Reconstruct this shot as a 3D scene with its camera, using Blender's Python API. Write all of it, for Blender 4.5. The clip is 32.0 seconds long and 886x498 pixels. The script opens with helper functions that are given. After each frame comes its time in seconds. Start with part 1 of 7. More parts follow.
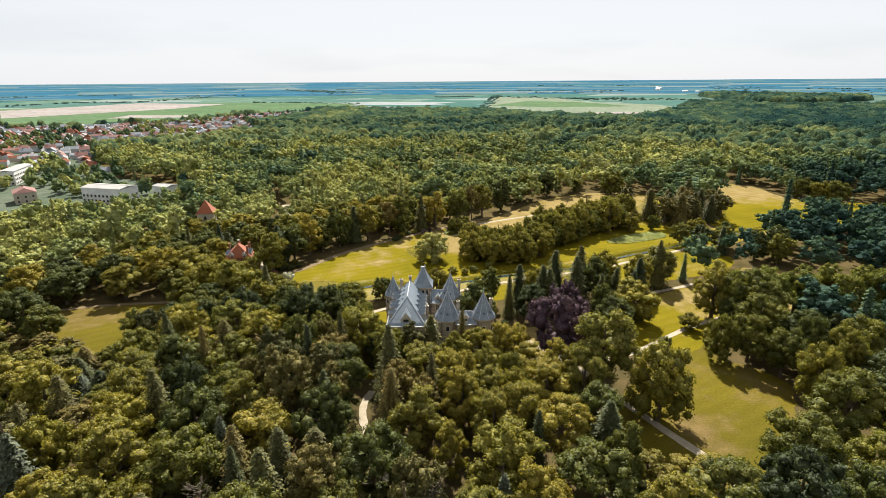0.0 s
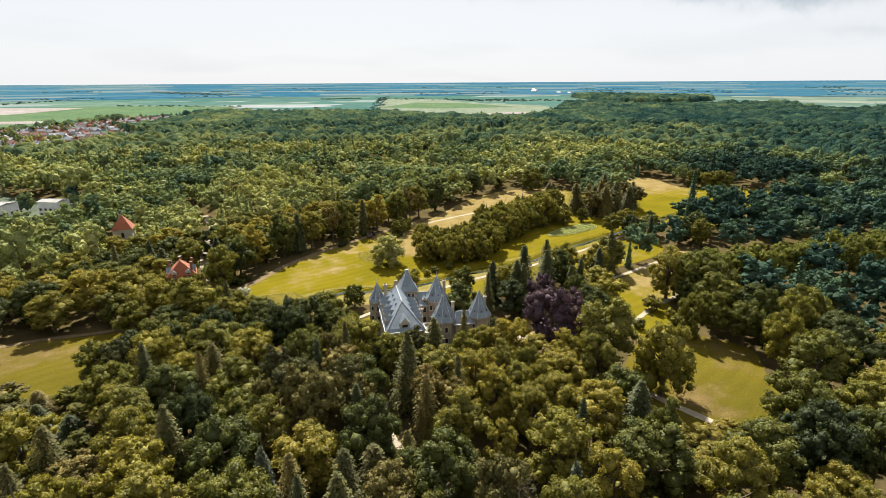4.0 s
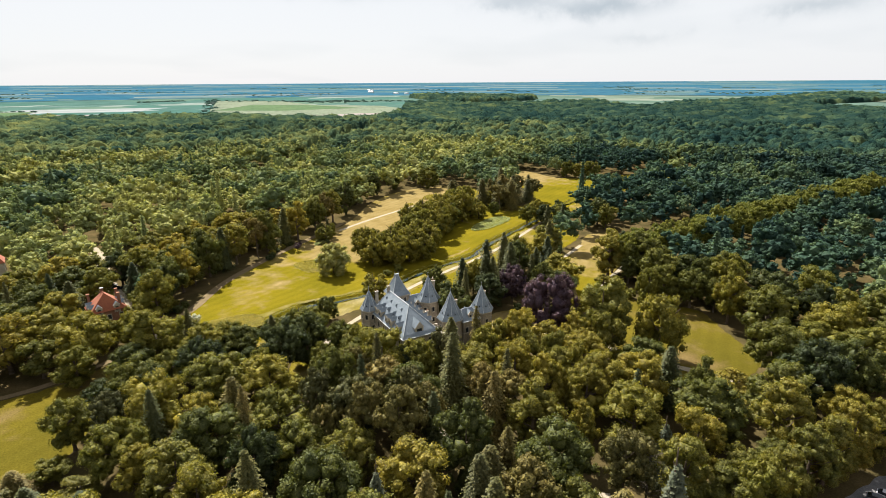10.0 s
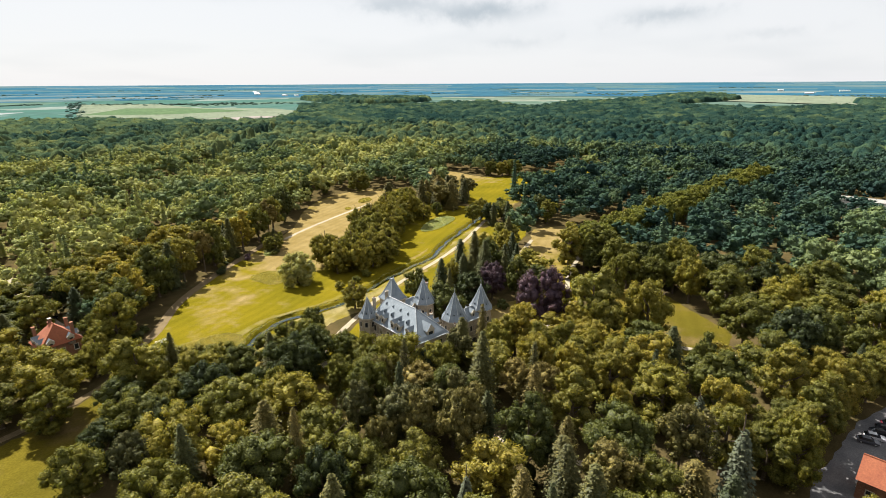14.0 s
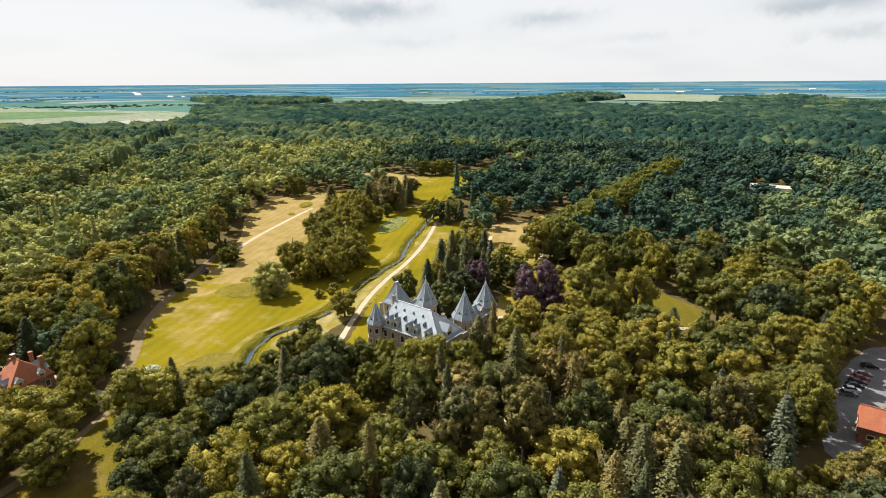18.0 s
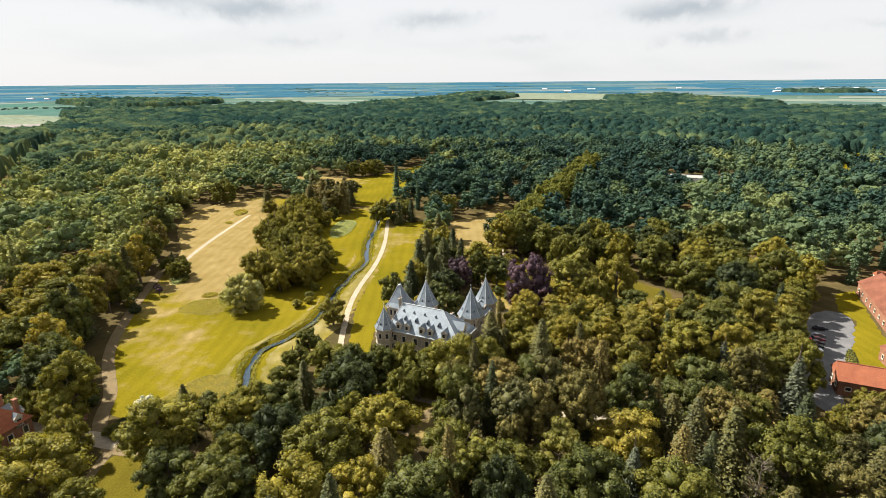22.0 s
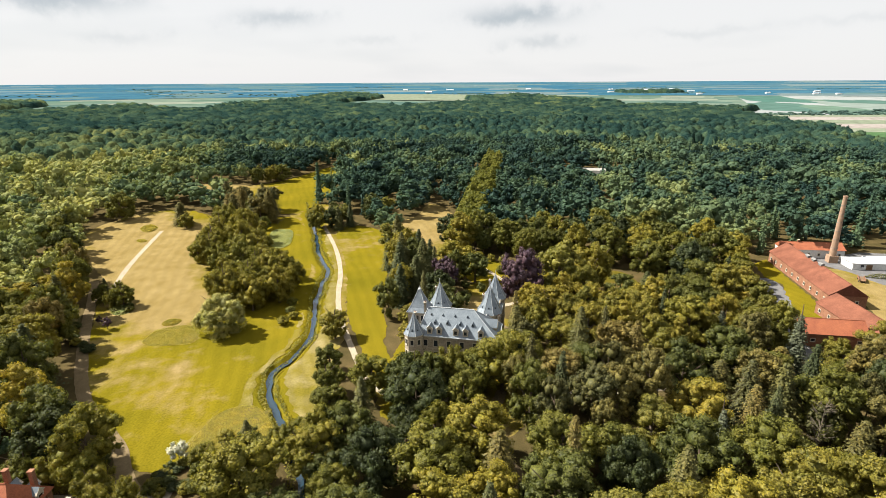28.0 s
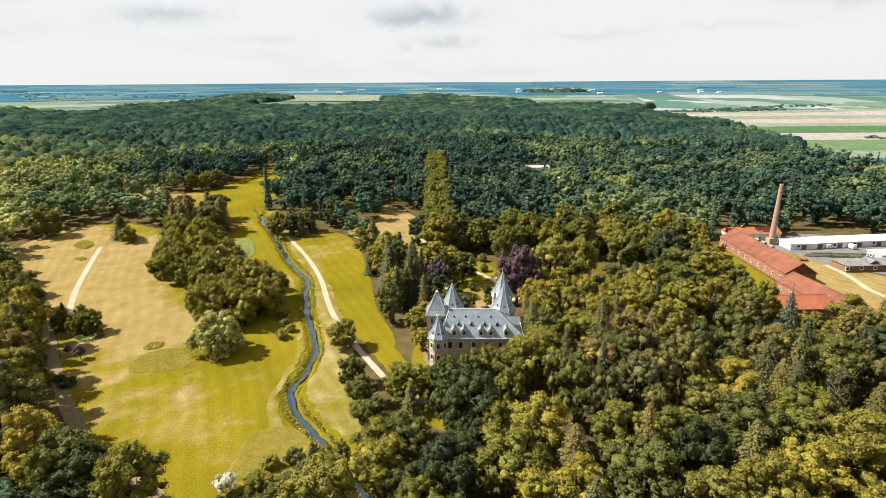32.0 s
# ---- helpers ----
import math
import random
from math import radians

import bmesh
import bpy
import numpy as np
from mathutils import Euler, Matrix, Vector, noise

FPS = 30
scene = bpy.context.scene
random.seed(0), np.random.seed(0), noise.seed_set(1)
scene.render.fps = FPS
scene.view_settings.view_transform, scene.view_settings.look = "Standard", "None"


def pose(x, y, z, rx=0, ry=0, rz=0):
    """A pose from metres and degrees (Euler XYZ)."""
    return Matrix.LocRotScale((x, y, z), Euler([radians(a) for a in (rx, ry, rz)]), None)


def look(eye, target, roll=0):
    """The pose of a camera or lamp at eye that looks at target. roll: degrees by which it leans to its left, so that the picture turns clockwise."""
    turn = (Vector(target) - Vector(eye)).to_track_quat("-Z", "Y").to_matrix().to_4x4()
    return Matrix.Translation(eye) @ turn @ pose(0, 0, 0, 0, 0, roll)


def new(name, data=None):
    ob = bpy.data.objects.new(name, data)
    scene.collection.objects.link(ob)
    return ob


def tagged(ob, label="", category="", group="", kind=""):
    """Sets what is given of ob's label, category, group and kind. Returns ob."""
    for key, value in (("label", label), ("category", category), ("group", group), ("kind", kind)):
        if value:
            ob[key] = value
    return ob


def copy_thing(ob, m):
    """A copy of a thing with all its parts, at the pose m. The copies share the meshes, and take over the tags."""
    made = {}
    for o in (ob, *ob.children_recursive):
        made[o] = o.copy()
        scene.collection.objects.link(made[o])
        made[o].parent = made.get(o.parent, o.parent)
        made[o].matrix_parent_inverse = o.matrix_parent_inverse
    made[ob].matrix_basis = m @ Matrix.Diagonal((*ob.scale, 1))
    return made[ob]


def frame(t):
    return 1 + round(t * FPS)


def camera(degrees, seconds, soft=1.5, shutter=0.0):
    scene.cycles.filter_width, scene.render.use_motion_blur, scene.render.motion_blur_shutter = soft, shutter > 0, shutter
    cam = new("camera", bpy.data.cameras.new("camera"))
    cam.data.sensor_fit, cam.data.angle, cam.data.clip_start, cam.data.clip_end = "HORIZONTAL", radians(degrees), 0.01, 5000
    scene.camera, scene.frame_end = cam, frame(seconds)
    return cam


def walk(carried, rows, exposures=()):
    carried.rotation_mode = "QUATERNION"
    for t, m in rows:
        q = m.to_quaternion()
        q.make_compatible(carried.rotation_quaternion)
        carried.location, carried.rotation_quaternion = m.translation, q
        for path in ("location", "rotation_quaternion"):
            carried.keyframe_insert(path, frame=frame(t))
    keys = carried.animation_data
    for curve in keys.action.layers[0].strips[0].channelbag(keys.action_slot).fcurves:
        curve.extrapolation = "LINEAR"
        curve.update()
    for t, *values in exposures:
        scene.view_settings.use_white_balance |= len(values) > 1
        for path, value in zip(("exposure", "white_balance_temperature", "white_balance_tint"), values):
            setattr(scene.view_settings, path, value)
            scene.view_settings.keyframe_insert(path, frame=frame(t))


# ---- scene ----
cam = camera(79.5, 32.0, 0.6)
EXPO = 1.8
METRES, EYE, TILT, LEAN, TURN = 250.0, 81.3, -17.5, 0.4, 0.0
ROWS = [
    (0.0, 0.0, 0.0, 0.0, 0.0, 0.0, -0.0),
    (0.5, -0.0154, 0.0009, 0.0, -1.64, 0.02, 0.49),
    (1.0, -0.0308, 0.002, 0.0004, -3.21, -0.0, 1.0),
    (1.5, -0.0465, 0.0035, 0.0004, -4.73, 0.0, 1.43),
    (2.0, -0.0622, 0.0051, 0.0008, -6.13, -0.02, 1.85),
    (2.5, -0.0778, 0.0072, 0.0013, -7.54, -0.05, 2.28),
    (3.0, -0.0932, 0.0099, 0.0019, -8.96, -0.08, 2.7),
    (3.5, -0.1086, 0.0128, 0.0026, -10.42, -0.12, 3.17),
    (5.5, -0.1701, 0.0276, 0.0064, -16.17, -0.5, 4.95),
    (6.0, -0.1852, 0.0324, 0.0077, -17.65, -0.61, 5.4),
    (6.5, -0.2001, 0.0376, 0.0091, -19.23, -0.74, 5.89),
    (7.0, -0.2148, 0.0431, 0.0107, -20.79, -0.91, 6.34),
    (7.5, -0.2296, 0.049, 0.0126, -22.32, -1.08, 6.78),
    (8.0, -0.2445, 0.0553, 0.014, -23.7, -1.22, 7.17),
    (8.5, -0.2591, 0.0617, 0.0158, -24.92, -1.37, 7.53),
    (9.0, -0.2734, 0.0685, 0.0178, -26.2, -1.54, 7.92),
    (9.5, -0.2876, 0.0756, 0.0197, -27.51, -1.69, 8.26),
    (10.0, -0.3013, 0.083, 0.0222, -28.9, -1.92, 8.67),
    (10.5, -0.3152, 0.0909, 0.0246, -30.4, -2.13, 9.03),
    (11.0, -0.3285, 0.099, 0.027, -31.76, -2.34, 9.4),
    (11.5, -0.3417, 0.1075, 0.0295, -33.13, -2.53, 9.75),
    (12.0, -0.3544, 0.1162, 0.0322, -34.66, -2.77, 10.16),
    (12.5, -0.3671, 0.1254, 0.0351, -36.22, -3.02, 10.52),
    (13.0, -0.3794, 0.1348, 0.0381, -37.74, -3.31, 10.92),
    (13.5, -0.3916, 0.1445, 0.0411, -39.11, -3.54, 11.24),
    (14.0, -0.4038, 0.1546, 0.0439, -40.43, -3.78, 11.57),
    (14.5, -0.4151, 0.1645, 0.047, -41.72, -4.05, 11.86),
    (16.5, -0.4598, 0.2079, 0.061, -47.21, -5.2, 13.05),
    (17.0, -0.4698, 0.2192, 0.0645, -48.5, -5.5, 13.37),
    (17.5, -0.4796, 0.2308, 0.0681, -49.86, -5.84, 13.66),
    (18.0, -0.4891, 0.2426, 0.0716, -51.29, -6.17, 13.95),
    (18.5, -0.4981, 0.2544, 0.0754, -52.74, -6.53, 14.26),
    (19.0, -0.507, 0.2668, 0.079, -54.24, -6.9, 14.54),
    (19.5, -0.5155, 0.2792, 0.0831, -55.87, -7.31, 14.83),
    (20.0, -0.5239, 0.292, 0.0869, -57.3, -7.66, 15.06),
    (20.5, -0.5317, 0.3047, 0.0908, -58.69, -8.02, 15.3),
    (21.0, -0.5394, 0.3177, 0.0949, -60.07, -8.38, 15.49),
    (21.5, -0.5466, 0.3307, 0.0988, -61.38, -8.73, 15.72),
    (22.0, -0.5536, 0.344, 0.1031, -62.62, -9.1, 15.91),
    (22.5, -0.5606, 0.3576, 0.1072, -63.68, -9.37, 16.03),
    (23.0, -0.5669, 0.3709, 0.1113, -64.85, -9.69, 16.22),
    (23.5, -0.573, 0.3846, 0.1156, -66.02, -10.03, 16.38),
    (24.0, -0.5787, 0.3984, 0.12, -67.35, -10.4, 16.54),
    (24.5, -0.584, 0.4122, 0.1243, -68.63, -10.75, 16.7),
    (25.0, -0.5889, 0.4263, 0.1287, -70.01, -11.16, 16.87),
    (25.5, -0.5933, 0.4403, 0.133, -71.39, -11.55, 17.02),
    (27.5, -0.6075, 0.4975, 0.1509, -77.02, -13.16, 17.28),
    (28.0, -0.61, 0.5118, 0.1553, -78.27, -13.5, 17.37),
    (28.5, -0.6124, 0.5261, 0.1598, -79.5, -13.85, 17.43),
    (29.0, -0.6143, 0.5403, 0.1644, -80.73, -14.21, 17.52),
    (29.5, -0.6158, 0.5549, 0.1691, -81.99, -14.59, 17.62),
    (30.0, -0.6171, 0.5693, 0.1736, -83.29, -14.98, 17.67),
    (30.5, -0.6178, 0.5836, 0.1781, -84.55, -15.35, 17.7),
    (31.0, -0.6182, 0.5978, 0.1827, -85.89, -15.76, 17.76),
    (31.5, -0.6185, 0.6123, 0.1872, -87.16, -16.14, 17.81),
    (32.0, -0.6183, 0.6266, 0.1918, -88.36, -16.53, 17.85),
]
walk(cam, [(t, pose(0, 0, EYE, TILT, LEAN, TURN) @ pose(METRES * x, METRES * y, METRES * z, 90 + pitch, roll, yaw)) for t, x, y, z, yaw, pitch, roll in ROWS],
     [(0.0, EXPO, 6300, 10), (10.0, EXPO, 6350, 10), (20.0, EXPO, 6450, 10), (32.0, EXPO, 6550, 10)])
# ---- light ----
SUN_AZ, SUN_EL = 4.0, 46.0   # degrees: azimuth east of +y, elevation
world = bpy.data.worlds.new("sky")
scene.world = world
world.use_nodes = True
wn, wl = world.node_tree.nodes, world.node_tree.links
wn.clear()
w_out, w_bg = wn.new("ShaderNodeOutputWorld"), wn.new("ShaderNodeBackground")
w_sky = wn.new("ShaderNodeTexSky")
w_sky.sky_type, w_sky.sun_disc = "NISHITA", False
w_sky.sun_elevation, w_sky.sun_rotation = radians(SUN_EL), radians(SUN_AZ)
w_co = wn.new("ShaderNodeTexCoord")
w_sep = wn.new("ShaderNodeSeparateXYZ")
wl.new(w_co.outputs["Generated"], w_sep.inputs[0])
w_h = wn.new("ShaderNodeMath")
w_h.operation = "MAXIMUM"
wl.new(w_sep.outputs["Z"], w_h.inputs[0])
w_h.inputs[1].default_value = 0.0
w_h2 = wn.new("ShaderNodeMath")
w_h2.inputs[1].default_value = 0.15
wl.new(w_h.outputs[0], w_h2.inputs[0])
w_div = wn.new("ShaderNodeVectorMath")
w_div.operation = "DIVIDE"
w_cmb = wn.new("ShaderNodeCombineXYZ")
for i in range(3):
    wl.new(w_h2.outputs[0], w_cmb.inputs[i])
wl.new(w_co.outputs["Generated"], w_div.inputs[0])
wl.new(w_cmb.outputs[0], w_div.inputs[1])
w_noise = wn.new("ShaderNodeTexNoise")
w_noise.inputs["Scale"].default_value, w_noise.inputs["Detail"].default_value = 0.40, 3.0
w_noise.inputs["Roughness"].default_value = 0.52
wl.new(w_div.outputs[0], w_noise.inputs["Vector"])
w_ramp = wn.new("ShaderNodeValToRGB")
w_ramp.color_ramp.elements[0].position, w_ramp.color_ramp.elements[0].color = 0.30, (0.232, 0.236, 0.240, 1)
w_ramp.color_ramp.elements[1].position, w_ramp.color_ramp.elements[1].color = 0.46, (0.2565, 0.2565, 0.258, 1)
wl.new(w_noise.outputs["Fac"], w_ramp.inputs[0])


def sky_math(kind, a, b=None):
    m = wn.new("ShaderNodeMath")
    m.operation = kind
    for i, v in enumerate((a, b)):
        if isinstance(v, (int, float)):
            m.inputs[i].default_value = v
        elif v is not None:
            wl.new(v, m.inputs[i])
    return m.outputs[0]


# small grey clouds low over the plain: bearing, height, half width, half height (degrees), depth
CLOUDS = ((37.5, 7.6, 4.0, 0.8, 0.55), (45.4, 6.7, 4.6, 0.95, 0.75), (62.7, 5.9, 3.4, 0.75, 0.5), (86.4, 6.2, 4.4, 0.9, 0.75), (88.4, 3.7, 3.2, 0.55, 0.4), (49.0, 3.8, 3.2, 0.5, 0.22),
          (71.6, 4.0, 3.0, 0.45, 0.2), (103.0, 4.2, 4.5, 0.4, 0.2), (115.0, 4.7, 6.0, 0.4, 0.14), (126.0, 6.6, 5.0, 0.9, 0.6), (20.0, 8.8, 6.0, 1.0, 0.4), (-8.0, 9.6, 6.0, 1.0, 0.35), (150.0, 8.0, 7.0, 1.2, 0.6))
w_fray = wn.new("ShaderNodeTexNoise")
w_fray.inputs["Scale"].default_value, w_fray.inputs["Detail"].default_value, w_fray.inputs["Roughness"].default_value = 22.0, 4.0, 0.6
wl.new(w_co.outputs["Generated"], w_fray.inputs["Vector"])
w_off = sky_math("SUBTRACT", w_fray.outputs["Fac"], 0.5)
w_az = sky_math("ADD", sky_math("MULTIPLY", sky_math("ARCTAN2", w_sep.outputs["X"], w_sep.outputs["Y"]), 57.2958), sky_math("MULTIPLY", w_off, 9.0))
w_el = sky_math("ADD", sky_math("MULTIPLY", sky_math("ARCSINE", w_sep.outputs["Z"]), 57.2958), sky_math("MULTIPLY", w_off, 2.2))
w_sum = None
for c_az, c_el, c_w, c_h, c_d in CLOUDS:
    q1 = sky_math("POWER", sky_math("ABSOLUTE", sky_math("DIVIDE", sky_math("SUBTRACT", w_az, c_az), c_w)), 2.0)
    q2 = sky_math("POWER", sky_math("ABSOLUTE", sky_math("DIVIDE", sky_math("SUBTRACT", w_el, c_el), c_h)), 2.0)
    g = sky_math("MULTIPLY", sky_math("EXPONENT", sky_math("MULTIPLY", sky_math("ADD", q1, q2), -1.0)), c_d)
    w_sum = g if w_sum is None else sky_math("ADD", w_sum, g)
w_cloud = wn.new("ShaderNodeMix")
w_cloud.data_type = "RGBA"
w_cloud.clamp_factor = True
wl.new(w_sum, w_cloud.inputs["Factor"])
wl.new(w_ramp.outputs[0], w_cloud.inputs["A"])
w_cloud.inputs["B"].default_value = (0.118, 0.136, 0.150, 1)
w_mul = wn.new("ShaderNodeMix")
w_mul.data_type, w_mul.blend_type = "RGBA", "MULTIPLY"
w_mul.inputs["Factor"].default_value = 1.0
wl.new(w_sky.outputs[0], w_mul.inputs["A"])
w_mul.inputs["B"].default_value = (0.05, 0.05, 0.05, 1)
w_mix = wn.new("ShaderNodeMix")
w_mix.data_type = "RGBA"
w_mix.inputs["Factor"].default_value = 0.94    # bright thin cloud over nearly all of the sky
wl.new(w_mul.outputs["Result"], w_mix.inputs["A"])
wl.new(w_cloud.outputs["Result"], w_mix.inputs["B"])
wl.new(w_mix.outputs["Result"], w_bg.inputs["Color"])
wl.new(w_bg.outputs[0], w_out.inputs[0])

sun = new("sun", bpy.data.lights.new("sun", "SUN"))
sun.data.energy, sun.data.angle, sun.data.color = 4.6, radians(0.55), (1.0, 0.945, 0.84)
az, el = radians(SUN_AZ), radians(SUN_EL)
sun.matrix_world = look((0, 0, 0), (-math.sin(az) * math.cos(el), -math.cos(az) * math.cos(el), -math.sin(el)))


# ---- materials ----
def material(name, rough=0.8, metal=0.0):
    m = bpy.data.materials.new(name)
    m.use_nodes = True
    n, l = m.node_tree.nodes, m.node_tree.links
    b = n["Principled BSDF"]
    b.inputs["Roughness"].default_value, b.inputs["Metallic"].default_value = rough, metal
    b.inputs["Specular IOR Level"].default_value = 0.25
    return m, n, l, b


def noise_node(n, l, scale, detail=4.0, kind="Object", rough=0.55, stretch=None):
    c = n.new("ShaderNodeTexCoord")
    t = n.new("ShaderNodeTexNoise")
    t.inputs["Scale"].default_value, t.inputs["Detail"].default_value, t.inputs["Roughness"].default_value = scale, detail, rough
    if stretch:
        mp = n.new("ShaderNodeMapping")
        mp.inputs["Scale"].default_value = stretch
        l.new(c.outputs[kind], mp.inputs["Vector"])
        l.new(mp.outputs[0], t.inputs["Vector"])
    else:
        l.new(c.outputs[kind], t.inputs["Vector"])
    return t


def ramp_node(n, l, source, stops):
    r = n.new("ShaderNodeValToRGB")
    e = r.color_ramp.elements
    while len(e) < len(stops):
        e.new(0.5)
    for s, (p, c) in zip(e, stops):
        s.position, s.color = p, (*c, 1)
    l.new(source, r.inputs[0])
    return r


def mixed(n, l, fac, a, b, mode="MIX"):
    m = n.new("ShaderNodeMix")
    m.data_type, m.blend_type = "RGBA", mode
    for key, v in (("Factor", fac), ("A", a), ("B", b)):
        if isinstance(v, (int, float)):
            m.inputs[key].default_value = v
        elif isinstance(v, tuple):
            m.inputs[key].default_value = (*v, 1)
        else:
            l.new(v, m.inputs[key])
    return m.outputs["Result"]


def bumped(n, l, b, source, strength, distance):
    bp = n.new("ShaderNodeBump")
    bp.inputs["Strength"].default_value, bp.inputs["Distance"].default_value = strength, distance
    l.new(source, bp.inputs["Height"])
    l.new(bp.outputs[0], b.inputs["Normal"])


def plain(name, lo, hi, scale=1.5, rough=0.8, metal=0.0, fine=12.0, bump=0.3, dist=0.05, kind="Object", stretch=None):
    """A surface between two colours, with stains and grain."""
    m, n, l, b = material(name, rough, metal)
    if rough > 0.88:
        b.inputs["Specular IOR Level"].default_value = 0.0
    a, f = noise_node(n, l, scale, 5, kind, 0.6, stretch), noise_node(n, l, fine, 3, kind, 0.6, stretch)
    c = ramp_node(n, l, a.outputs["Fac"], ((0.3, lo), (0.7, hi)))
    g = ramp_node(n, l, f.outputs["Fac"], ((0.25, (0.72, 0.72, 0.72)), (0.75, (1.2, 1.2, 1.2))))
    l.new(mixed(n, l, 1.0, c.outputs[0], g.outputs[0], "MULTIPLY"), b.inputs["Base Color"])
    bumped(n, l, b, f.outputs["Fac"], bump, dist)
    return m


def leafage(name, tones, attr=False, lucent=0.30, vary=0.45, grain=0.0, coarse=1.0, gloss=0.018):
    """Leaves: tone by tree, a little by leaf cluster; fine leafy relief with its hollows shaded in colour; some light
    passes through, some sky is mirrored.
    """
    m = bpy.data.materials.new(name)
    m.use_nodes = True
    n, l = m.node_tree.nodes, m.node_tree.links
    n.clear()
    out = n.new("ShaderNodeOutputMaterial")
    if attr:
        at = n.new("ShaderNodeAttribute")
        at.attribute_name = "tone"
        src = at.outputs["Fac"]
    else:
        src = n.new("ShaderNodeObjectInfo").outputs["Random"]
    k = len(tones)
    base = ramp_node(n, l, src, [(i / (k - 1), c) for i, c in enumerate(tones)])
    isl = n.new("ShaderNodeNewGeometry")
    spread = ramp_node(n, l, isl.outputs["Random Per Island"], ((0.0, (1 - 0.38 * vary, 1 - 0.34 * vary, 1 - 0.4 * vary)), (0.6, (1.0, 1.0, 1.0)), (1.0, (1 + 0.5 * vary, 1 + 0.42 * vary, 1 + 0.15 * vary))))
    big = noise_node(n, l, 0.35 / coarse, 2)
    patch_tone = ramp_node(n, l, big.outputs["Fac"], ((0.3, (0.8, 0.86, 0.9)), (0.7, (1.2, 1.12, 0.95))))
    col = mixed(n, l, 1.0, base.outputs[0], spread.outputs[0], "MULTIPLY")
    col = mixed(n, l, 1.0, col, patch_tone.outputs[0], "MULTIPLY")
    d, tr, gl = n.new("ShaderNodeBsdfDiffuse"), n.new("ShaderNodeBsdfTranslucent"), n.new("ShaderNodeBsdfGlossy")
    if grain:
        f1, f2 = noise_node(n, l, 1.1 / coarse, 3, rough=0.65), noise_node(n, l, 3.4 / coarse, 2, rough=0.65)
        # shade in the gaps between leaves is put into the colour
        gap_shade = ramp_node(n, l, f2.outputs["Fac"], ((0.34, (0.62, 0.64, 0.6)), (0.5, (1.08, 1.06, 1.0)), (0.66, (1.5, 1.42, 1.2))))
        col = mixed(n, l, 1.0, col, gap_shade.outputs[0], "MULTIPLY")
        hs = n.new("ShaderNodeMath")
        hs.operation = "MULTIPLY_ADD"
        l.new(f2.outputs["Fac"], hs.inputs[0])
        hs.inputs[1].default_value = 0.5
        l.new(f1.outputs["Fac"], hs.inputs[2])
        bumped(n, l, d, hs.outputs[0], 1.0, grain)
    l.new(col, d.inputs["Color"])
    l.new(mixed(n, l, 1.0, col, (1.2, 1.25, 0.6), "MULTIPLY"), tr.inputs["Color"])
    gl.inputs["Roughness"].default_value = 0.6
    gl.inputs["Color"].default_value = (0.55, 0.58, 0.6, 1)
    m1, m2 = n.new("ShaderNodeMixShader"), n.new("ShaderNodeMixShader")
    m1.inputs[0].default_value, m2.inputs[0].default_value = lucent, gloss
    l.new(d.outputs[0], m1.inputs[1]); l.new(tr.outputs[0], m1.inputs[2])
    l.new(m1.outputs[0], m2.inputs[1]); l.new(gl.outputs[0], m2.inputs[2])
    l.new(m2.outputs[0], out.inputs[0])
    return m


OAK = ((0.03, 0.04, 0.0163), (0.062, 0.07, 0.0175), (0.112, 0.109, 0.0187), (0.172, 0.148, 0.0213))
LIME = ((0.074, 0.082, 0.0213), (0.142, 0.128, 0.0238), (0.212, 0.172, 0.0275), (0.104, 0.104, 0.0238))
SPRUCE = ((0.032, 0.042, 0.02), (0.052, 0.058, 0.0225), (0.08, 0.076, 0.025))
PINE = ((0.05, 0.052, 0.0213), (0.088, 0.077, 0.0238), (0.122, 0.096, 0.03))
M_OAK, M_LIME = leafage("oak_leaves", OAK, grain=0.4), leafage("lime_leaves", LIME, lucent=0.36, grain=0.4)
M_SPRUCE, M_PINE = leafage("spruce_needles", SPRUCE, lucent=0.1, grain=0.25), leafage("pine_needles", PINE, lucent=0.1, grain=0.3)
M_BLUE = leafage("blue_spruce_needles", ((0.056, 0.066, 0.046), (0.074, 0.084, 0.060)), lucent=0.1, grain=0.25)
M_PURPLE = leafage("copper_beech_leaves", ((0.050, 0.031, 0.048), (0.068, 0.042, 0.064)), lucent=0.22, grain=0.4)
PARK = ((0.072, 0.078, 0.0163), (0.112, 0.108, 0.0187), (0.148, 0.13, 0.0213), (0.068, 0.076, 0.0163))
M_PARK = leafage("park_tree_leaves", PARK, grain=0.4)
M_BIGLIME = leafage("pale_lime_leaves", ((0.135, 0.130, 0.030), (0.140, 0.134, 0.030)), grain=0.4)
M_AVENUE = leafage("avenue_lime_leaves", ((0.098, 0.108, 0.021), (0.125, 0.128, 0.023)), grain=0.4)
M_WILLOW = leafage("willow_leaves", ((0.245, 0.236, 0.092), (0.26, 0.25, 0.098)), lucent=0.45, grain=0.25)
M_SEDGE = leafage("sedge", ((0.24, 0.26, 0.105), (0.29, 0.30, 0.115)), attr=True, vary=0.3)
M_BLOSSOM = leafage("blossom", ((0.40, 0.39, 0.33), (0.46, 0.45, 0.39)))
M_REED = leafage("reeds", ((0.22, 0.185, 0.022), (0.29, 0.235, 0.040)), attr=True, vary=0.2)
M_BANK = leafage("bank_plants", ((0.085, 0.090, 0.016), (0.130, 0.120, 0.020), (0.200, 0.170, 0.026)), attr=True, vary=0.4)
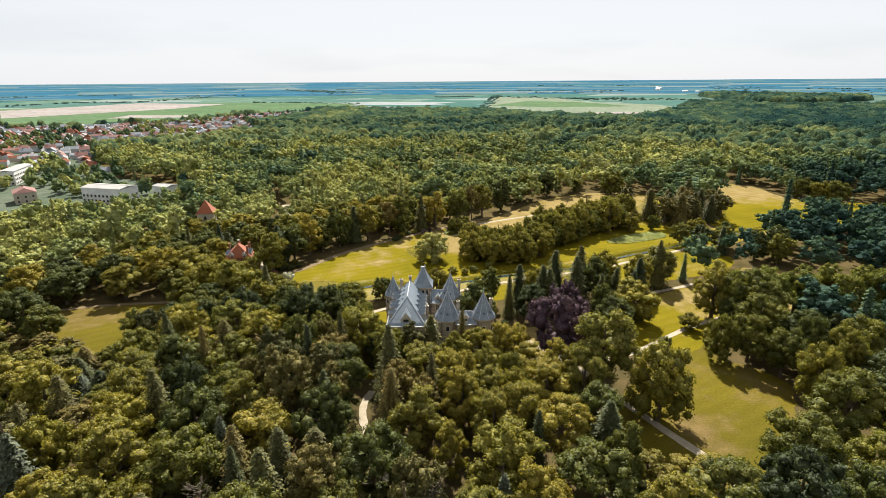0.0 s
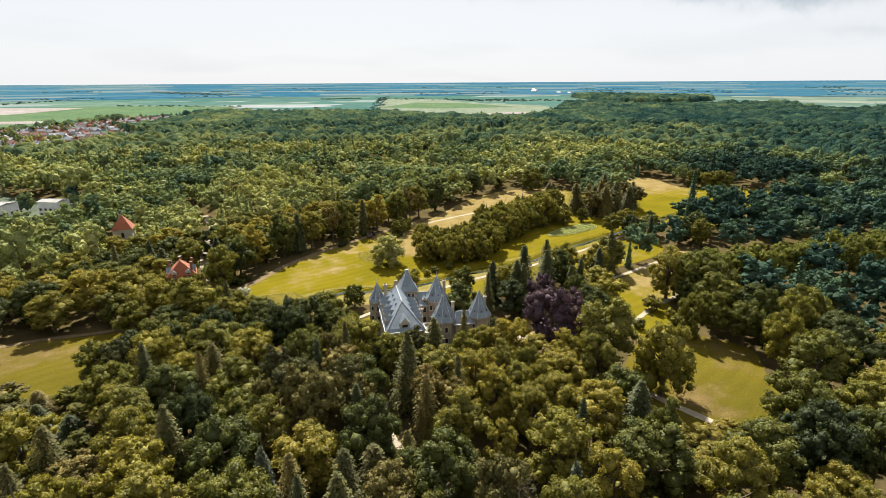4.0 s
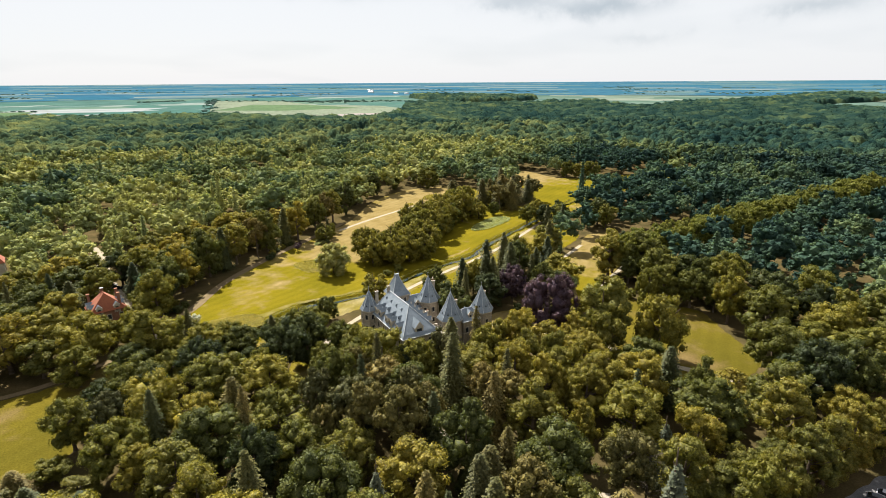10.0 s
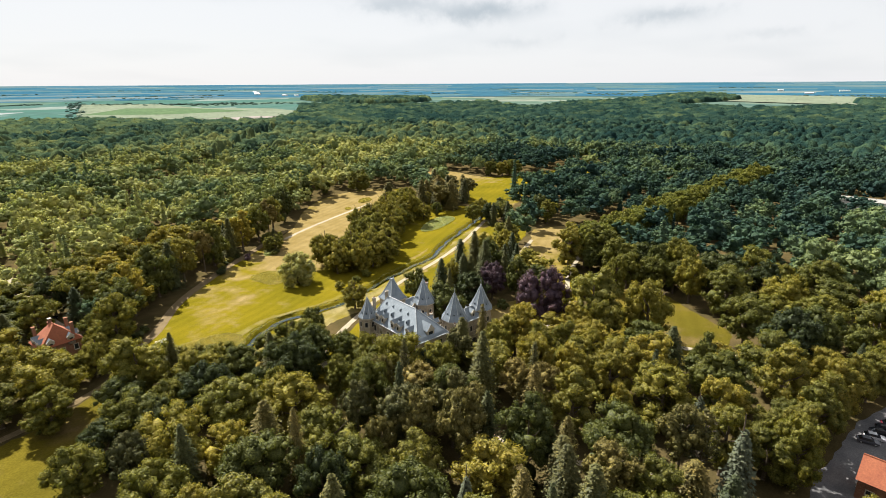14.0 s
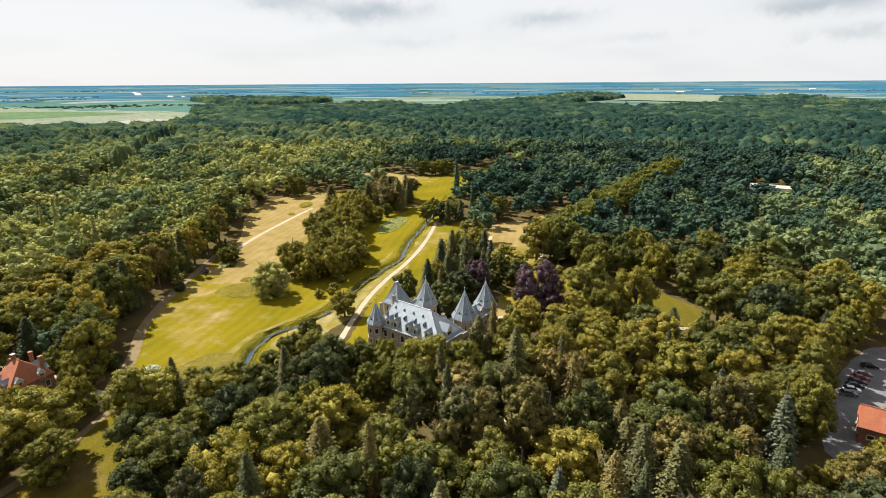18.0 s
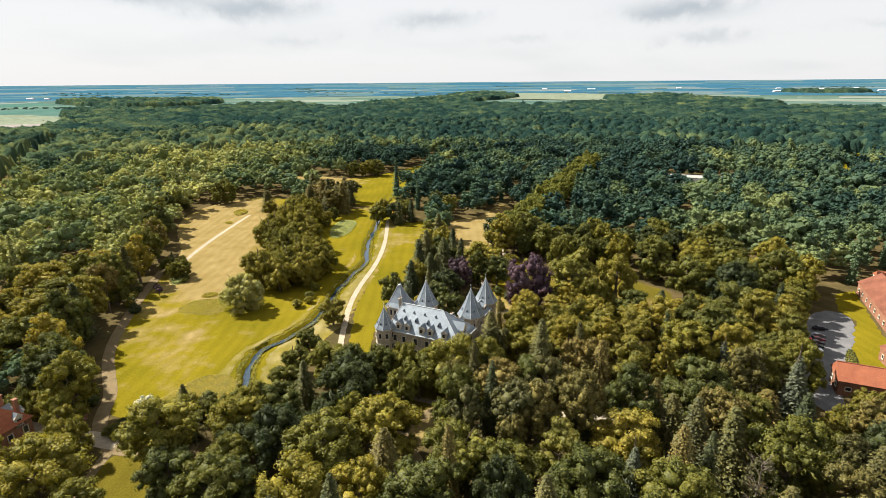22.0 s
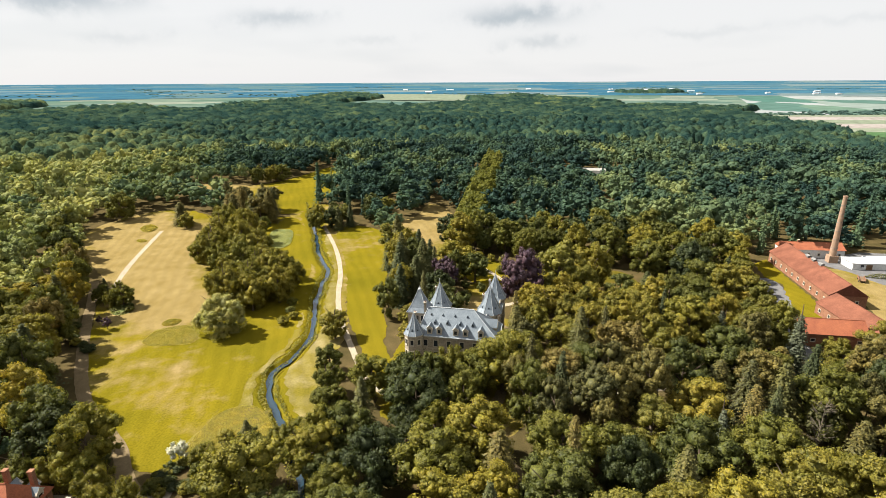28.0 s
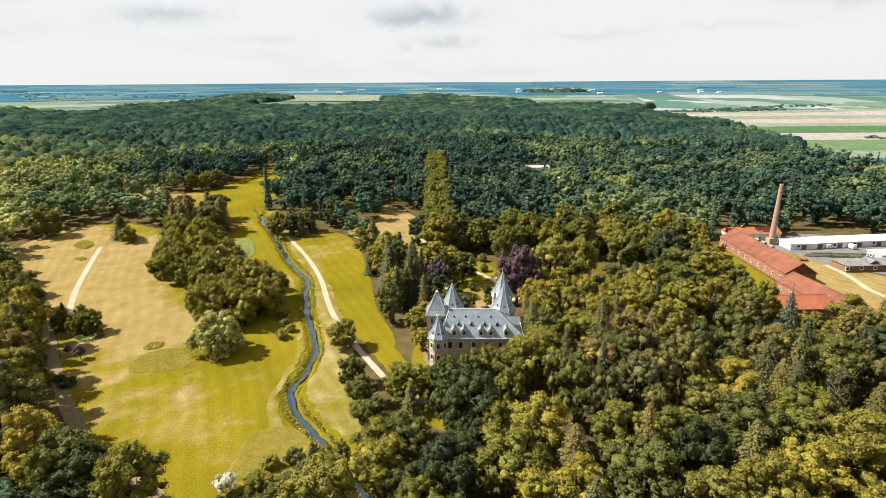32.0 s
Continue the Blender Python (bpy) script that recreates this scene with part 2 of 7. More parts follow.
# both woodland ramps are blued and their red cut to imitate haze
M_WOODS = leafage("hazy_woodland_leaves", ((0.0217, 0.0456, 0.0442), (0.0399, 0.073, 0.0572), (0.0844, 0.1208, 0.0702), (0.1596, 0.1892, 0.0884), (0.2576, 0.2645, 0.1092)), attr=True, vary=0.4, grain=0.6, coarse=1.7, gloss=0.006)
M_CANOPY = leafage("hazy_forest_canopy", ((0.0104, 0.0258, 0.0266), (0.0192, 0.0395, 0.034), (0.0336, 0.0578, 0.04), (0.0584, 0.0821, 0.0444), (0.0976, 0.114, 0.0503)), attr=True, vary=0.2, lucent=0.15, grain=1.2, coarse=2.5, gloss=0.0)
# distance haze is put into these leaves' colour as a blue-teal cast
M_FARWOODS = leafage("haze_tinted_far_leaves", ((0.044, 0.084, 0.086), (0.056, 0.096, 0.094), (0.066, 0.112, 0.100)), attr=True, vary=0.2, lucent=0.45, gloss=0.0)
M_BARK = plain("bark", (0.06, 0.045, 0.03), (0.14, 0.11, 0.08), 2.0, 0.9, fine=9)
M_SOIL = plain("woodland_soil", (0.040, 0.034, 0.014), (0.085, 0.062, 0.028), 0.12, 0.95, fine=2.5, dist=0.1)
M_PATH = plain("gravel_path", (0.225, 0.190, 0.135), (0.30, 0.255, 0.19), 0.3, 0.95, fine=4)
M_TRACK = plain("dirt_track", (0.1118, 0.08428, 0.04472), (0.1591, 0.1204, 0.07052), 0.3, 0.95, fine=4)
M_ASPHALT = plain("asphalt", (0.086, 0.086, 0.0903), (0.1376, 0.1333, 0.1333), 0.25, 0.9, fine=3)
M_SLATE = plain("grey_slate", (0.085, 0.108, 0.130), (0.155, 0.185, 0.212), 0.5, 0.5, 0.28, fine=5, bump=0.3, dist=0.04)
M_SLATE.node_tree.nodes["Principled BSDF"].inputs["Specular IOR Level"].default_value = 0.8
M_LEAD = plain("lead_flashing", (0.258, 0.2752, 0.2838), (0.3612, 0.3784, 0.387), 1.0, 0.45, fine=6)
M_STONE = plain("sandstone_wall", (0.215, 0.180, 0.135), (0.35, 0.30, 0.232), 0.35, 0.9, fine=2.2, bump=0.5, dist=0.06)
M_TRIM = plain("pale_stone_trim", (0.2924, 0.258, 0.2021), (0.3956, 0.3526, 0.2838), 0.8, 0.85, fine=4)
M_BRICK = plain("red_brick", (0.1462, 0.0731, 0.0473), (0.2322, 0.1204, 0.0774), 0.5, 0.9, fine=4)
M_YBRICK = plain("tan_brick", (0.19, 0.128, 0.088), (0.28, 0.195, 0.14), 0.6, 0.9, fine=4)
M_TILE = plain("orange_clay_tile", (0.190, 0.058, 0.030), (0.26, 0.088, 0.042), 0.3, 0.85, fine=3)
M_OLDTILE = plain("weathered_clay_tile", (0.095, 0.040, 0.027), (0.165, 0.068, 0.044), 0.2, 0.9, fine=3)
M_PLASTER = plain("white_plaster", (0.473, 0.473, 0.4644), (0.6192, 0.6192, 0.602), 0.3, 0.8, fine=2, bump=0.1)
M_SHEET = plain("pale_metal_sheet", (0.473, 0.4902, 0.4988), (0.6192, 0.6364, 0.645), 0.2, 0.5, fine=1.5, bump=0.1)
M_DULLRED = plain("dull_red_roof", (0.13, 0.062, 0.052), (0.19, 0.095, 0.08), 0.3, 0.85, fine=2)
M_GREYROOF = plain("blue_grey_roof", (0.11, 0.12, 0.135), (0.19, 0.20, 0.215), 0.3, 0.8, fine=2)
M_DEADWOOD = plain("bare_grey_twigs", (0.075, 0.062, 0.046), (0.125, 0.105, 0.08), 2.0, 0.9, fine=9)
M_FELT = plain("grey_roof_felt", (0.10, 0.10, 0.10), (0.19, 0.185, 0.18), 0.3, 0.9, fine=2)
M_WOOD = plain("brown_wood", (0.10, 0.06, 0.035), (0.18, 0.11, 0.06), 1.0, 0.8, fine=6)
M_GREYWALL = plain("pale_grey_render", (0.24, 0.25, 0.26), (0.36, 0.37, 0.38), 0.3, 0.85, fine=2, bump=0.1)
M_GARDENS = plain("town_gardens", (0.045, 0.062, 0.040), (0.085, 0.095, 0.070), 0.02, 0.95, fine=0.1)
M_FLAT = plain("pale_roof_gravel", (0.22, 0.215, 0.20), (0.30, 0.29, 0.27), 0.3, 0.9, fine=2)
M_GLASS = material("window_glass", 0.12)[0]
M_GLASS.node_tree.nodes["Principled BSDF"].inputs["Base Color"].default_value = (0.02, 0.023, 0.028, 1)
M_GLASS.node_tree.nodes["Principled BSDF"].inputs["Specular IOR Level"].default_value = 0.5
M_RUBBER = plain("rubber", (0.02, 0.02, 0.02), (0.035, 0.035, 0.035), 3, 0.8)
wm, wnn, wll, wb = material("river_water", 0.06)
wb.inputs["Base Color"].default_value = (0.018, 0.034, 0.048, 1)
wb.inputs["Specular IOR Level"].default_value = 0.5
bumped(wnn, wll, wb, noise_node(wnn, wll, 1.3, 3).outputs["Fac"], 0.15, 0.05)
M_WATER = wm


def grass(name, green_lo, green_hi, dry_lo, dry_hi, stripe=0.035):
    """Grass that turns to straw where the attribute 'dry' is high; mowing lines and tufts."""
    m, n, l, b = material(name, 1.0)
    b.inputs["Specular IOR Level"].default_value = 0.0
    big, mid, fine = noise_node(n, l, 0.035, 4), noise_node(n, l, 0.11, 6, rough=0.62), noise_node(n, l, 2.2, 3)
    g = ramp_node(n, l, big.outputs["Fac"], ((0.3, green_lo), (0.7, green_hi)))
    d = ramp_node(n, l, mid.outputs["Fac"], ((0.3, dry_lo), (0.7, dry_hi)))
    at = n.new("ShaderNodeAttribute")
    at.attribute_name = "dry"
    add = n.new("ShaderNodeMath")
    add.operation = "MULTIPLY_ADD"
    l.new(mid.outputs["Fac"], add.inputs[0])
    add.inputs[1].default_value = 1.25
    l.new(at.outputs["Fac"], add.inputs[2])
    f = ramp_node(n, l, add.outputs[0], ((0.60, (0, 0, 0)), (1.2, (1, 1, 1))))
    col = mixed(n, l, f.outputs[0], g.outputs[0], d.outputs[0])
    w = n.new("ShaderNodeTexWave")
    w.inputs["Scale"].default_value, w.inputs["Distortion"].default_value, w.inputs["Detail"].default_value = 0.07, 9.0, 3.0
    w.inputs["Detail Scale"].default_value = 0.25
    c = n.new("ShaderNodeTexCoord")
    mp = n.new("ShaderNodeMapping")
    mp.inputs["Rotation"].default_value = (0, 0, radians(62))
    l.new(c.outputs["Object"], mp.inputs[0])
    l.new(mp.outputs[0], w.inputs["Vector"])
    ws = ramp_node(n, l, w.outputs["Fac"], ((0.2, (1 - stripe,) * 3), (0.8, (1 + stripe,) * 3)))
    fs = ramp_node(n, l, fine.outputs["Fac"], ((0.25, (0.72, 0.74, 0.7)), (0.75, (1.25, 1.22, 1.2))))
    col = mixed(n, l, 1.0, mixed(n, l, 1.0, col, ws.outputs[0], "MULTIPLY"), fs.outputs[0], "MULTIPLY")
    l.new(col, b.inputs["Base Color"])
    bumped(n, l, b, fine.outputs["Fac"], 0.5, 0.15)
    return m


M_OLIVE_LAWN = grass("olive_lawn", (0.064, 0.054, 0.008), (0.094, 0.074, 0.010), (0.078, 0.056, 0.020), (0.118, 0.084, 0.034))
M_STRAW = grass("dry_straw_sward", (0.098, 0.084, 0.012), (0.140, 0.112, 0.022), (0.150, 0.124, 0.056), (0.215, 0.180, 0.095), 0.06)
M_LAWN = grass("lawn", (0.086, 0.074, 0.006), (0.130, 0.102, 0.008), (0.135, 0.098, 0.034), (0.188, 0.142, 0.062), 0.04)


# ---- building helpers ----
def mesh_of(name, verts, faces, mats, tone=None, fmat=None):
    me = bpy.data.meshes.new(name)
    me.from_pydata([tuple(v) for v in verts] if not isinstance(verts, np.ndarray) else verts.tolist(), [], faces if isinstance(faces, list) else faces.tolist())
    for m in mats:
        me.materials.append(m)
    if fmat is not None:
        me.polygons.foreach_set("material_index", np.asarray(fmat, dtype=np.int32))
    if tone is not None:
        a = me.attributes.new(tone[0], "FLOAT", "POINT")
        a.data.foreach_set("value", np.asarray(tone[1], dtype=np.float32))
    me.update()
    return me


def part(name, bm, mat, parent, label="", m=None):
    me = bpy.data.meshes.new(name)
    bmesh.ops.recalc_face_normals(bm, faces=bm.faces[:])
    bm.to_mesh(me)
    bm.free()
    me.materials.append(mat)
    ob = new(name, me)
    ob.parent = parent
    if m is not None:
        ob.matrix_basis = m
    if label:
        ob["label"] = label
    return ob


def thing(name, label, category, m, group="", kind=""):
    ob = new(name)
    ob.empty_display_size = 0.5
    ob.matrix_basis = m
    return tagged(ob, label, category, group, kind)


def box(bm, x0, x1, y0, y1, z0, z1):
    v = [bm.verts.new((x, y, z)) for z in (z0, z1) for x, y in ((x0, y0), (x1, y0), (x1, y1), (x0, y1))]
    for f in ((3, 2, 1, 0), (4, 5, 6, 7), (0, 1, 5, 4), (1, 2, 6, 5), (2, 3, 7, 6), (3, 0, 4, 7)):
        bm.faces.new([v[i] for i in f])
    return v


def boxes(*rows):
    bm = bmesh.new()
    for r in rows:
        box(bm, *r)
    return bm


def lathe(bm, rings, sides, cx=0, cy=0, turn=0.0, cap=True):
    """Rings of (radius, z), stacked into one closed body of that many sides."""
    loops = []
    for r, z in rings:
        if r < 1e-4:
            loops.append([bm.verts.new((cx, cy, z))])
        else:
            loops.append([bm.verts.new((cx + r * math.cos(turn + 2 * math.pi * i / sides), cy + r * math.sin(turn + 2 * math.pi * i / sides), z)) for i in range(sides)])
    for a, b in zip(loops, loops[1:]):
        for i in range(sides):
            j = (i + 1) % sides
            q = [a[i % len(a)], a[j % len(a)], b[j % len(b)], b[i % len(b)]]
            q = list(dict.fromkeys(q))
            if len(q) > 2:
                bm.faces.new(q)
    if cap:
        for lp, flip in ((loops[0], True), (loops[-1], False)):
            if len(lp) > 2:
                bm.faces.new(lp[::-1] if flip else lp)
    return bm


def tube(bm, points, radii, sides=6):
    """A tapered tube through the points."""
    loops = []
    for i, p in enumerate(points):
        p = Vector(p)
        d = (Vector(points[min(i + 1, len(points) - 1)]) - Vector(points[max(i - 1, 0)])).normalized()
        a = d.orthogonal().normalized()
        b = d.cross(a)
        loops.append([bm.verts.new(p + radii[i] * (math.cos(2 * math.pi * k / sides) * a + math.sin(2 * math.pi * k / sides) * b)) for k in range(sides)])
    for a, b in zip(loops, loops[1:]):
        for k in range(sides):
            bm.faces.new((a[k], a[(k + 1) % sides], b[(k + 1) % sides], b[k]))
    bm.faces.new(loops[-1])
    return bm


def smooth(pts, n=3, closed=True):
    p = np.array(pts, float)
    for _ in range(n):
        if closed:
            q = np.roll(p, -1, 0)
            p = np.stack((0.75 * p + 0.25 * q, 0.25 * p + 0.75 * q), 1).reshape(-1, 2)
        else:
            a, b = p[:-1], p[1:]
            mid = np.stack((0.75 * a + 0.25 * b, 0.25 * a + 0.75 * b), 1).reshape(-1, 2)
            p = np.vstack((p[:1], mid, p[-1:]))
    return p


def inside(poly, x, y):
    x, y = np.asarray(x, float), np.asarray(y, float)
    r = np.zeros(x.shape, bool)
    a = np.asarray(poly)
    b = np.roll(a, -1, 0)
    for (x0, y0), (x1, y1) in zip(a, b):
        if y0 == y1:
            continue
        c = ((y0 > y) != (y1 > y)) & (x < (x1 - x0) * (y - y0) / (y1 - y0) + x0)
        r ^= c
    return r


def line_distance(line, x, y):
    x, y = np.asarray(x, float), np.asarray(y, float)
    best = np.full(x.shape, 1e9)
    p = np.asarray(line, float)
    for (x0, y0), (x1, y1) in zip(p, p[1:]):
        dx, dy = x1 - x0, y1 - y0
        t = np.clip(((x - x0) * dx + (y - y0) * dy) / max(dx * dx + dy * dy, 1e-9), 0, 1)
        best = np.minimum(best, np.hypot(x - x0 - t * dx, y - y0 - t * dy))
    return best


def rise(x, y):
    """Height of the land: level round the park, climbing gently towards the horizon."""
    d = np.hypot(np.asarray(x, float) + 40, np.asarray(y, float) - 100)
    return np.clip((d - 1500) / 3200, 0, 1.0) * 76.6

# ---- plan: outlines in metres ----
RIVER = smooth([(196, 300), (160, 284), (119, 261), (92, 249), (72, 237), (60, 228), (38, 224), (16, 216), (0, 210), (-14, 208), (-25, 211), (-33, 208), (-42, 202), (-52, 192), (-61, 186), (-74, 178), (-90, 168)], 3, False)
RIVER = RIVER + np.array([(0.7 * noise.noise((a * 0.13, b * 0.13, 3)), 1.3 * noise.noise((a * 0.13, b * 0.13, 9))) for a, b in RIVER])
MEADOW = smooth([(-73, 217), (-61, 234), (-47, 254), (-33, 269), (-10, 287), (10, 304), (34, 322), (52, 350), (70, 372), (98, 393), (122, 396), (146, 390), (160, 374), (146, 348), (134, 326), (146, 306), (152, 292), (140, 280), (116, 265), (90, 253), (70, 241), (38, 229), (17, 221), (2, 215), (-14, 213), (-25, 216), (-35, 215), (-44, 207), (-54, 198), (-60, 196), (-66, 208)], 2)
STRAW = smooth([(122, 257), (90, 243), (62, 226), (38, 220), (17, 213), (2, 207), (-14, 205), (-25, 207), (-36, 201), (-50, 189), (-42, 186), (-24, 194), (-4, 197), (12, 206), (34, 215), (60, 224), (88, 238), (120, 255.5)], 2)
EAST_LAWN = smooth([(122, 252), (140, 247), (130, 224), (92, 210), (70, 204), (50, 199), (27, 194), (10, 186), (-8, 182), (-20, 172), (-26, 160), (-36, 158), (-40, 168), (-32, 176), (-26, 180), (-15, 185), (-2, 193), (15, 203), (36, 211), (60, 220), (88, 233)], 2)
PARK_LAWN = smooth([(60, 149), (54, 163), (68, 168), (74, 190), (92, 200), (116, 212), (133, 228), (150, 224), (165, 212), (200, 217), (203, 206), (165, 188), (138, 178), (116, 184), (100, 176), (92, 168), (88, 158), (74, 146)], 2)
SE_LAWN = smooth([(40, 108), (45, 122), (56, 136), (70, 148), (80, 162), (88, 160), (82, 146), (93, 138), (97, 130), (91, 120), (84, 106), (79, 96), (66, 94), (50, 97)], 2)
SW_LAWN = smooth([(-156, 181), (-126, 190), (-110, 188), (-95, 192), (-82, 205), (-73, 197), (-85, 181), (-96, 160), (-100, 148), (-117, 150), (-133, 158)], 2)
FAR_LAWN = smooth([(152, 302), (176, 328), (194, 360), (203, 400), (216, 432), (248, 422), (240, 366), (290, 354), (345, 352), (402, 334), (345, 321), (300, 316), (260, 306), (228, 297), (190, 292), (166, 290)], 2)
BARN_LAWN = smooth([(100, 16), (64, 12), (24, 22), (12, 12), (30, -12), (60, -26), (82, -4), (104, 2)], 2)
CARPARK = smooth([(9, 56), (10, 50), (17, 50), (32, 46), (50, 42), (78, 36), (86, 41), (80, 49), (68, 52.5), (57, 55), (48, 56.5), (38, 57), (28, 57), (20, 58)], 1)
RIVER_PATH = smooth([(132, 262), (119, 254), (88, 236), (58, 222), (34, 214), (15, 206), (-4, 195), (-17, 187), (-28, 180), (-34, 170), (-31, 158), (-30, 146)], 3, False)
MEADOW_PATH = smooth([(-70, 188), (-76, 197), (-79.5, 205), (-77, 214), (-72, 221), (-65, 227.5), (-59, 238), (-51, 251), (-38, 265), (-10, 290), (10, 306), (28, 322)], 3, False)
GATE_ROAD = smooth([(-77, 206), (-81, 222), (-86, 244), (-91, 266), (-95, 292), (-97, 330), (-110, 362)], 3, False)
NORTH_PATH = smooth([(20, 306), (36, 316), (55, 326), (80, 338), (106, 350)], 3, False)
SE_PATH = smooth([(24, 160), (36, 147), (45, 128), (51, 114), (60, 98), (66, 84)], 3, False)
PARK_PATH = smooth([(48, 144), (60, 149), (72, 158), (86, 168), (108, 178), (130, 188)], 3, False)
PARK_PATH_NORTH = smooth([(66, 190), (76, 195), (96, 203), (118, 214)], 3, False)
SW_PATH = smooth([(-162, 178), (-128, 190), (-110, 190), (-95, 196), (-84, 203), (-77, 207)], 3, False)
WOOD_PATH = smooth([(-20, 128), (-22, 121), (-19.5, 110), (-15.5, 101), (-12, 92), (-8, 86), (-2, 81)], 3, False)
WOOD_PATH_WEST = smooth([(-24, 143), (-32, 144), (-38, 147), (-44, 149), (-50, 143), (-54, 137), (-68, 134)], 3, False)
BARN_PATH = smooth([(80, -4), (65, -5), (49, -1), (40, -4), (24, 8)], 3, False)
HALL = [(296, 60), (325, 58), (345, 72), (342, 132), (312, 132)]
CLEARING = [(-5, 46), (12, 46), (16, 50), (18, 64), (6, 62), (-5, 57)]
EDGE = [(50, 134), (78, 132), (82, 150), (60, 153), (50, 146)]
GARDEN = smooth([(16, 150), (15, 164), (26, 168), (46, 166), (56, 163), (60, 149), (44, 147)], 2)
GLADE = smooth([(600, -44), (640, -74), (478, -42), (462, -22)], 2)
RIDE = [(327, 950), (163, 723), (63, 574), (-9, 471), (-60, 400)]
LAWNS = (GLADE, MEADOW, GARDEN, STRAW, EAST_LAWN, PARK_LAWN, SE_LAWN, SW_LAWN, FAR_LAWN, BARN_LAWN, CARPARK)
WAYS = ((RIDE, 12.0), (RIVER, 6.0), (RIVER_PATH, 2.4), (MEADOW_PATH, 3.0), (GATE_ROAD, 4.5), (NORTH_PATH, 2.0), (SE_PATH, 2.2), (PARK_PATH, 2.0), (PARK_PATH_NORTH, 2.0), (SW_PATH, 2.0), (WOOD_PATH, 7.4), (WOOD_PATH_WEST, 4.5), (BARN_PATH, 2.5))
NORTH_FIELDS = [(-2400, 520), (-1300, 760), (-831, 1010), (-568, 1120), (-515, 1380), (-280, 1600), (114, 1440), (271, 1218), (399, 1140), (560, 1330), (690, 1600), (900, 1900), (1050, 2500), (400, 4600), (-2500, 4600)]
EAST_FIELDS = [(318, -178), (509, -240), (800, -292), (1300, -310), (1500, -420), (2300, -600), (2600, -2400), (300, -1500), (200, -420)]
TOWN = [(-165, 345), (-200, 300), (-330, 285), (-1300, 480), (-1300, 760), (-831, 1000), (-560, 1110), (-500, 1370), (-380, 1500), (-325, 1440), (-370, 1040), (-300, 930), (-330, 760), (-420, 640), (-300, 480), (-195, 420)]
CHURCH_YARD = [(-141, 262), (-120, 262), (-122, 300), (-142, 300)]
GATE_YARD = [(-101, 206), (-84, 203), (-78, 214), (-79, 242), (-99, 242)]
YARD = [(118, 24), (122, -6), (140, -20), (130, -60), (80, -60), (60, -30), (20, -14), (8, 14), (14, 56), (60, 46), (90, 42), (116, 38)]
CASTLE = [(-23, 143), (-23, 175), (8, 175), (8, 168), (18, 154), (18, 142)]

# ---- ground ----
def spread(lo, a, b, hi, step):
    """Coordinates: even steps between a and b, growing ones outside."""
    def grow(start, stop):
        s, p, out = step, start, []
        while p < stop:
            s = min(s * 1.22, 160)
            p += s
            out.append(min(p, stop))
        return out
    return np.array([-v for v in grow(-a, -lo)][::-1] + list(np.arange(a, b + 0.1, step)) + grow(b, hi))


gx, gy = spread(-4750, -110, 200, 4750, 1.6), spread(-4650, 160, 310, 4850, 1.6)
GX, GY = np.meshgrid(gx, gy)
dr = line_distance(RIVER, GX.ravel(), GY.ravel()).reshape(GX.shape)
GZ = rise(GX, GY) - 1.5 * np.clip((2.9 - dr) / 2.2, 0, 1)
nx, ny = len(gx), len(gy)
gi = np.arange(nx * ny).reshape(ny, nx)
gf = np.stack((gi[:-1, :-1], gi[:-1, 1:], gi[1:, 1:], gi[1:, :-1]), -1).reshape(-1, 4)
valley = (dr < 13) & (GX > -62) & (GX < 190)
gmat = valley.ravel()[gf].all(1).astype(np.int32)
ground = new("ground", mesh_of("ground", np.stack((GX, GY, GZ), -1).reshape(-1, 3), gf, [M_SOIL, M_LAWN], ("dry", np.where(dr < 5, -0.3, 0.15).ravel()), gmat))
tagged(ground, "brown leaf-strewn woodland soil, grassy along the stream", "ground", kind="structure")


def patch(name, label, outline, z, mat, step=4.0, dry=(), base=0.0, category="lawn", ragged=0.5):
    """A level sheet with a slightly ragged edge and a 'dry' attribute made of soft round spots (x, y, radius, amount)."""
    from mathutils.geometry import delaunay_2d_cdt
    o = np.array(outline)
    seg = np.hypot(*(np.roll(o, -1, 0) - o).T)
    dense = []
    for a, b, s in zip(o, np.roll(o, -1, 0), seg):
        k = max(1, int(s / 1.5))
        dense += [a + (b - a) * i / k for i in range(k)]
    o = np.array([(p[0] + ragged * noise.noise((p[0] * 0.4, p[1] * 0.4, 1)) * 2, p[1] + ragged * noise.noise((p[0] * 0.4, p[1] * 0.4, 7)) * 2) for p in dense])
    xs, ys = np.meshgrid(np.arange(o[:, 0].min(), o[:, 0].max(), step), np.arange(o[:, 1].min(), o[:, 1].max(), step))
    xs, ys = xs.ravel(), ys.ravel()
    k = inside(o, xs, ys) & (line_distance(np.vstack((o, o[:1])), xs, ys) > step * 0.4)
    pts = [Vector(p) for p in o] + [Vector((a, b)) for a, b in zip(xs[k], ys[k])]
    vs, _, fs, *_ = delaunay_2d_cdt(pts, [], [list(range(len(o)))], 1, 1e-4)
    v = np.array([(p.x, p.y, 0) for p in vs])
    v[:, 2] = z + rise(v[:, 0], v[:, 1])
    amount = np.full(len(v), base)
    for x, y, r, w in dry:
        amount += w * np.exp(-((v[:, 0] - x) ** 2 + (v[:, 1] - y) ** 2) / (r * r))
    ob = new(name, mesh_of(name, v, [list(f) for f in fs], [mat], ("dry", amount)))
    return tagged(ob, label, category, kind="structure")


